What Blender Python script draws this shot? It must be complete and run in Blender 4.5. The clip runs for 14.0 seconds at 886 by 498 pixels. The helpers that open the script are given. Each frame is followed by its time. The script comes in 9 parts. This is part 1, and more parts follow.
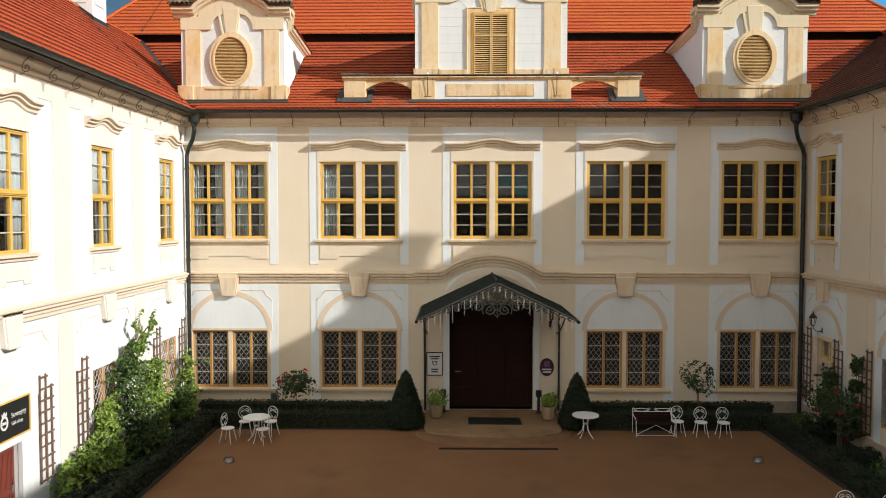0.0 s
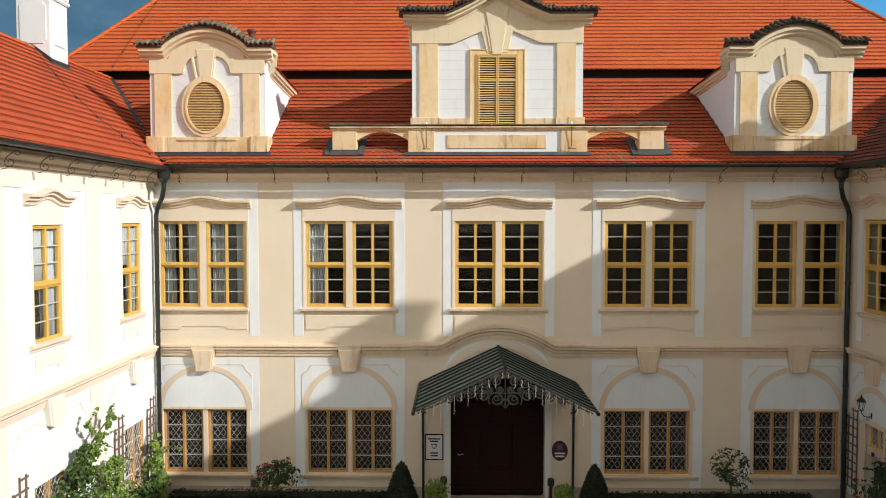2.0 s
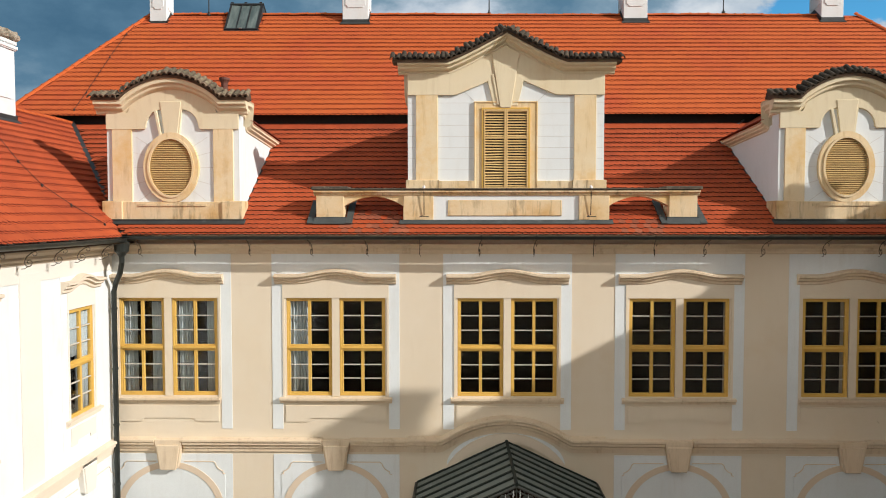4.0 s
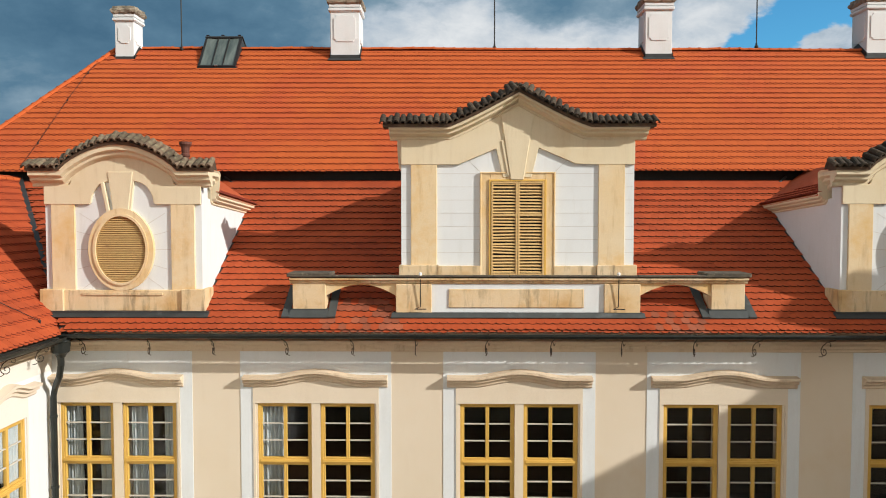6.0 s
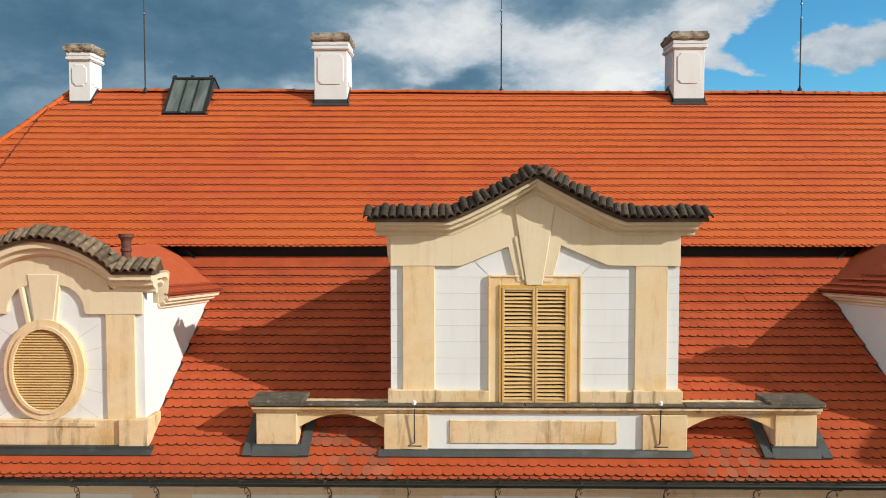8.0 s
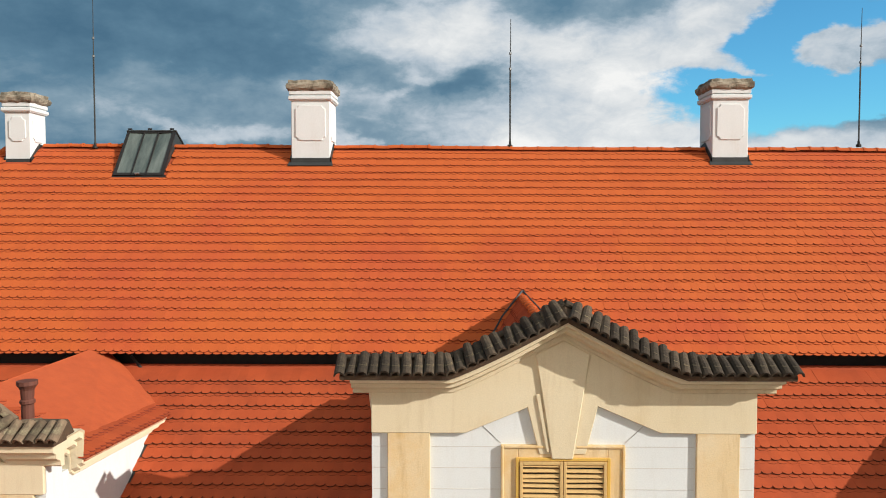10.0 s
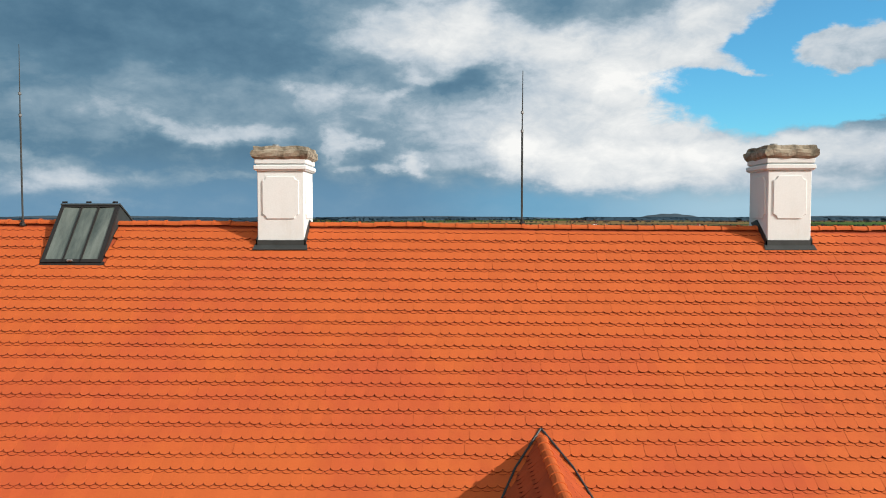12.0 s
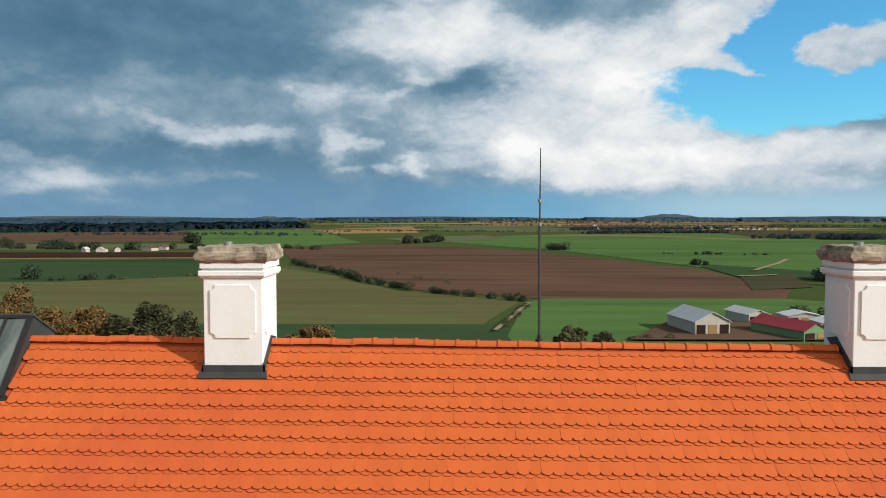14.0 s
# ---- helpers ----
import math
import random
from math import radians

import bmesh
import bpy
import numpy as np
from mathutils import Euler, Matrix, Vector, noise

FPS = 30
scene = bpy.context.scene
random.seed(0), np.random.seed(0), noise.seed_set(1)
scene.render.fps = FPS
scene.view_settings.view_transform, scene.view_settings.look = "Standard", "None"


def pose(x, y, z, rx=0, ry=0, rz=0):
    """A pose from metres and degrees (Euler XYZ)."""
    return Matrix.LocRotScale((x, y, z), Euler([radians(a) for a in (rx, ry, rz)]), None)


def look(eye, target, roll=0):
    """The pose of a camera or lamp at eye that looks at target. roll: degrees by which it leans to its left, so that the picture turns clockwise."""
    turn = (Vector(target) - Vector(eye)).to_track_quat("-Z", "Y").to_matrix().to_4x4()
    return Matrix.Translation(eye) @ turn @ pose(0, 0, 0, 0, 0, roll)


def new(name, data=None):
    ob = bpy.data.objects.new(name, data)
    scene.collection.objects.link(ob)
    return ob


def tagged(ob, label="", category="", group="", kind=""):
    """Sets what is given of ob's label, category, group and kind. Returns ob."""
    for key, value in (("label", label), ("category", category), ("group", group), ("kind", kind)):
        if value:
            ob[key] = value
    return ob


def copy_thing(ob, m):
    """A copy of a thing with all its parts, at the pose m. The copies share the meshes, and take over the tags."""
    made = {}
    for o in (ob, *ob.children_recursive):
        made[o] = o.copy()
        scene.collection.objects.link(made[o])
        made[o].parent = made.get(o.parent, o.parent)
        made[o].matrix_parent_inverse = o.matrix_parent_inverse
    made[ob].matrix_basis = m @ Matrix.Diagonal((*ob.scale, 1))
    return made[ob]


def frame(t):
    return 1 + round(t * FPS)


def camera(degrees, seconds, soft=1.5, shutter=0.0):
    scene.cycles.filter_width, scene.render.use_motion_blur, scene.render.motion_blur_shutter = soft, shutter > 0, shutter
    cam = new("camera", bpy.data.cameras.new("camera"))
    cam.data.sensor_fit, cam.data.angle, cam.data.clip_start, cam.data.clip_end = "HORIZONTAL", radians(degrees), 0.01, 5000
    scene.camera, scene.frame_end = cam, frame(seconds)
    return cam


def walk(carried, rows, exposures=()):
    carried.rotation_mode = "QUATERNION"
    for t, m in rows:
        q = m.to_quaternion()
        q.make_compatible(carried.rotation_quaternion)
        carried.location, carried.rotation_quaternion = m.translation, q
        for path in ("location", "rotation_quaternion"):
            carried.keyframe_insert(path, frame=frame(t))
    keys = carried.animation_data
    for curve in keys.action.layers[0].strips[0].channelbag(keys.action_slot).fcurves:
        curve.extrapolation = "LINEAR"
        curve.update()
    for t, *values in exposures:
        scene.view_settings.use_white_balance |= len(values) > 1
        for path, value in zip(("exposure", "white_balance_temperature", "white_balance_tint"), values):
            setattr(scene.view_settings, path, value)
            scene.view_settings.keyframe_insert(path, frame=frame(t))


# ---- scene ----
cam = camera(61.5, 14.0, soft=1.0)
# the drone climbs and advances with a fixed heading: t, x, y, z
ROWS = [
    (0.0, -1.309, -27.159, 7.195),
    (0.5, -1.324, -26.425, 7.730),
    (1.0, -1.340, -25.678, 8.266),
    (1.5, -1.355, -24.919, 8.803),
    (2.0, -1.370, -24.148, 9.340),
    (2.5, -1.385, -23.366, 9.878),
    (3.0, -1.400, -22.574, 10.417),
    (3.5, -1.414, -21.771, 10.957),
    (4.0, -1.428, -20.958, 11.496),
    (4.5, -1.442, -20.136, 12.036),
    (5.0, -1.455, -19.304, 12.576),
    (5.5, -1.467, -18.464, 13.117),
    (6.0, -1.479, -17.616, 13.657),
    (6.5, -1.491, -16.759, 14.197),
    (7.0, -1.501, -15.895, 14.737),
    (7.5, -1.511, -15.024, 15.277),
    (8.0, -1.520, -14.146, 15.816),
    (8.5, -1.529, -13.262, 16.355),
    (9.0, -1.536, -12.372, 16.894),
    (9.5, -1.543, -11.476, 17.431),
    (10.0, -1.549, -10.576, 17.968),
    (10.5, -1.553, -9.670, 18.504),
    (11.0, -1.557, -8.761, 19.039),
    (11.5, -1.560, -7.847, 19.573),
    (12.0, -1.561, -6.930, 20.106),
    (12.5, -1.562, -6.010, 20.638),
    (13.0, -1.561, -5.088, 21.168),
    (13.5, -1.559, -4.163, 21.697),
    (14.0, -1.555, -3.236, 22.224),
]
walk(cam, [(t, pose(x, y, z, 90 - 2.482, 0.018, 0.896)) for t, x, y, z in ROWS],
     exposures=[(0.0, 0.16, 6350, 10), (3.0, 0.06, 6250, 10), (6.0, 0.02, 6400, 10), (9.0, 0.06, 6500, 10), (12.0, 0.16, 6600, 10), (14.0, 0.17, 6550, 10)])

# ---- world, sun, exposure ----
SUN = Vector((1.0, -0.46, 0.555)).normalized()  # towards the sun
sun_data = bpy.data.lights.new("sun", "SUN")
sun_data.energy, sun_data.angle, sun_data.color = 4.6, radians(0.55), (1.0, 0.94, 0.87)
sun = new("sun", sun_data)
sun.matrix_world = look((60, -40, 50), Vector((60, -40, 50)) - SUN)

world = bpy.data.worlds.new("sky")
scene.world = world
world.use_nodes = True
wt = world.node_tree
wt.nodes.clear()


def wnode(kind, **inputs):
    n = wt.nodes.new(kind)
    for k, v in inputs.items():
        n.inputs[int(k[1:]) if k[0] == "i" and k[1:].isdigit() else k].default_value = v
    return n


def wmath(op, a, b=0.0, clamp=False):
    n = wt.nodes.new("ShaderNodeMath")
    n.operation, n.use_clamp = op, clamp
    for i, v in enumerate((a, b)):
        if isinstance(v, (int, float)):
            n.inputs[i].default_value = v
        else:
            wt.links.new(v, n.inputs[i])
    return n.outputs[0]


def wramp(fac, stops, smooth=True):
    n = wt.nodes.new("ShaderNodeValToRGB")
    n.color_ramp.interpolation = "EASE" if smooth else "LINEAR"
    while len(n.color_ramp.elements) < len(stops):
        n.color_ramp.elements.new(0.5)
    for e, (p, c) in zip(n.color_ramp.elements, stops):
        e.position, e.color = p, (*c, 1) if len(c) == 3 else c
    wt.links.new(fac, n.inputs[0])
    return n.outputs[0]


def wmix(fac, a, b):
    n = wt.nodes.new("ShaderNodeMix")
    n.data_type = "RGBA"
    for sock, v in ((n.inputs[0], fac), (n.inputs[6], a), (n.inputs[7], b)):
        if isinstance(v, float):
            sock.default_value = v
        elif isinstance(v, tuple):
            sock.default_value = (*v, 1)
        else:
            wt.links.new(v, sock)
    return n.outputs[2]


coord = wt.nodes.new("ShaderNodeTexCoord")
split = wt.nodes.new("ShaderNodeSeparateXYZ")
wt.links.new(coord.outputs["Generated"], split.inputs[0])
sx, sy, sz = split.outputs


def wnoise(scale, detail, rough, stretch=(1, 1, 1), shift=(0, 0, 0), warp=0.0):
    m = wt.nodes.new("ShaderNodeMapping")
    m.inputs["Scale"].default_value, m.inputs["Location"].default_value = stretch, shift
    wt.links.new(coord.outputs["Generated"], m.inputs[0])
    n = wnode("ShaderNodeTexNoise", Scale=scale, Detail=detail, Roughness=rough, Distortion=warp, Lacunarity=2.2)
    wt.links.new(m.outputs[0], n.inputs["Vector"])
    return n.outputs[0]


# a slow swirl bends the cloud forms
swirl_map = wt.nodes.new("ShaderNodeMapping")
swirl_map.inputs["Scale"].default_value = (1, 1, 1.7)
wt.links.new(coord.outputs["Generated"], swirl_map.inputs[0])
swirl = wnode("ShaderNodeTexNoise", Scale=8.0, Detail=9.0, Roughness=0.56, Lacunarity=2.1)
wt.links.new(swirl_map.outputs[0], swirl.inputs["Vector"])
swirl_split = wt.nodes.new("ShaderNodeSeparateColor")
wt.links.new(swirl.outputs["Color"], swirl_split.inputs[0])
# the sky's plane ahead: 0, 0 where the plain's horizon lies due north
ahead = wmath("MAXIMUM", sy, 0.25)
bent_x = wmath("ADD", wmath("DIVIDE", sx, ahead), wmath("MULTIPLY", wmath("SUBTRACT", swirl_split.outputs[0], 0.5), 0.17))
bent_z = wmath("ADD", wmath("DIVIDE", sz, ahead), wmath("MULTIPLY", wmath("SUBTRACT", swirl_split.outputs[1], 0.5), 0.085))


def bump_mask(x0, z0, rx, rz, lean=0.0):
    """A soft flat-topped hill of 1 at one place of the sky, falling to 0; lean tilts its long axis."""
    dx, dz = wmath("SUBTRACT", bent_x, x0), wmath("SUBTRACT", bent_z, z0)
    if lean:
        dz = wmath("SUBTRACT", dz, wmath("MULTIPLY", dx, lean))
    a, b = wmath("DIVIDE", dx, rx), wmath("DIVIDE", dz, rz)
    d = wmath("ADD", wmath("MULTIPLY", a, a), wmath("MULTIPLY", b, b))
    return wmath("DIVIDE", 1.0, wmath("ADD", 1.0, wmath("MULTIPLY", d, d)))


nishita = wt.nodes.new("ShaderNodeTexSky")
nishita.sky_type, nishita.sun_disc = "NISHITA", False
nishita.sun_elevation = math.asin(SUN.z)
nishita.sun_rotation = math.atan2(SUN.x, SUN.y)
nishita.air_density, nishita.dust_density, nishita.ozone_density = 1.0, 0.1, 3.0
clear = wt.nodes.new("ShaderNodeMix")
clear.data_type, clear.blend_type = "RGBA", "MULTIPLY"
clear.inputs[0].default_value, clear.inputs[7].default_value = 1.0, (0.50, 1.14, 1.29, 1)
wt.links.new(nishita.outputs[0], clear.inputs[6])
bg_sky = wt.nodes.new("ShaderNodeBackground")
bg_sky.inputs[1].default_value = 0.115
wt.links.new(clear.outputs[2], bg_sky.inputs[0])

# clouds: where they lie, and how bright they are
big = wnoise(3.6, 10, 0.54, (1, 1, 1.8), (0.35, 0.1, 0.2))
fine = wnoise(13.0, 10, 0.60, (1, 1, 1.6), (1.3, 2.2, 0.7))
cover = wmath("ADD", wmath("ADD", wmath("MULTIPLY", big, 0.25), wmath("MULTIPLY", fine, 0.34)), 0.47)
# clear blue breaks, and the small clouds that drift in them
for x0, z0, rx, rz, lean, k in ((0.500, 0.168, 0.150, 0.046, 0.06, -0.62), (0.455, 0.262, 0.062, 0.036, 0.45, -0.56), (0.570, 0.270, 0.060, 0.024, 0.0, -0.42), (0.385, 0.158, 0.070, 0.036, -0.10, -0.56), (0.385, 0.228, 0.070, 0.026, 0.25, -0.50),
                                (0.530, 0.228, 0.085, 0.020, 0.25, 0.55), (0.345, 0.204, 0.040, 0.015, -0.12, 0.40), (0.400, 0.190, 0.030, 0.008, -0.2, 0.34), (0.545, 0.122, 0.050, 0.008, 0.0, 0.10)):
    cover = wmath("ADD", cover, wmath("MULTIPLY", bump_mask(x0, z0, rx, rz, lean), k))
wisps = wmath("SUBTRACT", wnoise(21.0, 10, 0.62, (1, 1, 1.9), (0.7, 3.1, 1.7), 0.4), 0.5)
cover = wmath("ADD", cover, wmath("MULTIPLY", wisps, 0.42))
mask = wramp(cover, [(0.38, (0, 0, 0)), (0.62, (1, 1, 1))])
billow = wmath("ABSOLUTE", wmath("SUBTRACT", wnoise(9.0, 9, 0.52, (1, 1, 1.7), (2.1, 1.4, 0.9)), 0.5))
light = wmath("ADD", wmath("MULTIPLY", wnoise(5.0, 9, 0.52, (1, 1, 2.4), (4.1, 0.4, 1.9)), 0.26), wmath("MULTIPLY", billow, 0.62))
light = wmath("ADD", light, 0.135)
# slate-dark masses and blue-grey gaps
DARK_MASSES = ((-0.43, 0.247, 0.26, 0.058, 0.0, -0.15), (-0.35, 0.088, 0.24, 0.020, -0.05, -0.12), (0.125, 0.275, 0.120, 0.024, -0.1, -0.08), (0.025, 0.178, 0.055, 0.020, 0.0, -0.25), (-0.15, 0.205, 0.10, 0.026, 0.0, -0.08), (-0.19, 0.040, 0.22, 0.022, 0.0, -0.08), (0.08, 0.030, 0.13, 0.022, 0.0, -0.10))
# sunlit streaks on the left, puffs over the rain, the great white bank on the right
STREAKS = ((-0.315, 0.119, 0.120, 0.013, -0.11, 0.36), (-0.29, 0.160, 0.22, 0.028, -0.03, 0.13), (-0.175, 0.176, 0.036, 0.020, 0.0, 0.30), (-0.565, 0.054, 0.075, 0.021, 0.0, 0.34), (-0.59, 0.088, 0.055, 0.007, -0.05, 0.20), (-0.435, 0.056, 0.065, 0.012, 0.0, 0.12), (-0.305, 0.053, 0.060, 0.005, -0.04, 0.16), (-0.44, 0.014, 0.05, 0.007, 0.0, 0.14))
PUFFS = ((-0.143, 0.101, 0.016, 0.026, 0.2, 0.30), (-0.113, 0.103, 0.012, 0.006, 0.0, 0.22), (-0.060, 0.074, 0.018, 0.016, 0.0, 0.46), (-0.094, 0.064, 0.013, 0.008, 0.0, 0.30), (-0.132, 0.064, 0.014, 0.007, 0.0, 0.20), (-0.041, 0.193, 0.035, 0.008, 0.0, 0.28), (-0.075, 0.172, 0.030, 0.006, 0.2, 0.24))
BANK = ((-0.05, 0.254, 0.095, 0.042, 0.0, 0.50), (0.095, 0.225, 0.120, 0.034, -0.1, 0.46), (0.125, 0.118, 0.130, 0.055, 0.0, 0.46), (0.058, 0.090, 0.038, 0.022, 0.0, 0.42), (0.247, 0.170, 0.072, 0.018, 0.0, 0.46), (0.285, 0.124, 0.075, 0.026, 0.0, 0.40), (0.225, 0.066, 0.18, 0.026, 0.0, 0.40), (0.450, 0.084, 0.22, 0.026, 0.06, 0.46), (0.345, 0.258, 0.090, 0.040, 0.3, 0.42), (0.420, 0.040, 0.22, 0.016, 0.0, 0.24), (0.185, 0.205, 0.07, 0.030, 0.0, 0.16))
BREAK_CLOUDS = ((0.515, 0.228, 0.11, 0.040, 0.22, 0.38), (0.350, 0.200, 0.09, 0.035, 0.0, 0.24))
for x0, z0, rx, rz, lean, k in DARK_MASSES + STREAKS + PUFFS + BANK + BREAK_CLOUDS:
    light = wmath("ADD", light, wmath("MULTIPLY", bump_mask(x0, z0, rx, rz, lean), k if k < 0 else 0.72 * k))
# wisps break the forms up, most where they are bright
light = wmath("ADD", light, wmath("MULTIPLY", wisps, wmath("ADD", 0.05, wmath("MULTIPLY", light, 0.58))))
shade = wramp(light, [(0.06, (0.058, 0.136, 0.215)), (0.24, (0.100, 0.198, 0.285)), (0.40, (0.205, 0.305, 0.385)), (0.56, (0.44, 0.51, 0.575)), (0.72, (0.62, 0.655, 0.68)), (0.95, (0.80, 0.81, 0.805))], False)
# low over the plain the rain veil is bluer
veil = wmath("MULTIPLY", wramp(wmath("ADD", wmath("ABSOLUTE", sz), wmath("MULTIPLY", light, 0.11)), [(0.045, (1, 1, 1)), (0.115, (0, 0, 0))]), 0.8)
shade = wmix(veil, shade, wramp(wmath("ADD", sx, 0.5), [(0.40, (0.125, 0.26, 0.40)), (0.62, (0.15, 0.36, 0.54)), (0.85, (0.36, 0.55, 0.67))]))
# unseen clouds southward and sunward are made whiter and warmer, filling the shaded facade
sunward = wmath("MULTIPLY", wmath("ADD", wmath("ADD", wmath("MULTIPLY", sx, SUN.x), wmath("MULTIPLY", sy, SUN.y)), wmath("MULTIPLY", sz, SUN.z)), 1.0)
sunlit = wramp(wmath("ADD", wmath("MULTIPLY", sunward, 0.4), wmath("MULTIPLY", sy, -0.6)), [(0.05, (0, 0, 0)), (0.65, (1, 1, 1))])
shade = wmix(wmath("MULTIPLY", sunlit, 0.72), shade, (1.05, 0.94, 0.80))
bg_cloud = wt.nodes.new("ShaderNodeBackground")
bg_cloud.inputs[1].default_value = 1.05
wt.links.new(shade, bg_cloud.inputs[0])
mixer = wt.nodes.new("ShaderNodeMixShader")
out = wt.nodes.new("ShaderNodeOutputWorld")
wt.links.new(mask, mixer.inputs[0])
wt.links.new(bg_sky.outputs[0], mixer.inputs[1])
wt.links.new(bg_cloud.outputs[0], mixer.inputs[2])
wt.links.new(mixer.outputs[0], out.inputs[0])

# ---- materials ----
def surf(name, base, other=None, scale=2.0, amount=0.5, rough=0.75, bump=0.15, fine=60.0, metal=0.0, stain=None, stain_scale=0.5, stain_at=(0.55, 0.75), islands=None, objects=None, stretch=(1, 1, 1), spec=0.4, drip=None):
    """A procedural surface: two tones by noise, stains with a shape of their own, grain and relief, a change from piece to piece."""
    m = bpy.data.materials.new(name)
    m.use_nodes = True
    nt = m.node_tree
    b = nt.nodes["Principled BSDF"]
    b.inputs["Roughness"].default_value, b.inputs["Metallic"].default_value = rough, metal
    b.inputs["Specular IOR Level"].default_value = spec
    tc = nt.nodes.new("ShaderNodeTexCoord")
    mp = nt.nodes.new("ShaderNodeMapping")
    mp.inputs["Scale"].default_value = stretch
    nt.links.new(tc.outputs["Object"], mp.inputs[0])

    def noise_at(s, d=5, r=0.6):
        n = nt.nodes.new("ShaderNodeTexNoise")
        n.inputs["Scale"].default_value, n.inputs["Detail"].default_value, n.inputs["Roughness"].default_value = s, d, r
        nt.links.new(mp.outputs[0], n.inputs["Vector"])
        return n.outputs[0]

    def mixed(fac, a, c):
        n = nt.nodes.new("ShaderNodeMix")
        n.data_type = "RGBA"
        if isinstance(fac, float):
            n.inputs[0].default_value = fac
        else:
            nt.links.new(fac, n.inputs[0])
        for sock, v in ((n.inputs[6], a), (n.inputs[7], c)):
            if isinstance(v, tuple):
                sock.default_value = (*v, 1)
            else:
                nt.links.new(v, sock)
        return n.outputs[2]

    def ramp(fac, lo, hi, top=1.0):
        n = nt.nodes.new("ShaderNodeMapRange")
        n.inputs[1].default_value, n.inputs[2].default_value, n.inputs[4].default_value = lo, hi, top
        nt.links.new(fac, n.inputs[0])
        return n.outputs[0]

    other = other or tuple(c * 0.8 for c in base)
    col = mixed(ramp(noise_at(scale), 0.3, 0.7, amount), base, other)
    if fine:
        col = mixed(ramp(noise_at(fine, 3), 0.35, 0.75, 0.22), col, tuple(c * 0.6 for c in base))
    if stain:
        col = mixed(ramp(noise_at(stain_scale, 7, 0.65), stain_at[0], stain_at[1], 0.85), col, stain)
    if drip:
        # run-off streaks, broken up by a slower noise
        md = nt.nodes.new("ShaderNodeMapping")
        md.inputs["Scale"].default_value = (5.5, 5.5, 0.8)
        nt.links.new(tc.outputs["Object"], md.inputs[0])
        nd = nt.nodes.new("ShaderNodeTexNoise")
        nd.inputs["Scale"].default_value, nd.inputs["Detail"].default_value, nd.inputs["Roughness"].default_value = 1.0, 6, 0.65
        nt.links.new(md.outputs[0], nd.inputs["Vector"])
        both = nt.nodes.new("ShaderNodeMath")
        both.operation = "MULTIPLY"
        nt.links.new(ramp(nd.outputs[0], 0.52, 0.70, drip[1]), both.inputs[0])
        nt.links.new(ramp(noise_at(0.9, 5, 0.6), 0.36, 0.52), both.inputs[1])
        col = mixed(both.outputs[0], col, drip[0])
    if islands or objects:
        src = nt.nodes.new("ShaderNodeNewGeometry").outputs["Random Per Island"] if islands else nt.nodes.new("ShaderNodeObjectInfo").outputs["Random"]
        h = nt.nodes.new("ShaderNodeHueSaturation")
        nt.links.new(ramp(src, 0.0, 1.0, 1.0), h.inputs["Value"])
        lo, hi = islands or objects
        mr = h.inputs["Value"].links[0].from_node
        mr.inputs[3].default_value, mr.inputs[4].default_value = lo, hi
        nt.links.new(col, h.inputs["Color"])
        col = h.outputs[0]
    nt.links.new(col, b.inputs["Base Color"])
    if bump:
        bn = nt.nodes.new("ShaderNodeBump")
        bn.inputs["Strength"].default_value, bn.inputs["Distance"].default_value = bump, 0.02
        nt.links.new(noise_at(fine or 40.0, 4), bn.inputs["Height"])
        nt.links.new(bn.outputs[0], b.inputs["Normal"])
    return m


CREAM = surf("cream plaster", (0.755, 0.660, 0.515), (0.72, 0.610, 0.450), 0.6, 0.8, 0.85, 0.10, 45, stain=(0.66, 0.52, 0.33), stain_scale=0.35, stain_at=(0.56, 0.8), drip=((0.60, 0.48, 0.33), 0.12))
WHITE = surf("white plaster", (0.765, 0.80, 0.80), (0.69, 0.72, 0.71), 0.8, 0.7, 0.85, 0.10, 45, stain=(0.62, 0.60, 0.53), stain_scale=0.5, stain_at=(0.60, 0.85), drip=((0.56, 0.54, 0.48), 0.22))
DCREAM = surf("yellow-cream dormer plaster", (0.755, 0.665, 0.475), (0.72, 0.61, 0.40), 0.7, 0.8, 0.85, 0.14, 45, stain=(0.64, 0.49, 0.27), stain_scale=0.6, stain_at=(0.56, 0.78), drip=((0.48, 0.36, 0.20), 0.28))
OCHRE = surf("weathered ochre plaster", (0.77, 0.64, 0.43), (0.75, 0.56, 0.30), 0.9, 0.9, 0.85, 0.15, 40, stain=(0.68, 0.43, 0.15), stain_scale=0.7, stain_at=(0.48, 0.66), drip=((0.44, 0.27, 0.11), 0.45))
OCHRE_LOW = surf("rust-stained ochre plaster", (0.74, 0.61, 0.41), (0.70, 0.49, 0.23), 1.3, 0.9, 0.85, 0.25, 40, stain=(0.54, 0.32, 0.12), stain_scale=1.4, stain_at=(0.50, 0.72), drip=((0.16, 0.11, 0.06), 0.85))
MOULD = surf("moulded stucco", (0.735, 0.61, 0.445), (0.67, 0.52, 0.35), 1.0, 0.8, 0.85, 0.12, 40, stain=(0.45, 0.30, 0.18), stain_scale=0.9, stain_at=(0.62, 0.85), drip=((0.40, 0.27, 0.16), 0.5))
PLINTH = surf("rendered plinth", (0.50, 0.42, 0.32), (0.38, 0.31, 0.24), 1.2, 0.8, 0.9, 0.3, 30, stain=(0.25, 0.22, 0.16), stain_scale=1.2)
JOINT = surf("hairline plaster joint", (0.62, 0.61, 0.575), (0.52, 0.51, 0.48), 2.0, 0.8, 0.9, 0, 0)
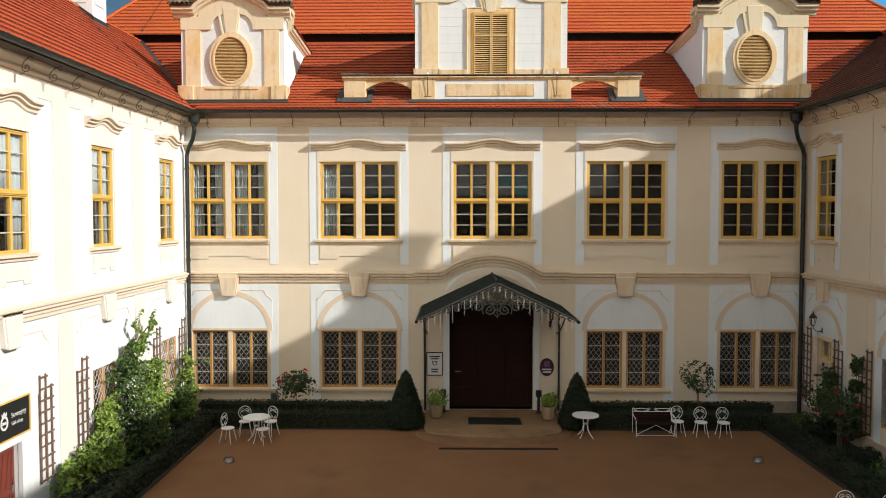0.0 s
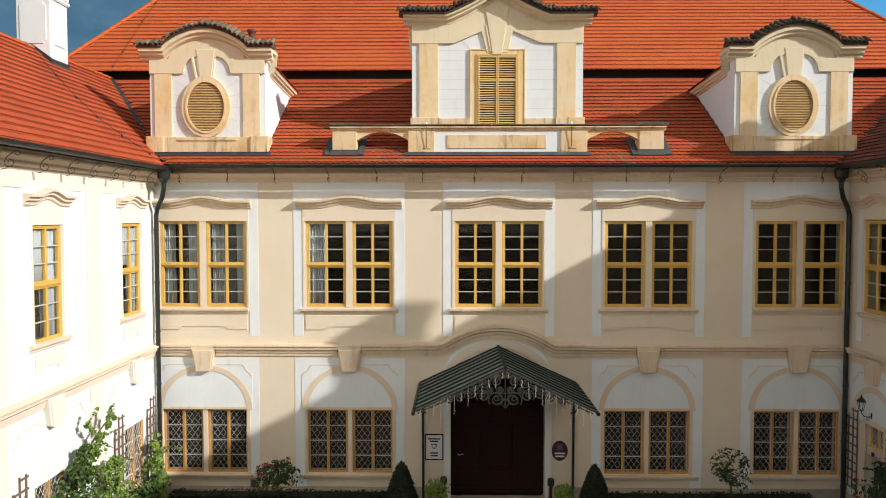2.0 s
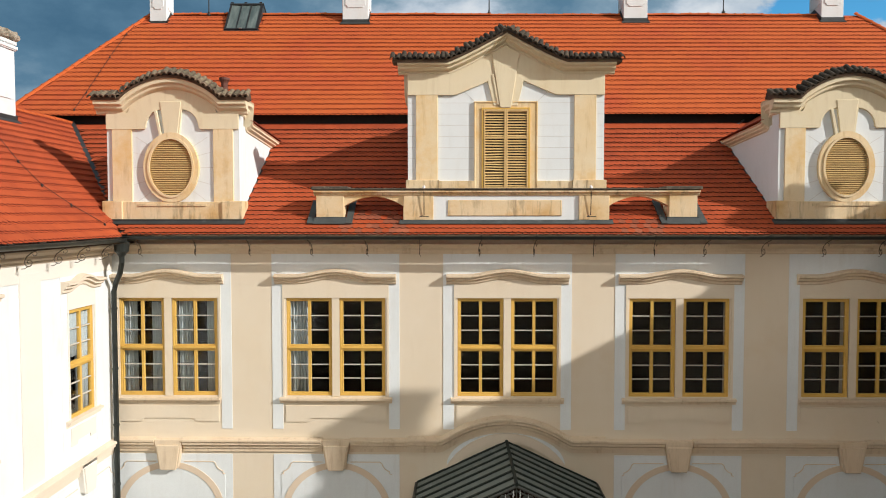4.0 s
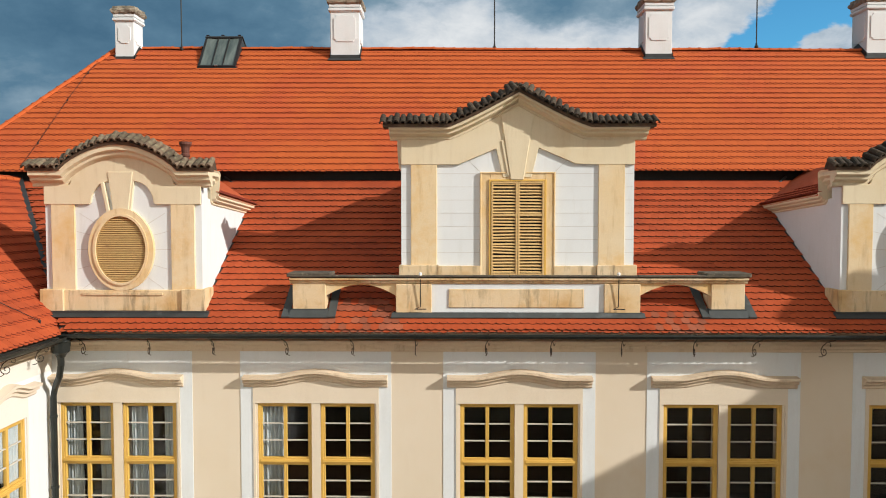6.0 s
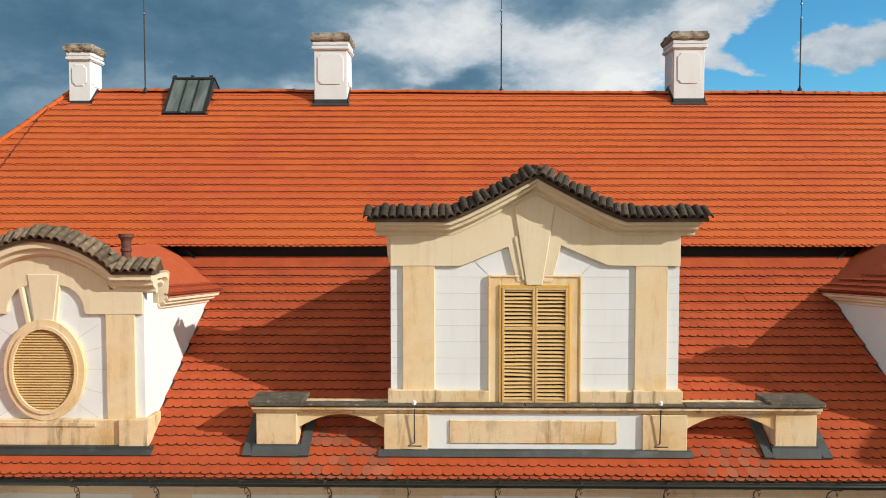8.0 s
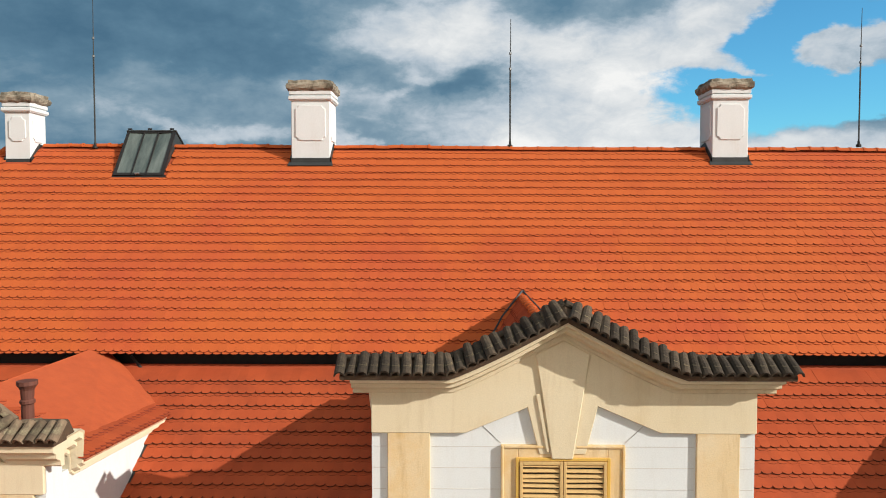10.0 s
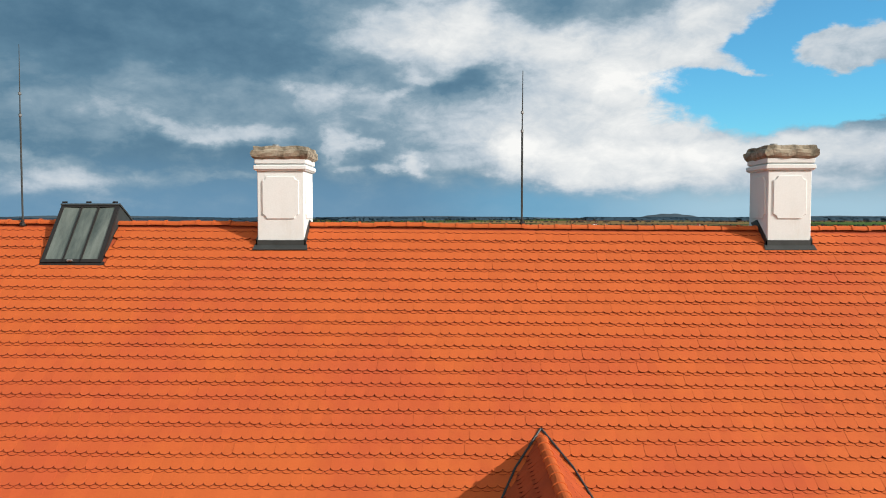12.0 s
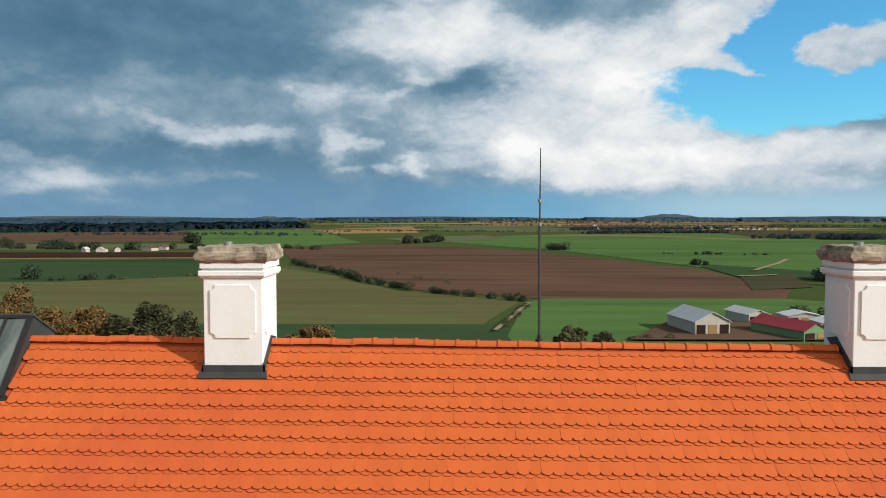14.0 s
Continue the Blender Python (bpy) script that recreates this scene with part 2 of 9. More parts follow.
STONE = surf("sandstone slab", (0.37, 0.28, 0.18), (0.29, 0.21, 0.13), 1.5, 0.8, 0.85, 0.3, 40, stain=(0.24, 0.18, 0.12), stain_scale=0.9)
COPING = surf("lichened stone coping", (0.135, 0.112, 0.080), (0.050, 0.043, 0.034), 5.0, 0.9, 0.95, 0.7, 30, stain=(0.33, 0.29, 0.20), stain_scale=7.0, stain_at=(0.58, 0.68))
TILE = surf("new orange clay tile", (0.53, 0.117, 0.029), (0.475, 0.094, 0.025), 0.5, 0.8, 0.82, 0.10, 35, spec=0.2, islands=(0.955, 1.04), stain=(0.45, 0.080, 0.030), stain_scale=0.25, stain_at=(0.5, 0.7))
TILE_RED = surf("red clay tile", (0.455, 0.092, 0.032), (0.37, 0.068, 0.026), 0.8, 0.9, 0.82, 0.10, 35, spec=0.1, islands=(0.94, 1.05), stain=(0.27, 0.056, 0.026), stain_scale=0.5, stain_at=(0.50, 0.70))
TILE_BROWN = surf("dark brown-red clay tile", (0.215, 0.062, 0.032), (0.115, 0.044, 0.026), 0.9, 0.9, 0.88, 0.2, 35, spec=0.15, islands=(0.85, 1.12), stain=(0.075, 0.040, 0.028), stain_scale=0.6, stain_at=(0.46, 0.66))
TILE_GREY = surf("bleached old clay tile", (0.37, 0.098, 0.042), (0.26, 0.080, 0.042), 3.0, 0.9, 0.9, 0.2, 30, islands=(0.72, 1.2))
TILE_ONE = surf("new orange clay tile, single", (0.53, 0.117, 0.029), (0.475, 0.094, 0.025), 0.5, 0.8, 0.82, 0.10, 35, spec=0.2, objects=(0.955, 1.045))
TILE_EDGE = surf("dark red tile edge", (0.25, 0.044, 0.023), (0.15, 0.031, 0.017), 3.0, 0.9, 0.9, 0, 0)
TILE_EDGE_DARK = surf("blackish-brown tile edge", (0.070, 0.026, 0.015), (0.035, 0.017, 0.012), 3.0, 0.9, 0.95, 0, 0)
TILE_SLAB = surf("clay tile bed", (0.42, 0.075, 0.024), (0.34, 0.06, 0.02), 1.0, 0.7, 0.85, 0.2, 25)
TILE_OLD = surf("mossy old barrel tile", (0.145, 0.088, 0.050), (0.055, 0.040, 0.027), 5.0, 0.9, 0.95, 0.6, 30, islands=(0.65, 1.2), stain=(0.20, 0.165, 0.085), stain_scale=4.0, stain_at=(0.58, 0.74))
YELLOW = surf("yellow-painted window wood", (0.71, 0.455, 0.105), (0.60, 0.355, 0.07), 3.0, 0.7, 0.5, 0.05, 80)
SHUTTER = surf("sun-worn ochre shutter wood", (0.68, 0.47, 0.20), (0.56, 0.37, 0.155), 6.0, 0.8, 0.65, 0.15, 50, stain=(0.26, 0.18, 0.10), stain_scale=2.0, stain_at=(0.58, 0.75))
BAR = surf("pale glazing bar", (0.62, 0.58, 0.50), None, 5, 0.4, 0.6, 0, 0)
LATTICE = surf("pale lattice wire", (0.74, 0.73, 0.69), (0.58, 0.58, 0.55), 6, 0.6, 0.5, 0, 0)
LEAD = surf("dark sheet metal flashing", (0.045, 0.052, 0.051), (0.08, 0.092, 0.090), 2.0, 0.8, 0.7, 0.1, 20, metal=0.0, stain=(0.13, 0.15, 0.15), stain_scale=1.5, stain_at=(0.58, 0.75))
GUTTER = surf("weathered dark copper gutter", (0.026, 0.029, 0.026), (0.050, 0.056, 0.050), 3.0, 0.8, 0.38, 0.05, 30, metal=0.5)
CANOPY = surf("dark grey-green sheet metal", (0.020, 0.027, 0.023), (0.036, 0.044, 0.038), 2.0, 0.8, 0.7, 0.05, 30, spec=0.2)
CANOPY_SHEET = surf("weathered grey-green sheet metal", (0.150, 0.172, 0.152), (0.22, 0.245, 0.22), 2.5, 0.8, 0.55, 0.05, 30, spec=0.3, stain=(0.34, 0.36, 0.33), stain_scale=1.8, stain_at=(0.56, 0.74))
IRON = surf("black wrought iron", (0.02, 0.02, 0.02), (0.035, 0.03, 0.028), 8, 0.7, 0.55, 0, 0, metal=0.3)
SCROLL = surf("weathered grey-green wrought iron", (0.13, 0.135, 0.12), (0.07, 0.075, 0.065), 9, 0.8, 0.6, 0, 0, metal=0.2)
SOFFIT = surf("dark brown soffit boards", (0.085, 0.055, 0.035), (0.05, 0.033, 0.022), 2.0, 0.8, 0.85, 0.2, 40)
HOOK = surf("weathered grey-brown iron", (0.10, 0.08, 0.06), (0.05, 0.04, 0.03), 9, 0.8, 0.7, 0, 0, metal=0.2)
PATH = surf("trodden sandy path", (0.33, 0.215, 0.115), (0.26, 0.15, 0.075), 0.9, 0.9, 0.95, 0.4, 50, stain=(0.20, 0.11, 0.055), stain_scale=0.7, stain_at=(0.45, 0.65))
SANDY = surf("trodden brown sand", (0.265, 0.145, 0.068), (0.20, 0.10, 0.045), 0.9, 0.9, 0.95, 0.4, 50, stain=(0.16, 0.08, 0.037), stain_scale=0.7, stain_at=(0.45, 0.65))
DARK_LEAD = surf("blackened sheet metal", (0.028, 0.032, 0.032), (0.05, 0.056, 0.056), 2.0, 0.8, 0.55, 0.1, 20, stain=(0.08, 0.09, 0.09), stain_scale=1.5, stain_at=(0.6, 0.75))
CAPSTONE = surf("lichened pale stone cap", (0.42, 0.37, 0.29), (0.24, 0.20, 0.14), 5.0, 0.9, 0.95, 0.7, 25, stain=(0.10, 0.085, 0.06), stain_scale=4.0, stain_at=(0.46, 0.62))
LOUVRE_BACK = surf("dim brown louvre backing", (0.20, 0.115, 0.05), (0.13, 0.075, 0.035), 5, 0.8, 0.8, 0, 0)
# the pale streaks stand for sky reflected in the panes
HATCH_GLASS = surf("dark skylight glass with reflections in its colour", (0.060, 0.080, 0.072), (0.17, 0.20, 0.18), 1.6, 0.9, 0.22, 0.03, 30, stretch=(2.5, 0.6, 0.6), spec=0.7)
RUST = surf("rust-brown clay pipe", (0.16, 0.055, 0.035), (0.09, 0.035, 0.025), 5, 0.8, 0.7, 0.2, 40)
WHITE_IRON = surf("white-painted iron", (0.88, 0.88, 0.86), (0.80, 0.79, 0.76), 8, 0.7, 0.45, 0.05, 60)
DARKWOOD = surf("dark red-brown oak", (0.026, 0.008, 0.006), (0.014, 0.005, 0.004), 3, 0.8, 0.75, 0.2, 30, stretch=(6, 6, 1), spec=0.2)
REDWOOD = surf("red-brown door boards", (0.19, 0.045, 0.028), (0.13, 0.03, 0.02), 3, 0.8, 0.55, 0.2, 30)
GRAVEL = surf("orange-brown sand gravel", (0.245, 0.118, 0.048), (0.185, 0.085, 0.034), 0.35, 0.8, 0.95, 0.5, 55, stain=(0.125, 0.058, 0.025), stain_scale=0.25, stain_at=(0.52, 0.72))
SOIL = surf("dark bed soil", (0.06, 0.042, 0.03), (0.035, 0.026, 0.02), 3, 0.8, 0.95, 0.6, 30)
# near-black rooms: the indoor shade is put into the plaster colour
INSIDE = surf("room plaster darkened for indoor shade", (0.05, 0.043, 0.036), (0.035, 0.03, 0.026), 0.7, 0.6, 0.9, 0.0, 0)
CURTAIN = surf("pale net curtain", (0.52, 0.57, 0.58), (0.38, 0.43, 0.45), 3, 0.6, 0.9, 0.0, 0, stretch=(6, 6, 0.3))
GREY = surf("grey galvanised steel", (0.30, 0.31, 0.31), (0.22, 0.23, 0.23), 4, 0.7, 0.4, 0, 0, metal=0.6)


def leafy(name, base, other, rough=0.6):
    return surf(name, base, other, 0.9, 0.9, rough, 0, 0, islands=(0.55, 1.45), spec=0.3)


HEDGE = leafy("box hedge leaf", (0.020, 0.033, 0.010), (0.012, 0.020, 0.007))
YEW = leafy("clipped yew leaf", (0.016, 0.030, 0.012), (0.010, 0.02, 0.008))
ROSE = leafy("rose leaf", (0.085, 0.145, 0.030), (0.030, 0.056, 0.014))
LIME = leafy("bright climbing leaf", (0.25, 0.36, 0.065), (0.10, 0.165, 0.03))
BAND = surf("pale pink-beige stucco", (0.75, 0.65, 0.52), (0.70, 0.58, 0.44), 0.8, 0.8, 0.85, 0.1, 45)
ARCH = surf("pink-beige arch stucco", (0.72, 0.60, 0.455), (0.66, 0.52, 0.38), 0.8, 0.8, 0.85, 0.1, 45)
# browner copy of the yellow wood: ground-floor shade is in the colour
YELLOW_SHADED = surf("yellow window wood browned for shade", (0.56, 0.30, 0.075), (0.45, 0.22, 0.05), 3.0, 0.7, 0.5, 0.05, 80)
ROSE_DARK = leafy("dark rose leaf", (0.045, 0.075, 0.022), (0.025, 0.045, 0.014))
# lighter copy of the cream: the left wing's sun glare is in the colour
CREAM_GLARE = surf("cream plaster with sun glare in its colour", (0.78, 0.745, 0.67), (0.74, 0.69, 0.60), 0.6, 0.8, 0.85, 0.1, 45)
PETAL = leafy("red petal", (0.50, 0.03, 0.035), (0.35, 0.02, 0.03))
WHITE_PETAL = leafy("white petal", (0.75, 0.72, 0.68), (0.65, 0.6, 0.55))
BARK = surf("brown bark", (0.09, 0.065, 0.045), (0.05, 0.038, 0.028), 6, 0.8, 0.9, 0.5, 30)
OLIVE = leafy("oak leaf turning olive", (0.085, 0.085, 0.028), (0.045, 0.055, 0.02))
RUSSET = leafy("autumn russet leaf", (0.150, 0.082, 0.020), (0.070, 0.052, 0.016))


def glass_material(name, tint):
    m = bpy.data.materials.new(name)
    m.use_nodes = True
    nt = m.node_tree
    nt.nodes.clear()
    tr, gl = nt.nodes.new("ShaderNodeBsdfTransparent"), nt.nodes.new("ShaderNodeBsdfGlossy")
    tr.inputs[0].default_value = (*tint, 1)
    gl.inputs["Roughness"].default_value = 0.03
    lw, pw, fr = nt.nodes.new("ShaderNodeLayerWeight"), nt.nodes.new("ShaderNodeMath"), nt.nodes.new("ShaderNodeMath")
    lw.inputs[0].default_value = 0.5
    pw.operation, fr.operation = "POWER", "MULTIPLY_ADD"
    pw.inputs[1].default_value, fr.inputs[1].default_value, fr.inputs[2].default_value = 5.0, 0.9, 0.03
    nt.links.new(lw.outputs["Facing"], pw.inputs[0])
    nt.links.new(pw.outputs[0], fr.inputs[0])
    tc, no, bp = nt.nodes.new("ShaderNodeTexCoord"), nt.nodes.new("ShaderNodeTexNoise"), nt.nodes.new("ShaderNodeBump")
    no.inputs["Scale"].default_value = 2.5
    bp.inputs["Strength"].default_value, bp.inputs["Distance"].default_value = 0.06, 0.05
    nt.links.new(tc.outputs["Object"], no.inputs["Vector"])
    nt.links.new(no.outputs[0], bp.inputs["Height"])
    nt.links.new(bp.outputs[0], gl.inputs["Normal"])
    mx, o = nt.nodes.new("ShaderNodeMixShader"), nt.nodes.new("ShaderNodeOutputMaterial")
    nt.links.new(fr.outputs[0], mx.inputs[0])
    nt.links.new(tr.outputs[0], mx.inputs[1])
    nt.links.new(gl.outputs[0], mx.inputs[2])
    nt.links.new(mx.outputs[0], o.inputs[0])
    return m


GLASS = glass_material("window glass", (0.94, 0.95, 0.945))

# ---- mesh tools ----
def box(bm, x0, x1, y0, y1, z0, z1):
    v = [bm.verts.new((x, y, z)) for z in (z0, z1) for y in (y0, y1) for x in (x0, x1)]
    for q in ((0, 2, 3, 1), (4, 5, 7, 6), (0, 1, 5, 4), (2, 6, 7, 3), (0, 4, 6, 2), (1, 3, 7, 5)):
        bm.faces.new([v[i] for i in q])


def prism(bm, pts, y0, y1):
    """A plate: the outline pts of (x, z), from y0 (front) to y1."""
    a = [bm.verts.new((x, y0, z)) for x, z in pts]
    b = [bm.verts.new((x, y1, z)) for x, z in pts]
    bm.faces.new(a)
    bm.faces.new(b[::-1])
    n = len(pts)
    for i in range(n):
        bm.faces.new((a[i], b[i], b[(i + 1) % n], a[(i + 1) % n]))


def ring(bm, outer, inner, y0, y1, closed=True):
    """A band between two outlines with as many points each."""
    n = len(outer)
    g = [[bm.verts.new((x, y, z)) for x, z in pts] for y in (y0, y1) for pts in (outer, inner)]
    of, inf, ob_, ib = g
    for i in range(n if closed else n - 1):
        j = (i + 1) % n
        bm.faces.new((of[i], of[j], inf[j], inf[i]))
        bm.faces.new((ob_[j], ob_[i], ib[i], ib[j]))
        bm.faces.new((of[j], of[i], ob_[i], ob_[j]))
        bm.faces.new((inf[i], inf[j], ib[j], ib[i]))
    if not closed:
        bm.faces.new((of[0], inf[0], ib[0], ob_[0]))
        bm.faces.new((inf[-1], of[-1], ob_[-1], ib[-1]))


def mould(bm, path, profile, y=0.0):
    """A moulding along path (x, z) on a wall facing -y; profile: (out, up) pairs from the bottom to the top."""
    prof = [(-0.04, profile[0][1]), *profile, (-0.04, profile[-1][1])]
    rows = [[bm.verts.new((x, y - o, z + u)) for o, u in prof] for x, z in path]
    for a, b in zip(rows, rows[1:]):
        for i in range(len(prof) - 1):
            bm.faces.new((a[i], b[i], b[i + 1], a[i + 1]))
    bm.faces.new(rows[0])
    bm.faces.new(rows[-1][::-1])


def slab(bm, pts, thick):
    """A plate of any outline in space, thick downwards along its normal."""
    p = [Vector(q) for q in pts]
    n = (p[1] - p[0]).cross(p[2] - p[0]).normalized()
    if n.z < 0:
        p.reverse()
        n = -n
    a, b = [bm.verts.new(q) for q in p], [bm.verts.new(q - n * thick) for q in p]
    bm.faces.new(a)
    bm.faces.new(b[::-1])
    for i in range(len(p)):
        j = (i + 1) % len(p)
        bm.faces.new((a[i], b[i], b[j], a[j]))


def tube(bm, pts, r, sides=6, ends=True, r1=None):
    """A round bar along the points, of radius r (to r1 at the end)."""
    pts = [Vector(p) for p in pts]
    rows = []
    for i, p in enumerate(pts):
        d = (pts[min(i + 1, len(pts) - 1)] - pts[max(i - 1, 0)]).normalized()
        s = d.cross(Vector((0, 0, 1)) if abs(d.z) < 0.9 else Vector((0, 1, 0))).normalized()
        u = d.cross(s)
        rad = r if r1 is None else r + (r1 - r) * i / (len(pts) - 1)
        rows.append([bm.verts.new(p + (s * math.cos(a) + u * math.sin(a)) * rad) for a in [2 * math.pi * k / sides for k in range(sides)]])
    for a, b in zip(rows, rows[1:]):
        for k in range(sides):
            bm.faces.new((a[k], a[(k + 1) % sides], b[(k + 1) % sides], b[k]))
    if ends:
        bm.faces.new(rows[0][::-1])
        bm.faces.new(rows[-1])


def lathe(bm, prof, sides=20, at=(0, 0, 0)):
    """A turned body: prof of (radius, height)."""
    rows = [[bm.verts.new((at[0] + r * math.cos(2 * math.pi * k / sides), at[1] + r * math.sin(2 * math.pi * k / sides), at[2] + z)) for k in range(sides)] for r, z in prof]
    for a, b in zip(rows, rows[1:]):
        for k in range(sides):
            bm.faces.new((a[k], a[(k + 1) % sides], b[(k + 1) % sides], b[k]))
    bm.faces.new(rows[0][::-1])
    bm.faces.new(rows[-1])


def mesh_of(name, bm, material, smooth=False):
    bmesh.ops.recalc_face_normals(bm, faces=bm.faces)
    me = bpy.data.meshes.new(name)
    bm.to_mesh(me)
    bm.free()
    for m in material if isinstance(material, (list, tuple)) else (material,):
        me.materials.append(m)
    if smooth:
        me.shade_smooth()
    return me


def part(name, bm, material, parent, label="", smooth=False, bevel=0.0):
    if bevel:
        bmesh.ops.recalc_face_normals(bm, faces=bm.faces)
        edges = [e for e in bm.edges if len(e.link_faces) == 2 and e.calc_face_angle(0) > 0.6]
        bmesh.ops.bevel(bm, geom=edges, offset=bevel, segments=1, affect="EDGES", clamp_overlap=True)
    ob = new(name, mesh_of(name, bm, material, smooth))
    if parent:
        ob.parent = parent
    return tagged(ob, label) if label else ob


def thing(name, m=None, label="", category="", group="", kind=""):
    ob = new(name)
    ob.empty_display_size = 0.2
    if m is not None:
        ob.matrix_world = m
    return tagged(ob, label, category, group, kind)


def piece(name, me, parent, at=(0, 0, 0), m=None):
    """An object of its own on shared mesh data, under its thing."""
    ob = new(name, me)
    ob.parent = parent
    ob.matrix_basis = m if m is not None else Matrix.Translation(at)
    return ob


def arc(cx, cz, rx, rz, a0, a1, n):
    return [(cx + rx * math.cos(radians(a0 + (a1 - a0) * i / n)), cz + rz * math.sin(radians(a0 + (a1 - a0) * i / n))) for i in range(n + 1)]


def quads_object(name, verts, faces, material, parent=None, label="", category="", kind=""):
    me = bpy.data.meshes.new(name)
    me.from_pydata(verts, [], faces)
    me.materials.append(material)
    me.update()
    ob = new(name, me)
    if parent:
        ob.parent = parent
    return tagged(ob, label, category, "", kind)


def leaves(points, normals, size, seed, spread=0.9):
    """Small bent leaves at the points, about facing along the normals: vertices and faces."""
    rng = np.random.default_rng(seed)
    p, n = np.asarray(points, float), np.asarray(normals, float)
    k = len(p)
    n = n + rng.normal(0, spread, (k, 3))
    n /= np.linalg.norm(n, axis=1, keepdims=True) + 1e-9
    a = np.cross(n, rng.normal(0, 1, (k, 3)))
    a /= np.linalg.norm(a, axis=1, keepdims=True) + 1e-9
    b = np.cross(n, a)
    s = (size * rng.uniform(0.6, 1.3, (k, 1)))
    v = np.stack([p - a * s, p + b * s * 0.45 + n * s * 0.18, p + a * s, p - b * s * 0.45 + n * s * 0.18], 1).reshape(-1, 3)
    f = np.arange(4 * k).reshape(-1, 4)
    return v.tolist(), f.tolist()

# ---- walls ----
BAYS = (-9.58, -4.80, 0.06, 4.90, 9.75)
WING_L, WING_R = -11.15, 11.30


def wall_with_holes(bm, x0, x1, z0, z1, holes, y0=0.0, y1=0.5):
    """A wall facing -y, made of blocks round its openings (x0, x1, z0, z1)."""
    xs = sorted({x0, x1, *[h[0] for h in holes], *[h[1] for h in holes]})
    for a, b in zip(xs, xs[1:]):
        cuts = sorted((h[2], h[3]) for h in holes if h[0] <= a + 1e-6 and h[1] >= b - 1e-6)
        z = z0
        for c, d in cuts:
            if c > z + 1e-6:
                box(bm, a, b, y0, y1, z, c)
            z = d
        if z < z1 - 1e-6:
            box(bm, a, b, y0, y1, z, z1)


UP_Z, LOW_Z = (6.40, 9.20), (0.90, 3.02)
main_holes = []
for i, c in enumerate(BAYS):
    for s in (-1, 1):
        main_holes.append((c + s * 0.755 - 0.65, c + s * 0.755 + 0.65, *UP_Z))
        if i != 2:
            main_holes.append((c + s * 0.74 - 0.67, c + s * 0.74 + 0.67, *LOW_Z))
DOOR = (-1.50, 1.58, 0.0, 4.05)
main_holes.append(DOOR)
bm = bmesh.new()
wall_with_holes(bm, WING_L - 0.5, WING_R + 0.5, -0.3, 11.2, main_holes)
wall_main = tagged(part("wall_main", bm, CREAM, None), "cream-plastered baroque courtyard facade with white panels", "wall", "", "structure")

# wing fronts: (centre, half-width, z0, z1) in the wing's own run
LEFT_UP, LEFT_LOW = (-1.82, -6.44, -10.72), (-1.83, -6.55)
RIGHT_UP = (1.63, 6.2)
left_holes = [(c - 0.64, c + 0.64, 6.35, 9.15) for c in LEFT_UP] + [(c - 0.66, c + 0.66, 0.95, 3.08) for c in LEFT_LOW] + [(-11.85, -10.62, 0.0, 2.12)]
right_holes = [(c - 0.64, c + 0.64, 6.40, 9.25) for c in RIGHT_UP] + [(1.30, 2.26, 0.0, 3.02), (5.0, 6.9, 0.95, 3.05)]
bm = bmesh.new()
wall_with_holes(bm, -32.0, 0.0, -0.3, 11.0, left_holes)
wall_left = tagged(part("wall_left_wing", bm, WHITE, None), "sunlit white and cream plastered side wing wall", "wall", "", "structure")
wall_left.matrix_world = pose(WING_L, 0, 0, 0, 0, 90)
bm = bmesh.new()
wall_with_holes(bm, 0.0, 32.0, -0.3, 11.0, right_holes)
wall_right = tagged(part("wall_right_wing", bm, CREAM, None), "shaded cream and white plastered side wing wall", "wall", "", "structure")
wall_right.matrix_world = pose(WING_R, 0, 0, 0, 0, -90)

# outer walls, unseen closing wall and inner partitions, plain
for name, x0, x1, y0, y1, z1 in (("wall_outer_left", -19.4, -18.9, -32, 15.5, 11.0), ("wall_outer_right", 27.3, 27.8, -32, 5.0, 11.0), ("wall_outer_right_end", 18.9, 27.8, 5.0, 5.5, 11.5), ("wall_main_right", 18.9, 19.4, 5.5, 15.5, 11.0), ("wall_back", -19.4, 19.4, 19.5, 20.0, 11.0),
                                 ("wall_side_left", -19.4, -18.9, 15.5, 19.5, 11.0), ("wall_side_right", 18.9, 19.4, 15.5, 19.5, 11.0),
                                 # unseen, added to cut the low sky's light in the courtyard
                                 ("wall_gate", -11.65, 11.8, -33.0, -32.5, 9.0),
                                 ("wall_wing_end_left", -18.9, -11.65, -32.0, -31.5, 11.0), ("wall_wing_end_right", 11.8, 27.3, -32.0, -31.5, 11.0)):
    bm = bmesh.new()
    box(bm, x0, x1, y0, y1, -0.3, z1)
    tagged(part(name, bm, CREAM, None), "plain cream plastered outer wall", "wall", "", "structure")
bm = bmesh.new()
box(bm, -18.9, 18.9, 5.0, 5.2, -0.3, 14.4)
tagged(part("wall_inner", bm, INSIDE, None), "plain partition wall behind the rooms, near-black for shade", "wall", "", "structure")
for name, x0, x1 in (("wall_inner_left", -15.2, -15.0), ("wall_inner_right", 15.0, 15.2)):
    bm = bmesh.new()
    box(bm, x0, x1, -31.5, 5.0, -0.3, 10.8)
    tagged(part(name, bm, INSIDE, None), "plain partition wall behind the rooms, near-black for shade", "wall", "", "structure")
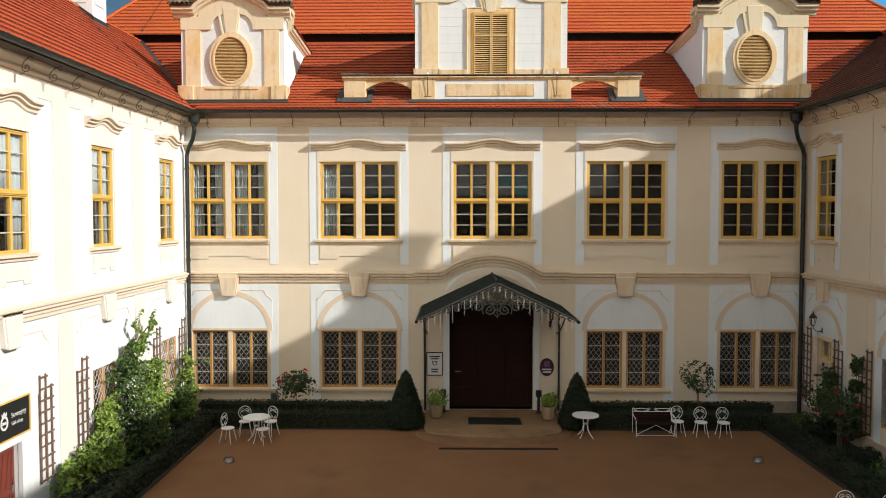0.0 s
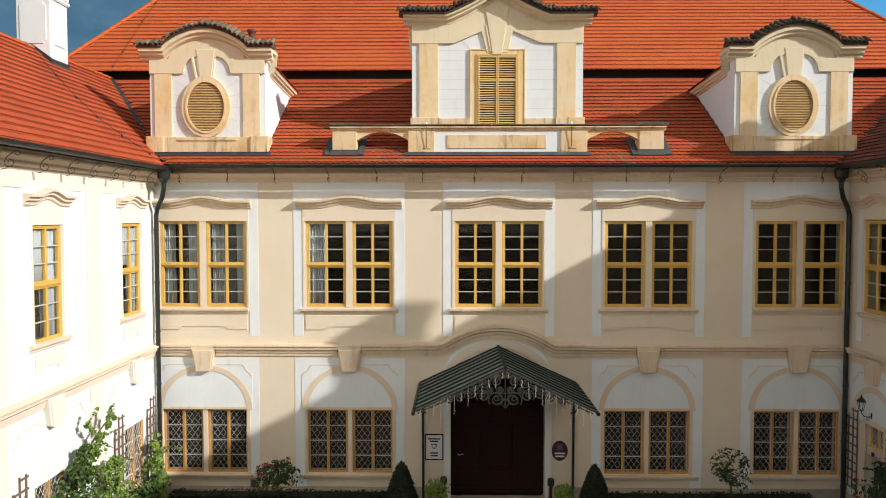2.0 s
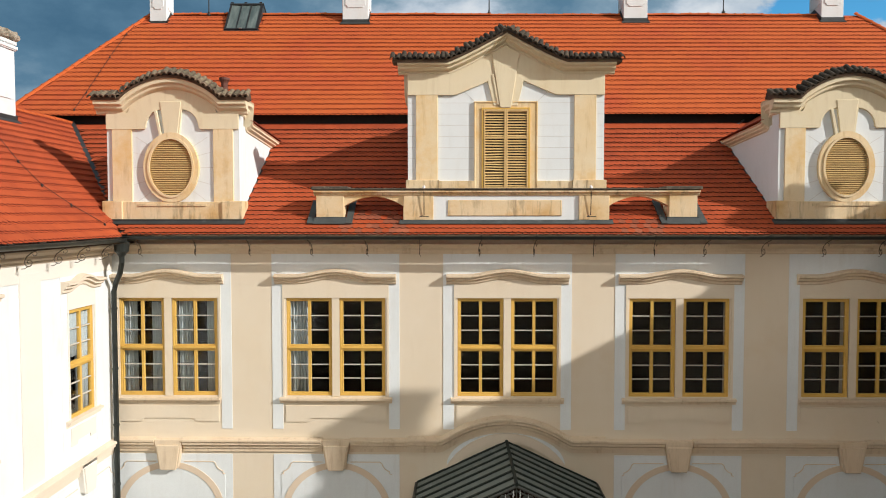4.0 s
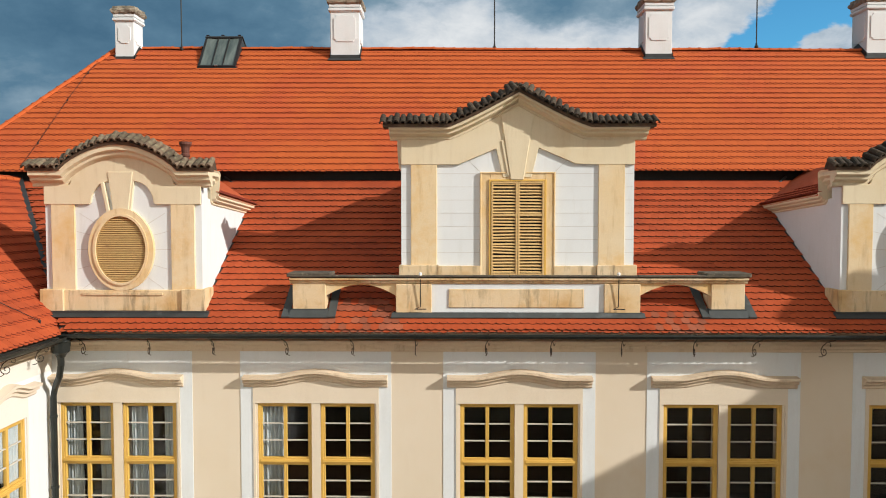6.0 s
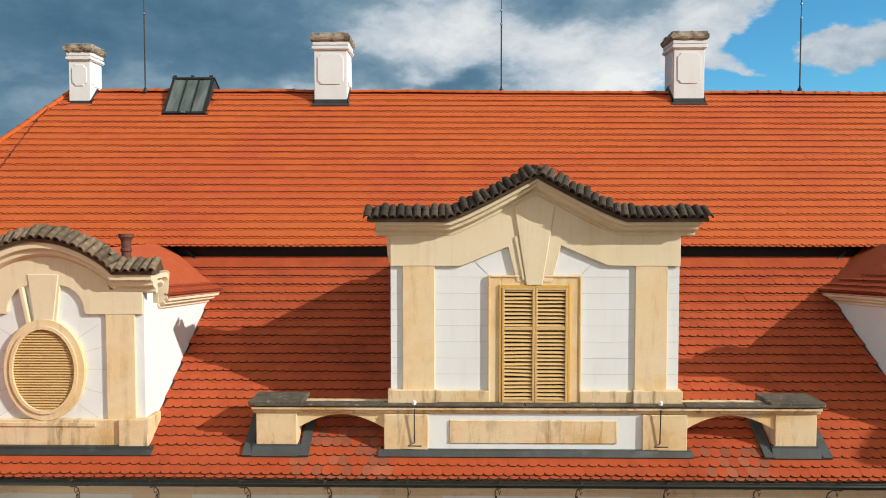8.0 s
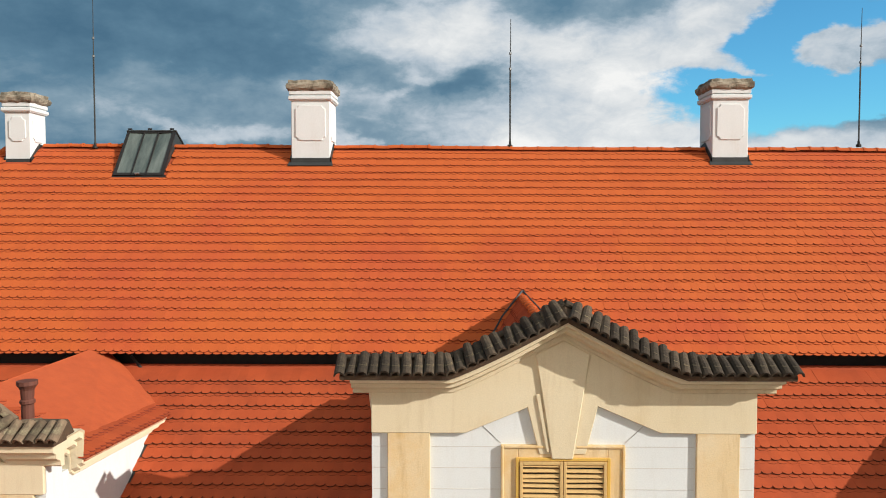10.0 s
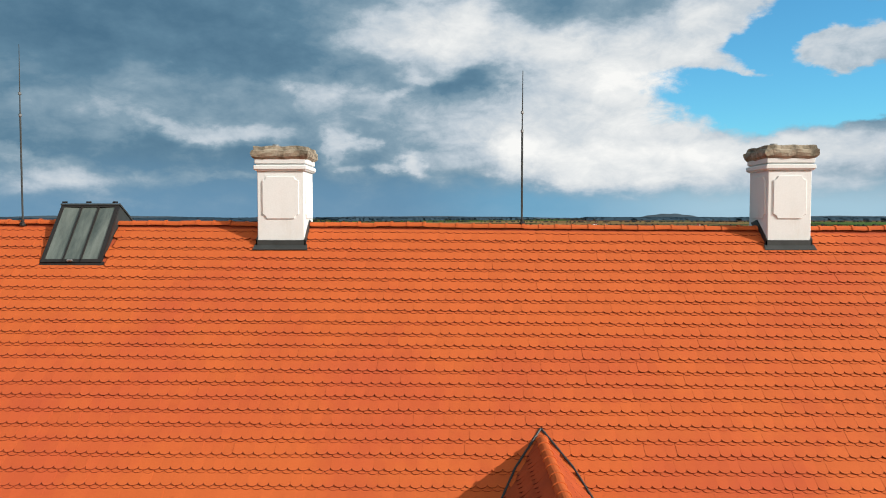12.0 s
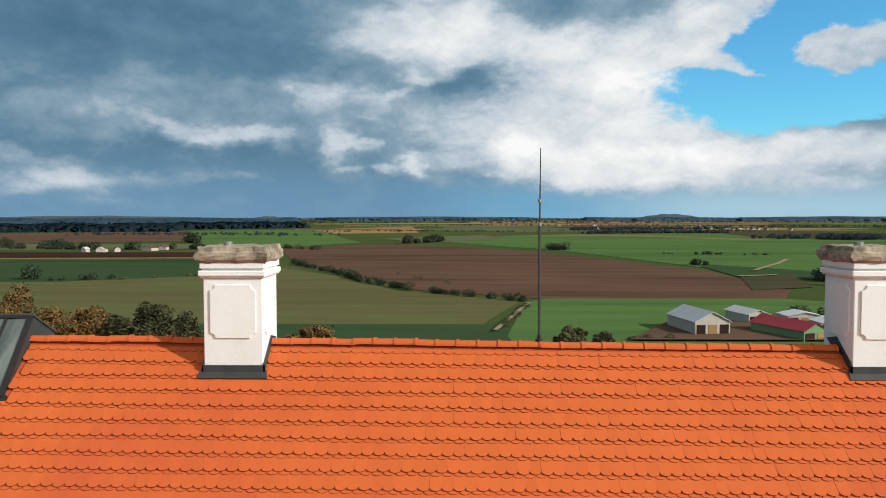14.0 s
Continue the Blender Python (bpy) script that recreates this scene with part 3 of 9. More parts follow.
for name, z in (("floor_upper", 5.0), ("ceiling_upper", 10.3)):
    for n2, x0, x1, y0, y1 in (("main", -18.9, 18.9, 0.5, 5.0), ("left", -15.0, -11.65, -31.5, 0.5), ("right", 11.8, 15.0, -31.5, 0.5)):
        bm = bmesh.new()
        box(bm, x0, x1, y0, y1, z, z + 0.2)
        tagged(part(name + "_" + n2, bm, INSIDE, None), "plain room slab, near-black for shade", name.split("_")[0], "", "structure")

# ---- facade relief ----
STRING = [(0.05, 0.0), (0.05, 0.09), (0.09, 0.11), (0.09, 0.17), (0.16, 0.22), (0.16, 0.28), (0.20, 0.31), (0.20, 0.36), (0.03, 0.40)]
HOOD = [(0.04, 0.0), (0.07, 0.03), (0.07, 0.09), (0.15, 0.125), (0.15, 0.175), (0.23, 0.21), (0.23, 0.265), (0.05, 0.295)]
WING_CORNICE = [(0.03, 0.0), (0.05, 0.03), (0.05, 0.07), (0.12, 0.10), (0.15, 0.13), (0.15, 0.19), (0.20, 0.22), (0.30, 0.28), (0.33, 0.32), (0.33, 0.38)]
SILL = [(0.05, 0.0), (0.05, 0.06), (0.13, 0.09), (0.13, 0.15), (0.02, 0.17)]
CORNICE = [(0.03, 0.0), (0.055, 0.02), (0.055, 0.075), (0.09, 0.10), (0.09, 0.155), (0.17, 0.20), (0.28, 0.245), (0.32, 0.26), (0.32, 0.30)]


def ogee(c, half, z, rise, n=14):
    """A hood's line: level ends, a soft wave up to the middle."""
    pts = [(c - half, z), (c - half * 0.66, z)]
    for i in range(n + 1):
        u = -1 + 2 * i / n
        pts.append((c + u * half * 0.62, z + rise * (0.5 + 0.5 * math.cos(math.pi * u)) ** 0.8))
    return pts + [(c + half * 0.66, z), (c + half, z)]


def relief(name, bm, material, holder, label, bevel=0.0):
    ob = part(name, bm, material, holder, label, bevel=bevel)
    return ob


def window_bay(holder, c, half, z_up, units, wide):
    """The stucco round one upper window on the wall: panel, hood, sill, apron."""
    bm = bmesh.new()
    p, inner = half + 0.36, half + 0.06
    for s in (-1, 1):
        a, b = sorted((c + s * p, c + s * inner))
        box(bm, a, b, -0.015, 0.02, 5.45, 10.46)
    box(bm, c - inner, c + inner, -0.015, 0.02, 9.78, 10.46)
    relief("panel", bm, WHITE, holder, "flat white plaster strip")
    bm = bmesh.new()
    z0, z1 = z_up
    for a, b in ((c - inner, c - half), (c + half, c + inner)):
        box(bm, a, b, -0.035, 0.02, 6.3, 9.59)
    box(bm, c - half, c + half, -0.035, 0.02, z1, 9.59)
    box(bm, c - inner, c + inner, -0.033, 0.02, 9.59, 9.79)
    if units == 2:
        box(bm, c - 0.105, c + 0.105, -0.02, 0.02, z0, z1)
    # left wing trim is paler, its strong sun put into the colour
    relief("surround", bm, CREAM_GLARE if holder is wall_left else CREAM, holder, "raised cream window surround")
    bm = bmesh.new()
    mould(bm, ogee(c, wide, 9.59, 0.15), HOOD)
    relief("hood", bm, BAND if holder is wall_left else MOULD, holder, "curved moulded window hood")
    bm = bmesh.new()
    mould(bm, [(c - wide + 0.12, 6.20), (c + wide - 0.12, 6.20)], SILL)
    relief("sill", bm, BAND if holder is wall_left else MOULD, holder, "moulded stucco window sill")
    # shaped apron panel, a shallow raised field
    w, zt, zb, k = half - 0.02, 6.12, 5.66, 0.10
    pts = [(c - w, zt), (c - w, zb), (c - w * 0.55, zb), (c - w * 0.5, zb + k), (c + w * 0.5, zb + k), (c + w * 0.55, zb), (c + w, zb), (c + w, zt)]
    bm = bmesh.new()
    prism(bm, pts, -0.03, 0.02)
    relief("apron", bm, CREAM_GLARE if holder is wall_left else CREAM, holder, "shaped raised apron panel")


def low_bay(holder, c, half, r, window=True, key=True, arched=True):
    """The stucco of one ground-floor bay: white field with a notched frame, arch band, keystone, sill."""
    p = half + 0.38
    bm = bmesh.new()
    zt, z0 = 4.72, 0.42
    box(bm, c - p, c - p + 0.36, -0.012, 0.02, z0, zt)
    box(bm, c + p - 0.36, c + p, -0.012, 0.02, z0, zt)
    box(bm, c - p + 0.36, c + p - 0.36, -0.012, 0.02, 3.12, zt)
    relief("panel", bm, WHITE, holder, "flat white plaster field")
    # notched inner field with scooped corners, raised
    q, top = p - 0.22, 4.50
    right = [(c + q, 3.02), (c + q, top - 0.36), (c + q - 0.06, top - 0.34)] + arc(c + q, top, 0.28, 0.28, 258, 190, 6) + [(c + q - 0.34, top)]
    bm = bmesh.new()
    prism(bm, right + [(2 * c - x, z) for x, z in right[::-1]], -0.026, 0.02)
    relief("spandrel", bm, WHITE, holder, "raised white spandrel with scooped corners")
    bm = bmesh.new()
    edge = right[1:]
    for side in (edge, [(2 * c - x, z) for x, z in edge]):
        tube(bm, [(x, -0.030, z) for x, z in side], 0.013, 5)
    tube(bm, [(c + q - 0.34, -0.030, top), (c + 0.40, -0.030, top)], 0.013, 5)
    tube(bm, [(c - q + 0.34, -0.030, top), (c - 0.40, -0.030, top)], 0.013, 5)
    relief("fillet", bm, MOULD if holder is not wall_left else BAND, holder, "thin beige fillet with scooped corners")
    if arched:
        bm = bmesh.new()
        ring(bm, arc(c, 3.02, r + 0.15, r + 0.05, 0, 180, 24), arc(c, 3.02, r - 0.04, r - 0.12, 0, 180, 24), -0.042, 0.02, closed=False)
        relief("arch_band", bm, ARCH, holder, "pale pink-beige arch band")
        bm = bmesh.new()
        prism(bm, arc(c, 3.02, r - 0.05, r - 0.13, 0, 180, 24), -0.031, 0.02)
        relief("tympanum", bm, WHITE, holder, "plain white arched field")
    # left wing keystones take the sun-paled tone too
    trim = CREAM_GLARE if holder is wall_left else MOULD
    if key:
        bm = bmesh.new()
        prism(bm, [(c - 0.27, 4.34), (c + 0.27, 4.34), (c + 0.40, 5.16), (c - 0.40, 5.16)], -0.16, 0.02)
        prism(bm, [(c - 0.22, 4.30), (c + 0.22, 4.30), (c + 0.33, 5.0), (c - 0.33, 5.0)], -0.20, 0.02)
        relief("keystone", bm, trim, holder, "tapered stucco keystone", 0.01)
    if window:
        bm = bmesh.new()
        for a, b in ((c - half - 0.07, c - half + 0.03), (c + half - 0.03, c + half + 0.07)):
            box(bm, a, b, -0.04, 0.10, LOW_Z[0] - 0.02, 3.10)
        box(bm, c - half + 0.03, c + half - 0.03, -0.04, 0.0, 3.02, 3.10)
        relief("surround", bm, MOULD, holder, "pink-beige stone surround")
        bm = bmesh.new()
        mould(bm, [(c - half - 0.26, 0.72), (c + half + 0.26, 0.72)], SILL)
        relief("sill", bm, MOULD, holder, "moulded stucco window sill")


for i, c in enumerate(BAYS):
    window_bay(wall_main, c, 1.45, UP_Z, 2, 1.72 if 0 < i < 4 else 1.60)
    if i != 2:
        low_bay(wall_main, c, 1.42, 1.42)

# the string course runs between the bays and arches over the portal
bm = bmesh.new()
eyebrow = [(-2.75, 4.80), (-1.90, 4.80), (-1.78, 4.815)] + [(0.03 + 1.72 * u, 4.83 + 0.58 * (1 - u * u) ** 0.9) for u in [-1 + 0.1 * i for i in range(1, 20)]] + [(1.84, 4.815), (1.96, 4.80), (2.85, 4.80)]
mould(bm, [(x, z) for x, z in eyebrow], [(o * 1.5, u * 1.15) for o, u in STRING])
for a, b in ((WING_L + 0.05, -9.98), (-9.18, -5.20), (-4.40, -2.75), (2.85, 4.50), (5.30, 9.35), (10.15, WING_R - 0.05)):
    mould(bm, [(a, 4.80), (b, 4.80)], STRING)
relief("string_course", bm, MOULD, wall_main, "moulded beige string course arching over the portal")
bm = bmesh.new()
ring(bm, [(0.03 + 1.68 * math.cos(w), 4.42 + 0.93 * math.sin(w)) for w in [math.pi * k / 24 for k in range(25)]], [(0.03 + 1.46 * math.cos(w), 4.42 + 0.74 * math.sin(w)) for w in [math.pi * k / 24 for k in range(25)]], -0.014, 0.0, closed=False)
relief("arch_fillet", bm, WHITE, wall_main, "white fillet under the arched string course")
bm = bmesh.new()
mould(bm, [(WING_L, 10.45), (WING_R, 10.45)], CORNICE)
relief("eaves_cornice", bm, MOULD, wall_main, "deep moulded eaves cornice")
bm = bmesh.new()
for a, b in ((WING_L, -1.62), (1.70, WING_R)):
    box(bm, a, b, -0.09, 0.0, -0.2, 0.40)
    box(bm, a, b, -0.06, 0.0, 0.40, 0.46)
relief("plinth", bm, PLINTH, wall_main, "worn rendered plinth")
# portal: flat white field under the eyebrow, jambs and arch
bm = bmesh.new()
ring(bm, arc(0.04, 3.35, 2.0, 2.0, 0, 180, 24), arc(0.04, 3.35, 1.84, 1.72, 0, 180, 24), -0.05, 0.02, closed=False)
relief("portal_arch", bm, BAND, wall_main, "pale arch band over the portal")
for a, b in ((-1.72, -1.50), (1.58, 1.80)):
    bm = bmesh.new()
    box(bm, a, b, -0.05, 0.02, 0.0, 4.05)
    relief("portal_jamb", bm, WHITE, wall_main, "white plaster portal jamb")

# wings: lesenes, bays, string courses, cornices
for c in LEFT_UP:
    window_bay(wall_left, c, 0.66, (6.35, 9.15), 1, 1.0)
for c in RIGHT_UP:
    window_bay(wall_right, c, 0.66, (6.40, 9.25), 1, 1.0)
for holder, cs, run in ((wall_left, (-4.15, -8.6, -13.2, -17.8, -22.4, -27.0), (-32.0, -0.05)), (wall_right, (4.0, 8.6, 13.2, 17.8, 22.4, 27.0), (0.05, 32.0))):
    bm = bmesh.new()
    for c in cs:
        box(bm, c - 0.42, c + 0.42, -0.03, 0.02, 5.3, 10.2)
        box(bm, c - 0.36, c + 0.36, -0.03, 0.02, 0.4, 4.75)
    relief("lesene", bm, CREAM_GLARE if holder is wall_left else CREAM, holder, "flat cream pilaster strips")
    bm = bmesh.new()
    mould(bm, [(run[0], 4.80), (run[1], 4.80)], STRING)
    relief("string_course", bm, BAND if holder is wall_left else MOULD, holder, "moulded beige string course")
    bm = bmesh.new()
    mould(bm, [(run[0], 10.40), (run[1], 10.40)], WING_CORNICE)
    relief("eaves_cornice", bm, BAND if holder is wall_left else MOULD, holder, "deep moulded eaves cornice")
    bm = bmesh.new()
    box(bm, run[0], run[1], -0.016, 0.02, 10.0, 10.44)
    relief("frieze", bm, CREAM_GLARE if holder is wall_left else CREAM, holder, "plain cream frieze")
# a dark boarded soffit closes the eave of the sunlit wing
bm = bmesh.new()
box(bm, -32.0, -0.05, -0.66, -0.30, 10.76, 10.80)
relief("soffit", bm, SOFFIT, wall_left, "dark brown boarded soffit")
for c, kind in ((-1.83, 1), (-6.44, 1), (-11.05, 0)):
    low_bay(wall_left, c, 1.5, 1.10, window=False, arched=False)
for c in (1.72, 6.2):
    low_bay(wall_right, c, 1.02, 1.10, window=False)
bm = bmesh.new()
for a, b in ((0.0, 1.22), (2.34, 12.0)):
    box(bm, a, b, -0.08, 0.0, -0.2, 0.45)
relief("plinth", bm, PLINTH, wall_right, "worn rendered plinth")

# ---- roofs ----
# lower main slope: z = 10.88 + 0.626 (y + 0.75); upper: z = 19.93 - 0.915 (10.41 - y)
RIDGE = (10.41, 19.87)
# the courses close up a little towards the right, so the ridge falls that way
fan_at = lambda x: 1.0 - 0.0016 * (x + 1.0)
crest = lambda x: RIDGE[0] - 5.21 * 0.0016 * (x + 1.0)
low_z = lambda y: 10.88 + 0.626 * (y + 0.75)
up_z = lambda y: RIDGE[1] - 0.915 * (RIDGE[0] - y)
ROW, TILE_W = 0.301, 0.187


def roof(name, faces, label, thick=0.07):
    bm = bmesh.new()
    for f in faces:
        slab(bm, f, thick)
    return tagged(part(name, bm, TILE_SLAB, None), label, "roof", "", "structure")


HIP_L, HIP_R = ((-14.15, crest(-14.15)), (-17.35, 5.2)), ((15.05, crest(15.05)), (18.75, 5.2))
on_up = lambda p: (p[0], p[1], up_z(p[1]))
roof_upper = roof("roof_main_upper", [
    [on_up(HIP_L[0]), on_up(HIP_R[0]), (18.66, 5.32, up_z(5.32)), (-17.28, 5.32, up_z(5.32))],
    [on_up(HIP_L[0]), on_up(HIP_R[0]), (20.5, 20.3, 10.7), (-20.5, 20.3, 10.7)],
    [on_up(HIP_L[0]), on_up(HIP_L[1]), (-20.2, 5.2, 12.57), (-20.5, 20.3, 10.7)],
    [on_up(HIP_R[0]), on_up(HIP_R[1]), (21.4, 5.2, 12.57), (20.5, 20.3, 10.7)]], "steep orange clay-tiled main roof with hipped ends")
roof_lower = roof("roof_main_lower", [[(-10.6, -0.56, low_z(-0.56) + 0.045), (10.7, -0.56, low_z(-0.56) + 0.045), (17.0, 5.4, low_z(5.4) + 0.045), (-15.0, 5.4, low_z(5.4) + 0.045)]], "orange clay-tiled lower roof slope above the eaves", 0.04)
roof_left = roof("roof_left_wing", [
    [(-10.64, -0.56, 11.0), (-15.0, 5.5, 14.79), (-15.0, -32.4, 14.79), (-10.64, -32.4, 11.0)],
    [(-15.0, 5.5, 14.79), (-15.0, -32.4, 14.79), (-19.8, -32.4, 10.7), (-19.8, 5.5, 10.7)]], "orange clay-tiled wing roof in full sun")
# the right wing has the same broken pitch as the main roof: a gentle lower slope, a step, a steeper upper slope
right_z = lambda x: 10.95 + 0.626 * (x - 10.67)
roof_right = roof("roof_right_wing", [
    [(10.74, -0.56, right_z(10.74)), (17.1, 5.5, right_z(17.1)), (17.1, -32.4, right_z(17.1)), (10.74, -32.4, right_z(10.74))]], "clay-tiled lower slope of the wing roof in shade")
# its unseen ridge runs askew and rises gatewards, set so its shadow fits the facade
RIGHT_RIDGE = ((20.34, 2.19, 15.82), (18.05, -16.87, 17.09), (18.05, -32.4, 17.09))
roof_right_upper = roof("roof_right_wing_upper", [
    [(16.75, 5.0, 15.02), RIGHT_RIDGE[0], RIGHT_RIDGE[1], (16.75, -16.87, 15.02)],
    [(16.75, -16.87, 15.02), RIGHT_RIDGE[1], RIGHT_RIDGE[2], (16.75, -32.4, 15.02)],
    [RIGHT_RIDGE[0], RIGHT_RIDGE[1], (28.2, -16.87, 10.7), (28.2, 5.5, 10.7)],
    [RIGHT_RIDGE[1], RIGHT_RIDGE[2], (28.2, -32.4, 10.7), (28.2, -16.87, 10.7)],
    [(16.75, 5.0, 15.02), RIGHT_RIDGE[0], (28.2, 5.5, 10.7), (21.4, 5.5, 11.5)]], "unseen steep upper slope of the wing roof, set for its shadow")
# the step between the two slopes, blackened to stand for the upper eave's shade
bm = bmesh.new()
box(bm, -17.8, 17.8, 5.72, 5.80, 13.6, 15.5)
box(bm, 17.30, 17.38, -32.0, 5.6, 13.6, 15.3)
tagged(part("wall_roof_step", bm, IRON, None), "step between the two roof slopes, black for eave shade", "wall", "", "structure")

# a beaver-tail tile in its own plane: x across, y up the slope, z out
ARC_N = 4


def tile_outline(w, length):
    r = w * 0.37
    pts = [(w / 2, length), (w / 2, r)] + [(w / 2 * math.cos(a), r - r * math.sin(a)) for a in [math.pi * (i + 1) / (ARC_N + 1) for i in range(ARC_N)]] + [(-w / 2, r), (-w / 2, length)]
    return np.array(pts)


def tile_mesh_data(w, length, lift, thick):
    o = tile_outline(w + 0.002, length)
    z = lift - (lift * 0.85) * (o[:, 1] / length)
    top = np.column_stack([o, z])
    low = np.column_stack([o, z - thick])
    n = len(o)
    f = [list(range(n))[::-1]] + [[i, i + 1, n + i + 1, n + i] for i in range(n - 1)]
    return np.vstack([top, low]), f


# only the rounded tail is darker, not the long sides
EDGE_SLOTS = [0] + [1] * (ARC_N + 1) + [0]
UPPER_TILE = tile_mesh_data(TILE_W, 0.325, 0.043, 0.018)
LONG_TILE = tile_mesh_data(TILE_W, 0.46, 0.062, 0.021)
LONG_LOWER = tile_mesh_data(TILE_W, 0.18, 0.042, 0.020)
LOWER_TILE = tile_mesh_data(TILE_W, 0.12, 0.030, 0.017)


def tile_field(roof_ob, name, origin, along, upslope, width, height, keep, seed, label, single=None, clay=None, faded=None, rows=None, long=False, fan=None):
    """Crown-laid tiles on a slope. keep(u, v): which places are tiled. single(u, v): those that become pieces of their own."""
    rng = np.random.default_rng(seed)
    O, U, V = np.array(origin, float), np.array(along, float), np.array(upslope, float)
    U, V = U / np.linalg.norm(U), V / np.linalg.norm(V)
    N = np.cross(U, V)
    N = N if N[2] > 0 else -N
    flip = np.cross(U, V)[2] < 0
    R = np.stack([U, V, N], 1)
    verts, faces, slots, count, singles = [], [], [], 0, []
    for r, v0 in enumerate(rows or [k * ROW for k in range(int(height / ROW) + 1)]):
        wave = 0.010 * math.sin(r * 1.7 + seed)
        for layer, (tv, tf) in enumerate((LONG_LOWER, LONG_TILE) if long else (LOWER_TILE, UPPER_TILE)):
            us = np.arange(int(width / TILE_W) + 1) * TILE_W + (0.5 * TILE_W if (r + layer) % 2 else 0)
            for u in us:
                vv = v0 * (fan(u) if fan else 1.0) - ((0.066 if long else 0.050) if layer == 0 else 0) + rng.normal(0, 0.004) + wave * math.sin(u * 0.9)
                if not keep(u, vv + 0.1):
                    continue
                at = O + U * u + V * vv + N * rng.normal(0.004, 0.0015)
                tilt = rng.normal(0, 0.004)
                rot = np.array([[1, -tilt, 0], [tilt, 1, 0], [0, 0, 1]])
                if layer == 1 and single and len(singles) < 300 and single(u, vv):
                    singles.append((at, tilt))
                    continue
                verts.append((tv @ rot.T) @ R.T + at)
                faces += [[i + count for i in (q[::-1] if flip else q)] for q in tf]
                old = 2 if faded and faded(u, vv) and rng.random() < 0.6 else 0
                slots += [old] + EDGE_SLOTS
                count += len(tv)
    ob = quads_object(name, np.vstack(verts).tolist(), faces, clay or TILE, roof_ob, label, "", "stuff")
    ob.data.materials.append(TILE_EDGE_DARK if long else TILE_EDGE)
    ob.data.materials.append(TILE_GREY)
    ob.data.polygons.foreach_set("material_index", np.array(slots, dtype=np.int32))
    if singles:
        me = bpy.data.meshes.new("tile")
        me.from_pydata(UPPER_TILE[0].tolist(), [], UPPER_TILE[1])
        me.materials.append(TILE_ONE)
        me.materials.append(TILE_EDGE)
        me.polygons.foreach_set("material_index", np.array([0] + EDGE_SLOTS, dtype=np.int32))
        turn = Matrix([list(R[i]) + [0] for i in range(3)] + [[0, 0, 0, 1]])
        for at, tilt in singles:
            piece("tile", me, roof_ob, m=Matrix.Translation(at.tolist()) @ turn @ Matrix.Rotation(tilt, 4, "Z"))
    return ob


def clear_of(boxes):
    """No tile inside these boxes (x0, x1, y0, y1) of the plan."""
    return lambda x, y: not any(a < x < b and c < y < d for a, b, c, d in boxes)


CHIMNEYS = ((-13.68, 10.42, 0.80), (-5.50, 10.42, 1.06), (5.94, 10.42, 0.97), (13.9, 10.42, 0.9))
sl = math.hypot(1, 0.915)
ok_up = clear_of([(-10.82, -9.42, 9.47, 11.0)] + [(x - w / 2, x + w / 2, 9.85, 12) for x, _, w in CHIMNEYS])
tile_field(roof_upper, "tiles", (-18.4, 5.2 - 0.06, up_z(5.2) - 0.056 + 0.01), (1, 0, 0), (0, 1, 0.915), 38.0, 5.34 * sl - 0.24,
           lambda u, v: -17.3 + (v / sl) * 0.605 < u - 18.4 < 18.7 - (v / sl) * 0.71 and 5.14 + v / sl < crest(u - 18.4) - 0.10 and ok_up(u - 18.4, 5.14 + v / sl), 1, "rows of orange beaver-tail tiles",
           lambda u, v: 3.6 < v < 6.9 and 15.8 < u < 21.0, fan=lambda u: fan_at(u - 18.4))
sl2 = math.hypot(1, 0.626)
# the courses lie closer at the eave and wider up the slope
LOW_ROWS = [0.0]
while LOW_ROWS[-1] < 6.4:
    LOW_ROWS.append(LOW_ROWS[-1] + 0.221 + 0.0217 * LOW_ROWS[-1])
in_low = clear_of([(-2.7, 2.7, 0.1, 5.5), (-11.2, -7.5, 0.1, 4.2), (7.6, 11.3, 0.1, 4.2), (-5.25, -4.55, 0.2, 0.55), (4.6, 5.3, 0.2, 0.55)])
tile_field(roof_lower, "tiles", (-15.2, -0.63, low_z(-0.63) + 0.060), (1, 0, 0), (0, 1, 0.626), 32.4, 5.88 * sl2,
           lambda u, v: -10.52 - 0.72 * v / sl2 < u - 15.2 < 10.6 + 1.03 * v / sl2 and in_low(u - 15.2, -0.63 + v / sl2), 2, "rows of red-orange beaver-tail tiles", clay=TILE_RED, rows=LOW_ROWS, long=True,
           faded=lambda u, v: (-4.55 < u - 15.2 < -2.75 and v < 0.98) or (3.2 < u - 15.2 < 4.3 and v < 0.55))
sl3 = math.hypot(1, 3.91 / 4.5)
tile_field(roof_left, "tiles", (-10.57, -18.0, 10.954), (0, 1, 0), (-1, 0, 3.91 / 4.5), 24.0, 4.38 * sl3,
           lambda u, v: u - 18.0 < -0.68 + (v / sl3) * 1.39 and not (-0.05 < u - 18 < 1.1 and v / sl3 > 3.88), 3, "rows of red-orange beaver-tail tiles", clay=TILE_RED)
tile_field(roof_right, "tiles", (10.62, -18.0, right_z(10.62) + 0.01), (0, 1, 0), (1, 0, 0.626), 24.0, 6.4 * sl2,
           lambda u, v: u - 18.0 < -0.68 + (v / sl2) * 0.955, 4, "rows of dark brown-red beaver-tail tiles", clay=TILE_BROWN, rows=[0.262 * k for k in range(29)], long=True)


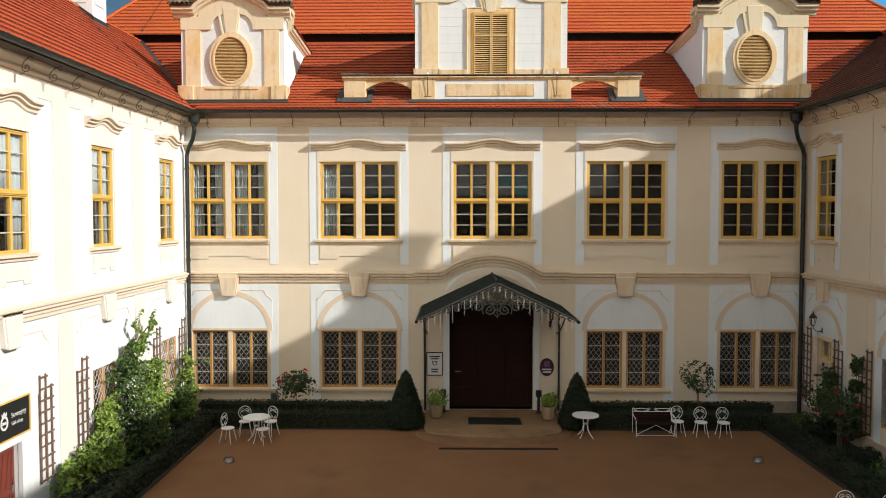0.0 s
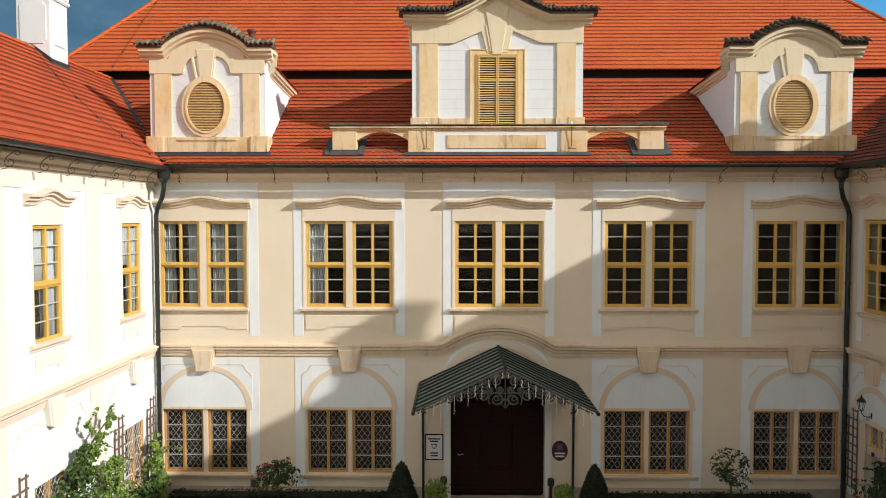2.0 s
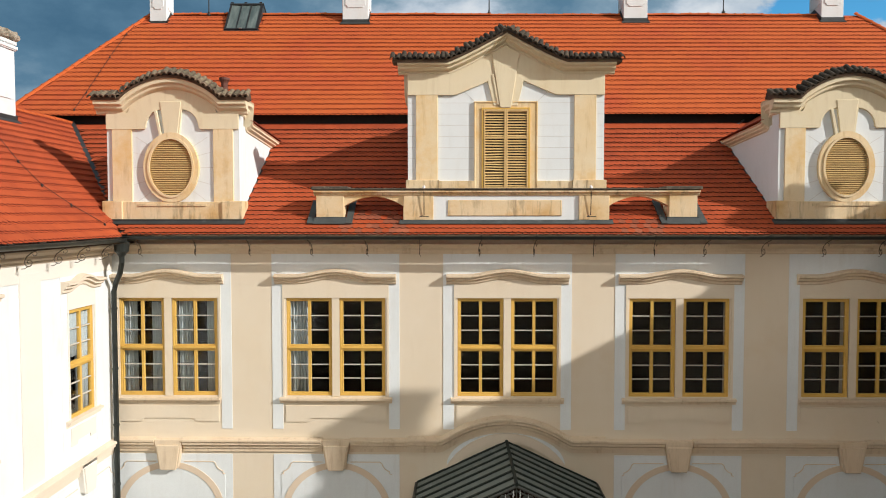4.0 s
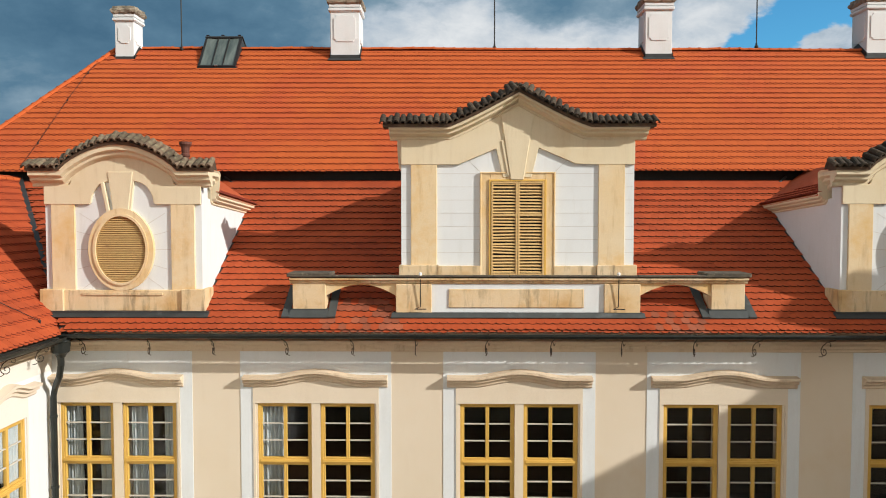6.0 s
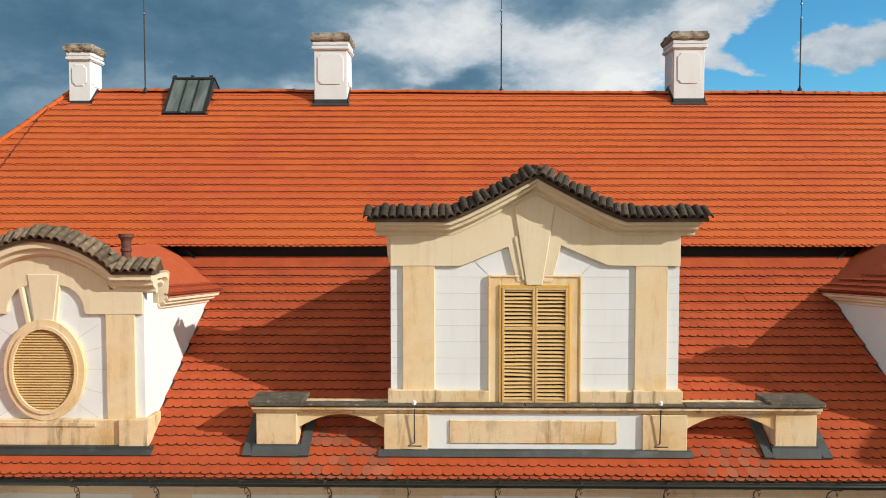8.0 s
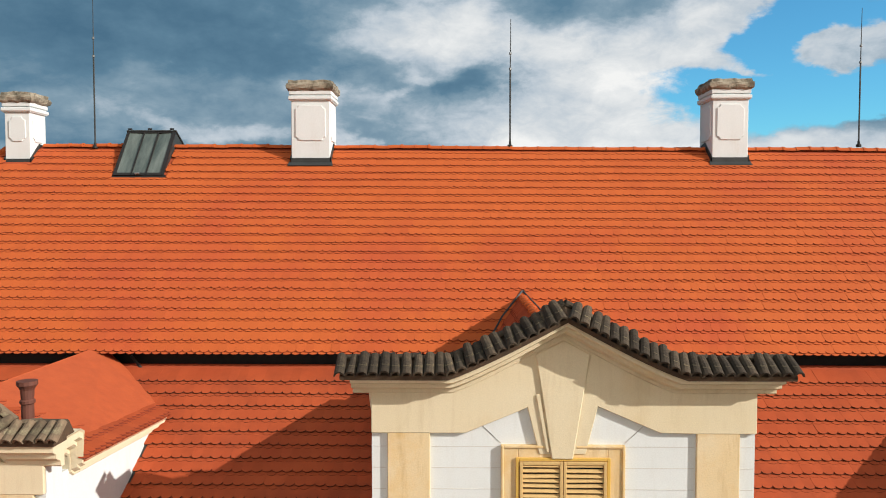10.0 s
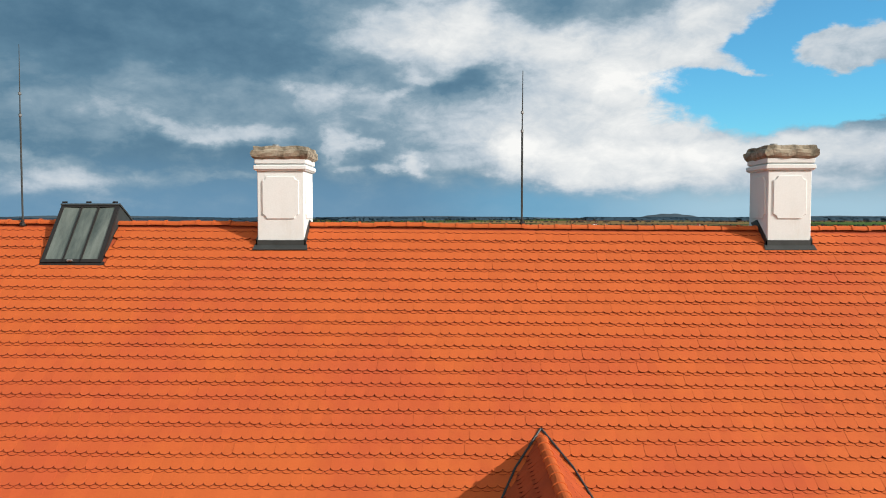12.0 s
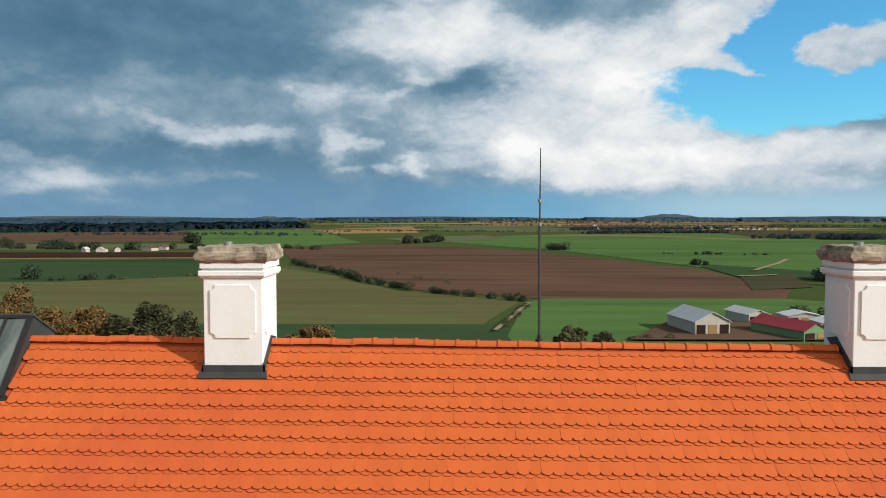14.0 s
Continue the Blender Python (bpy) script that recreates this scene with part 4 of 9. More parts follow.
def ridge_tiles(roof_ob, a, b, sag=0.0, seed=0, r=0.11, name="ridge_tile"):
    """Half-round ridge tiles from a to b, each a piece of its own."""
    a, b = Vector(a), Vector(b)
    n = max(1, round((b - a).length / 0.375))
    bm = bmesh.new()
    L = (b - a).length / n + 0.03
    for rad, x0, x1 in ((r, 0.0, L), (r + 0.018, L - 0.055, L)):
        rows = [[bm.verts.new((x, rad * math.cos(t), rad * math.sin(t) * 0.85 - 0.03)) for t in [math.pi * k / 8 for k in range(9)]] for x in (x0, x1)]
        for k in range(8):
            bm.faces.new((rows[0][k], rows[0][k + 1], rows[1][k + 1], rows[1][k]))
        bm.faces.new(rows[0]), bm.faces.new(rows[1][::-1])
    me = mesh_of(name, bm, TILE_ONE)
    rng = random.Random(seed)
    turn = (b - a).to_track_quat("X", "Z").to_matrix().to_4x4()
    for i in range(n):
        p = a.lerp(b, i / n)
        dz = sag * (math.sin(i * 0.23 + seed) * 0.5 + math.sin(i * 0.071 + 1) * 0.7) + rng.uniform(-0.008, 0.008)
        piece(name, me, roof_ob, m=Matrix.Translation(p + Vector((0, 0, dz))) @ turn @ pose(0, 0, 0, 0, rng.uniform(-1, 1), rng.uniform(-1, 1)))


for x0, x1 in ((-13.2, -10.95), (-9.48, -6.05), (-4.93, 5.36), (6.45, 13.42)):
    ridge_tiles(roof_upper, (x0, crest(x0), up_z(crest(x0))), (x1, crest(x1), up_z(crest(x1))), 0.022, 1)
for k, (top, foot) in enumerate((HIP_L, HIP_R)):
    ridge_tiles(roof_upper, (foot[0], foot[1], up_z(foot[1]) + 0.05), (top[0], top[1], up_z(top[1]) + 0.04), 0.01, 2 + k)
ridge_tiles(roof_left, (-15.0, -18.0, 14.80), (-15.0, -0.15, 14.80), 0.01, 4)
ridge_tiles(roof_left, (-15.0, 1.15, 14.80), (-15.0, 5.3, 14.80), 0.01, 4)
ridge_tiles(roof_right_upper, RIGHT_RIDGE[1], RIGHT_RIDGE[0], 0.01, 5)
# valley flashings
for holder, s, x0, x1 in ((roof_left, -1, -10.5, -15.0), (roof_right, 1, 10.55, 16.95)):
    bm = bmesh.new()
    a, b = Vector((x0, -0.75, 10.97)), Vector((x1, 5.5, 14.88))
    slab(bm, [a + Vector((-0.08, 0.1, 0.02)), a + Vector((0.08, 0.1, 0.02)), b + Vector((0.08, -0.1, 0.02)), b + Vector((-0.08, -0.1, 0.02))], 0.05)
    part("valley_flashing", bm, DARK_LEAD, holder, "dark metal valley flashing")


# gutters, with brackets, scroll hooks and downpipes
def gutter(name, a, b, label, hooks, to_wall, r=0.078):
    """A half-round gutter from a to b. Forged hooks reach from it towards the wall (1 or -1: the side the wall lies on) and end in a curl."""
    a, b = Vector(a), Vector(b)
    t = thing(name, Matrix.Translation(a), label, "gutter", "", "structure")
    d = (b - a).normalized()
    side = Vector((-d.y, d.x, 0))
    bm = bmesh.new()
    for rad in (r, r - 0.009):
        rows = [[bm.verts.new(p - a + side * rad * math.cos(w) + Vector((0, 0, rad * math.sin(w)))) for w in [math.pi + math.pi * k / 8 for k in range(9)]] for p in (a, b)]
        for k in range(8):
            bm.faces.new((rows[0][k], rows[0][k + 1], rows[1][k + 1], rows[1][k]))
    for sd in (1, -1):
        tube(bm, [side * r * sd, b - a + side * r * sd], 0.013)
    part("trough", bm, GUTTER, t)
    # joints of the trough lengths
    n = int((b - a).length / 2.0)
    for k in range(1, n):
        bm = bmesh.new()
        c = d * (2.0 * k + 0.3)
        rows = [[bm.verts.new(c + d * e + side * (r + 0.006) * math.cos(w) + Vector((0, 0, (r + 0.006) * math.sin(w)))) for w in [math.pi + math.pi * q / 8 for q in range(9)]] for e in (-0.03, 0.03)]
        for q in range(8):
            bm.faces.new((rows[0][q], rows[0][q + 1], rows[1][q + 1], rows[1][q]))
        part("joint_band", bm, GUTTER, t)
    # a forged hook in the plane square to the wall: strap over the trough, swan-neck arm, curl and a small side leaf
    bm = bmesh.new()
    w = to_wall
    tube(bm, [(0, -w * (r + 0.012), 0.02), (0, 0, 0.035), (0, w * (r + 0.012), 0.01)], 0.011, 5)
    arm = [(-0.06, -0.07), (0.02, -0.105), (0.12, -0.13), (0.26, -0.19), (0.38, -0.28), (0.435, -0.385)]
    curl = [(0.325 + 0.115 * (1 - k / 15) * math.cos(0.10 - 0.62 * k), -0.405 + 0.115 * (1 - k / 15) * math.sin(0.10 - 0.62 * k)) for k in range(13)]
    tube(bm, [(0.0, w * p, q) for p, q in arm + curl], 0.011, 5)
    tube(bm, [(0.008 * k, w * (0.17 + 0.060 * (1 - k / 11) * math.cos(1.6 + 0.7 * k)), -0.225 + 0.060 * (1 - k / 11) * math.sin(1.6 + 0.7 * k)) for k in range(9)], 0.008, 4)
    tube(bm, [(0, w * 0.36, -0.50), (0.02, w * 0.42, -0.545), (0.01, w * 0.50, -0.55)], 0.008, 4)
    me = mesh_of("hook", bm, HOOK)
    turn = Matrix.Rotation(math.atan2(d.y, d.x), 4, "Z")
    for i in range(int(((b - a).length - 0.4) / hooks) + 1):
        piece("hook", me, t, m=Matrix.Translation(d * (0.37 + hooks * i + 0.06 * math.sin(i * 2.3))) @ turn @ pose(0, 0, 0, 0, 2.0 * math.sin(i * 1.9), 9 * math.sin(i * 1.3)))
    return t


gutter("gutter_main", (-10.55, -0.755, 10.95), (10.65, -0.755, 10.95), "dark half-round eaves gutter with scrolled iron hooks", 1.57, 1)
gutter("gutter_left_wing", (-10.45, -0.80, 10.90), (-10.45, -20.0, 10.90), "dark half-round eaves gutter with scrolled iron hooks", 1.2, -1, 0.10)
gutter("gutter_right_wing", (10.55, -20.0, 10.90), (10.55, -0.80, 10.90), "dark half-round eaves gutter with scrolled iron hooks", 1.2, -1, 0.10)
for x, sx_ in ((-10.55, -1), (10.66, 1)):
    t = thing("downpipe", Matrix.Translation((x, -0.72, 0)), "dark metal downpipe with a hopper head in the corner", "downpipe")
    bm = bmesh.new()
    lathe(bm, [(0.09, 10.42), (0.13, 10.50), (0.19, 10.55), (0.21, 10.76), (0.23, 10.80), (0.20, 10.84)], 14)
    part("hopper", bm, GUTTER, t)
    bm = bmesh.new()
    cx = (WING_L + 0.16 if sx_ < 0 else WING_R - 0.14) - x
    tube(bm, [(0, 0, 10.5), (0, 0, 10.25), (cx * 0.25, 0.12, 9.95), (cx * 0.8, 0.38, 9.65), (cx, 0.44, 9.4), (cx, 0.44, 7.0), (cx, 0.44, 0.05)], 0.075, 10)
    part("pipe", bm, GUTTER, t)
    for z in (8.9, 7.2, 5.6, 3.9, 2.1, 0.6):
        bm = bmesh.new()
        lathe(bm, [(0.078, z), (0.092, z), (0.092, z + 0.05), (0.078, z + 0.05)], 10, (cx, 0.44, 0))
        part("clamp", bm, GUTTER, t)


# ---- chimneys ----
def chimney(x, y, w, d, z0, z1, name_label, turn=0):
    """A white rendered chimney with sunk-corner panels, torus and weathered cap."""
    t = thing("chimney", pose(x, y, z0, 0, 0, turn), name_label, "chimney", "roof chimneys")
    h = z1 - z0
    bm = bmesh.new()
    box(bm, -w / 2, w / 2, -d / 2, d / 2, -1.2, h - 0.56)
    part("shaft", bm, WHITE, t, bevel=0.015)
    for i, (a, s, off) in enumerate(((0, w, d), (180, w, d), (90, d, w), (-90, d, w))):
        q, k = s / 2 - 0.14, 0.10
        zb, zt = 0.50, h - 0.68
        q, k = s / 2 - 0.12, 0.095
        pts = []
        for ux, uz, a0 in ((1, -1, 180), (1, 1, -90), (-1, 1, 0), (-1, -1, 90)):
            cx, cz = ux * q, (zt if uz > 0 else zb)
            pts += arc(cx, cz, k, k, a0, a0 - 90, 5)
        bm = bmesh.new()
        prism(bm, pts, -off / 2 - 0.026, -off / 2 + 0.01)
        ob = part("panel", bm, WHITE, t, "raised panel with scooped corners", bevel=0.008)
        ob.matrix_basis = Matrix.Rotation(radians(a), 4, "Z")
    bm = bmesh.new()
    for e, a, b in ((0.045, h - 0.56, h - 0.52), (0.07, h - 0.53, h - 0.43), (0.02, h - 0.43, h - 0.40), (0.05, h - 0.40, h - 0.28)):
        box(bm, -w / 2 - e, w / 2 + e, -d / 2 - e, d / 2 + e, a, b)
    part("moulding", bm, WHITE, t, bevel=0.02)
    bm = bmesh.new()
    rows = []
    for e, z in ((0.04, -0.30), (0.06, -0.285), (0.105, -0.24), (0.12, -0.17), (0.11, -0.11), (0.07, -0.085), (0.06, -0.01), (0.03, 0.0)):
        n = 7
        loop = [(-1 + 2 * i / n, -1) for i in range(n)] + [(1, -1 + 2 * i / n) for i in range(n)] + [(1 - 2 * i / n, 1) for i in range(n)] + [(-1, 1 - 2 * i / n) for i in range(n)]
        rows.append([bm.verts.new((u * (w / 2 + e) + 0.012 * math.sin(9 * v + 31 * z + x), v * (d / 2 + e) + 0.012 * math.sin(8 * u + 27 * z + x), h + z + 0.014 * math.sin(7 * u + 5 * v + 3 * x))) for u, v in loop])
    for lo_, hi_ in zip(rows, rows[1:]):
        for i in range(len(lo_)):
            j = (i + 1) % len(lo_)
            bm.faces.new((lo_[i], lo_[j], hi_[j], hi_[i]))
    bm.faces.new(rows[0][::-1]), bm.faces.new(rows[-1])
    part("cap", bm, CAPSTONE, t, "lumpy lichen-stained stone cap")
    bm = bmesh.new()
    lathe(bm, [(0.08, h - 0.02), (0.08, h + 0.07), (0.065, h + 0.07)], 12, (-0.2, -0.1, 0))
    part("flue", bm, GREY, t, "short steel flue")
    bm = bmesh.new()
    box(bm, -w / 2 - 0.03, w / 2 + 0.03, -d / 2 - 0.03, -d / 2 - 0.005, -0.25, 0.02)
    slab(bm, [(-w / 2 - 0.09, -d / 2 - 0.13, -0.19), (w / 2 + 0.09, -d / 2 - 0.13, -0.19), (w / 2 + 0.06, -d / 2, -0.07), (-w / 2 - 0.06, -d / 2, -0.07)], 0.03)
    for s in (-1, 1):
        prism_pts = [(-d / 2 - 0.03, -0.2), (-d / 2 - 0.03, 0.04), (0.02, 0.47), (0.35, 0.40)]
        a = [bm.verts.new((s * (w / 2 + 0.004), p, q)) for p, q in prism_pts]
        b = [bm.verts.new((s * (w / 2 + 0.03), p, q)) for p, q in prism_pts]
        bm.faces.new(a), bm.faces.new(b[::-1])
        for i in range(4):
            bm.faces.new((a[i], b[i], b[(i + 1) % 4], a[(i + 1) % 4]))
    part("flashing", bm, DARK_LEAD, t, "dark metal base flashing")
    return t


for x, y, w in CHIMNEYS:
    chimney(x, y, w * (0.88 if x < -10 else 1), 1.04 if x > -10 else 0.80, 19.56, 21.70 if x > -10 else 21.42, "white rendered chimney with a lichen-stained cap on the ridge")
chimney(-15.0, 0.55, 1.10, 1.10, 14.45, 16.95, "white rendered chimney on the wing roof ridge", 90)
# unseen chimneys, placed for the shadows they throw on facade and dormer
for x, y, z in ((19.40, -5.64, 16.00), (18.82, -10.42, 16.30)):
    chimney(x, y, 1.0, 1.0, z, 18.48, "white rendered chimney on the wing roof ridge", -90)

# lightning rods on the ridge
for x, h in ((-11.70, 4.2), (0.0, 3.55), (9.68, 3.8)):
    t = thing("lightning_rod", Matrix.Translation((x, RIDGE[0], RIDGE[1] + 0.05)), "thin steel lightning rod standing on the roof ridge", "lightning rod", "ridge rods")
    bm = bmesh.new()
    tube(bm, [(0, 0, 0), (0, 0, h * 0.62)], 0.024, 6)
    tube(bm, [(0, 0, h * 0.62), (0.01, 0, h)], 0.016, 6, r1=0.008)
    part("rod", bm, DARK_LEAD, t)
    bm = bmesh.new()
    lathe(bm, [(0.07, -0.02), (0.07, 0.05), (0.035, 0.07), (0.035, 0.14)], 10)
    part("foot", bm, IRON, t)
    for z in (0.60, 0.72):
        bm = bmesh.new()
        lathe(bm, [(0.02, h * z), (0.036, h * z + 0.01), (0.036, h * z + 0.06), (0.02, h * z + 0.07)], 8)
        part("clamp", bm, GREY, t)

# roof hatch: a sheet-metal box that leans forward out of the slope by the ridge, its sloping face in three glazed strips
t = thing("roof_hatch", Matrix.Translation((-10.12, 9.50, 18.98)) @ Matrix.Diagonal((0.93, 1, 1, 1)), "dark metal roof hatch with a glazed sloping front", "roof hatch")
H0, H1 = Vector((0, 0.02, 0.10)), Vector((0, 1.02, 1.40))  # foot and head of the sloping face
hatch_n = Vector((0, -(H1 - H0).z, (H1 - H0).y)).normalized()
hatch_at = lambda x, f, out: Vector((x, 0, 0)) + H0.lerp(H1, f) + hatch_n * out
bm = bmesh.new()
for sd in (-1, 1):
    poly = [(0.02, -0.30), (0.02, 0.10), (1.02, 1.40), (1.75, 0.98), (1.75, 0.5)]
    a = [bm.verts.new((sd * 0.69, p, q)) for p, q in poly]
    b = [bm.verts.new((sd * 0.73, p, q)) for p, q in poly]
    bm.faces.new(a), bm.faces.new(b[::-1])
    for i in range(5):
        bm.faces.new((a[i], b[i], b[(i + 1) % 5], a[(i + 1) % 5]))
slab(bm, [(-0.76, 0.98, 1.44), (0.76, 0.98, 1.44), (0.76, 1.80, 0.98), (-0.76, 1.80, 0.98)], 0.04)
part("side", bm, DARK_LEAD, t, "dark sheet-metal cheeks and top")
bm = bmesh.new()
for x0, x1, f0, f1 in ((-0.74, -0.66, 0, 1), (-0.225, -0.195, 0, 1), (0.205, 0.235, 0, 1), (0.64, 0.74, 0, 1), (-0.66, 0.64, 0.0, 0.05), (-0.66, 0.64, 0.955, 1.0)):
    slab(bm, [hatch_at(x0, f0, 0.035), hatch_at(x1, f0, 0.035), hatch_at(x1, f1, 0.035), hatch_at(x0, f1, 0.035)], 0.05)
part("frame", bm, IRON, t)
for k, (x0, x1) in enumerate(((-0.66, -0.225), (-0.195, 0.205), (0.235, 0.64))):
    bm = bmesh.new()
    slab(bm, [hatch_at(x0, 0.05, 0.004), hatch_at(x1, 0.05, 0.004), hatch_at(x1, 0.955, 0.004 + 0.012 * (k - 1)), hatch_at(x0, 0.955, 0.004 + 0.012 * (1 - k))], 0.012)
    part("pane", bm, HATCH_GLASS, t, "dark glass with pale reflections in its colour")
bm = bmesh.new()
slab(bm, [(-0.80, -0.09, -0.02), (0.80, -0.09, -0.02), (0.78, 0.05, 0.13), (-0.78, 0.05, 0.13)], 0.05)
slab(bm, [(0.10, -0.13, -0.07), (0.82, -0.15, -0.08), (0.80, 0.02, 0.12), (0.12, 0.02, 0.12)], 0.03)
part("apron", bm, IRON, t)
bm = bmesh.new()
tube(bm, [hatch_at(-0.08, 0.02, 0.05), hatch_at(0.04, 0.02, 0.06)], 0.03, 6)
part("catch", bm, GREY, t, "worn pale metal catch")
for x in (-0.66, -0.05, 0.62):
    bm = bmesh.new()
    tube(bm, [(x - 0.06, 0.99, 1.47), (x + 0.06, 0.99, 1.47)], 0.024, 6)
    part("hinge", bm, IRON, t)

CABLE_A = ((-14.5, 9.9, up_z(9.9)), (-14.65, 9.2, up_z(9.2)), (-14.75, 7.9, up_z(7.9)), (-14.8, 6.1, up_z(6.1)), (-14.85, 5.3, up_z(5.3)))
CABLE_B = ((-14.7, -0.49, 14.53), (-13.64, -1.2, 13.61), (-12.77, -1.7, 12.85), (-12.05, -1.91, 12.23), (-11.46, -1.6, 11.72), (-10.88, -0.98, 11.21))
# lightning cables lying on the slopes, with small holders
for pts in (CABLE_A, CABLE_B):
    t = thing("lightning_cable", Matrix.Translation(pts[0]), "thin dark lightning cable on small holders over the tiles", "cable", "lightning cables")
    bm = bmesh.new()
    tube(bm, [Vector(p) - Vector(pts[0]) + Vector((0, 0, 0.10)) for p in pts], 0.009, 5)
    part("cable", bm, IRON, t)
    for p in pts[1:]:
        bm = bmesh.new()
        lathe(bm, [(0.03, 0.03), (0.03, 0.10), (0.012, 0.13)], 6, tuple(Vector(p) - Vector(pts[0])))
        part("holder", bm, IRON, t)

# ---- dormers ----
DCORN = [(0.03, 0.0), (0.06, 0.03), (0.06, 0.09), (0.14, 0.13), (0.18, 0.16), (0.18, 0.22), (0.27, 0.27), (0.27, 0.36), (0.30, 0.40)]


def cap_tiles(t, path, y0, y1, r=0.080, one=None):
    """Old barrel tiles laid side by side along a gable's curved top line path (x, z): each leans down towards the front edge y0; a mortared coping closes them behind."""
    pts = [Vector((x, 0, z)) for x, z in path]
    seg = [(b - a).length for a, b in zip(pts, pts[1:])]
    total, step = sum(seg), r * 1.98
    L = y1 - y0

    def along(s):
        k = 0
        while k < len(seg) - 1 and s > seg[k]:
            s -= seg[k]
            k += 1
        return pts[k].lerp(pts[k + 1], min(1.0, s / seg[k])), math.atan2(pts[k + 1].z - pts[k].z, pts[k + 1].x - pts[k].x)

    arch = [math.pi * q / 6 for q in range(7)]
    bm = bmesh.new()
    rows = [[bm.verts.new((rad * math.cos(w), y, rad * math.sin(w) * 1.08)) for w in arch] for y, rad in ((0.0, r), (L * 0.55, r * 0.93), (L, r * 0.84), (0.0, r * 0.66), (L * 0.3, r * 0.62))]
    for i, j in ((0, 1), (1, 2)):
        for q in range(6):
            bm.faces.new((rows[i][q], rows[i][q + 1], rows[j][q + 1], rows[j][q]))
    for i, j in ((3, 0), (4, 3)):
        for q in range(6):
            bm.faces.new((rows[i][q], rows[i][q + 1], rows[j][q + 1], rows[j][q]))
    me = mesh_of("cap_tile", bm, one)
    n = int(total / step)
    rng = random.Random(len(path) + int(abs(path[0][0]) * 10))
    for i in range(n + 1):
        p, tilt = along(total * i / n)
        m = Matrix.Translation((p.x, y0 + rng.uniform(-0.018, 0.014), p.z + rng.uniform(-0.010, 0.012))) @ Matrix.Rotation(-tilt, 4, "Y") @ pose(0, 0, 0, rng.uniform(27, 36), rng.uniform(-4, 4), rng.uniform(-5, 5))
        piece("cap_tile", me, t, m=m)
    # coping tiles laid lengthwise over the back ends
    bm = bmesh.new()
    rows = [[bm.verts.new((x, 0.095 * k * math.cos(w), 0.075 * k * math.sin(w))) for w in arch] for x, k in ((-0.19, 0.9), (0.19, 1.05))]
    for q in range(6):
        bm.faces.new((rows[0][q], rows[1][q], rows[1][q + 1], rows[0][q + 1]))
    bm.faces.new(rows[0][::-1]), bm.faces.new(rows[1])
    me = mesh_of("coping_tile", bm, one)
    n = int(total / 0.36)
    for i in range(n):
        p, tilt = along(total * (i + 0.5) / n)
        piece("coping_tile", me, t, m=Matrix.Translation((p.x, y1 + 0.03, p.z + 0.155 + rng.uniform(-0.02, 0.025))) @ Matrix.Rotation(-tilt, 4, "Y") @ pose(0, 0, 0, rng.uniform(-6, 6), rng.uniform(-6, 6), rng.uniform(-7, 7)))
    bm = bmesh.new()
    mould(bm, [(p.x, p.z) for p in pts], [(-y0 - 0.05, -0.07), (-y0 - 0.03, 0.0), (-y1 + 0.04, 0.135), (-y1 - 0.03, 0.17), (-y1 - 0.12, 0.16), (-y1 - 0.24, -0.02)])
    part("cap_bed", bm, TILE_OLD, t, "mossy mortar bed under the cap tiles")


# darker copy of the barrel tile, used as well for the dormer in shade
TILE_OLD_DARK = surf("dark old barrel tile", (0.105, 0.076, 0.048), (0.032, 0.026, 0.020), 7.0, 0.9, 0.95, 0.7, 26, objects=(0.45, 1.3), stain=(0.27, 0.21, 0.11), stain_scale=6.0, stain_at=(0.60, 0.72))
TILE_OLD_ONE = surf("mossy old barrel tile, single", (0.20, 0.140, 0.088), (0.070, 0.053, 0.037), 6.0, 0.9, 0.95, 0.6, 30, objects=(0.5, 1.5), stain=(0.28, 0.25, 0.15), stain_scale=5.0, stain_at=(0.55, 0.72))


def plain_roof_tiles(t, quads):
    """Short tiled slopes behind a gable: a slab each, with raised courses."""
    for q in quads:
        bm = bmesh.new()
        slab(bm, q, 0.08)
        part("roof_slope", bm, TILE_COURSE, t, "plain orange tiled slope")
        a, b, c, d = (Vector(p) for p in q)  # a-b eave, d-c top
        u = (b - a).normalized()
        v = (d - a) - u * (d - a).dot(u)
        high = v.length
        v.normalize()
        ends = [(p - a).dot(u) for p in (d, c)]
        inside = lambda x, y: 0.05 < y + 0.12 < high and ends[0] * max(0, y) / high - 0.02 < x < (b - a).length + (ends[1] - (b - a).length) * max(0, y) / high + 0.02
        if high > 0.35:
            tile_field(t, "tiles", a + Vector((0, 0, 0.03)), u, v, (b - a).length + 0.2, high, inside, 21, "rows of red-orange beaver-tail tiles", clay=TILE_RED)


TILE_COURSE = surf("orange clay tile course", (0.50, 0.10, 0.030), (0.40, 0.075, 0.024), 4.0, 0.9, 0.75, 0.3, 30)


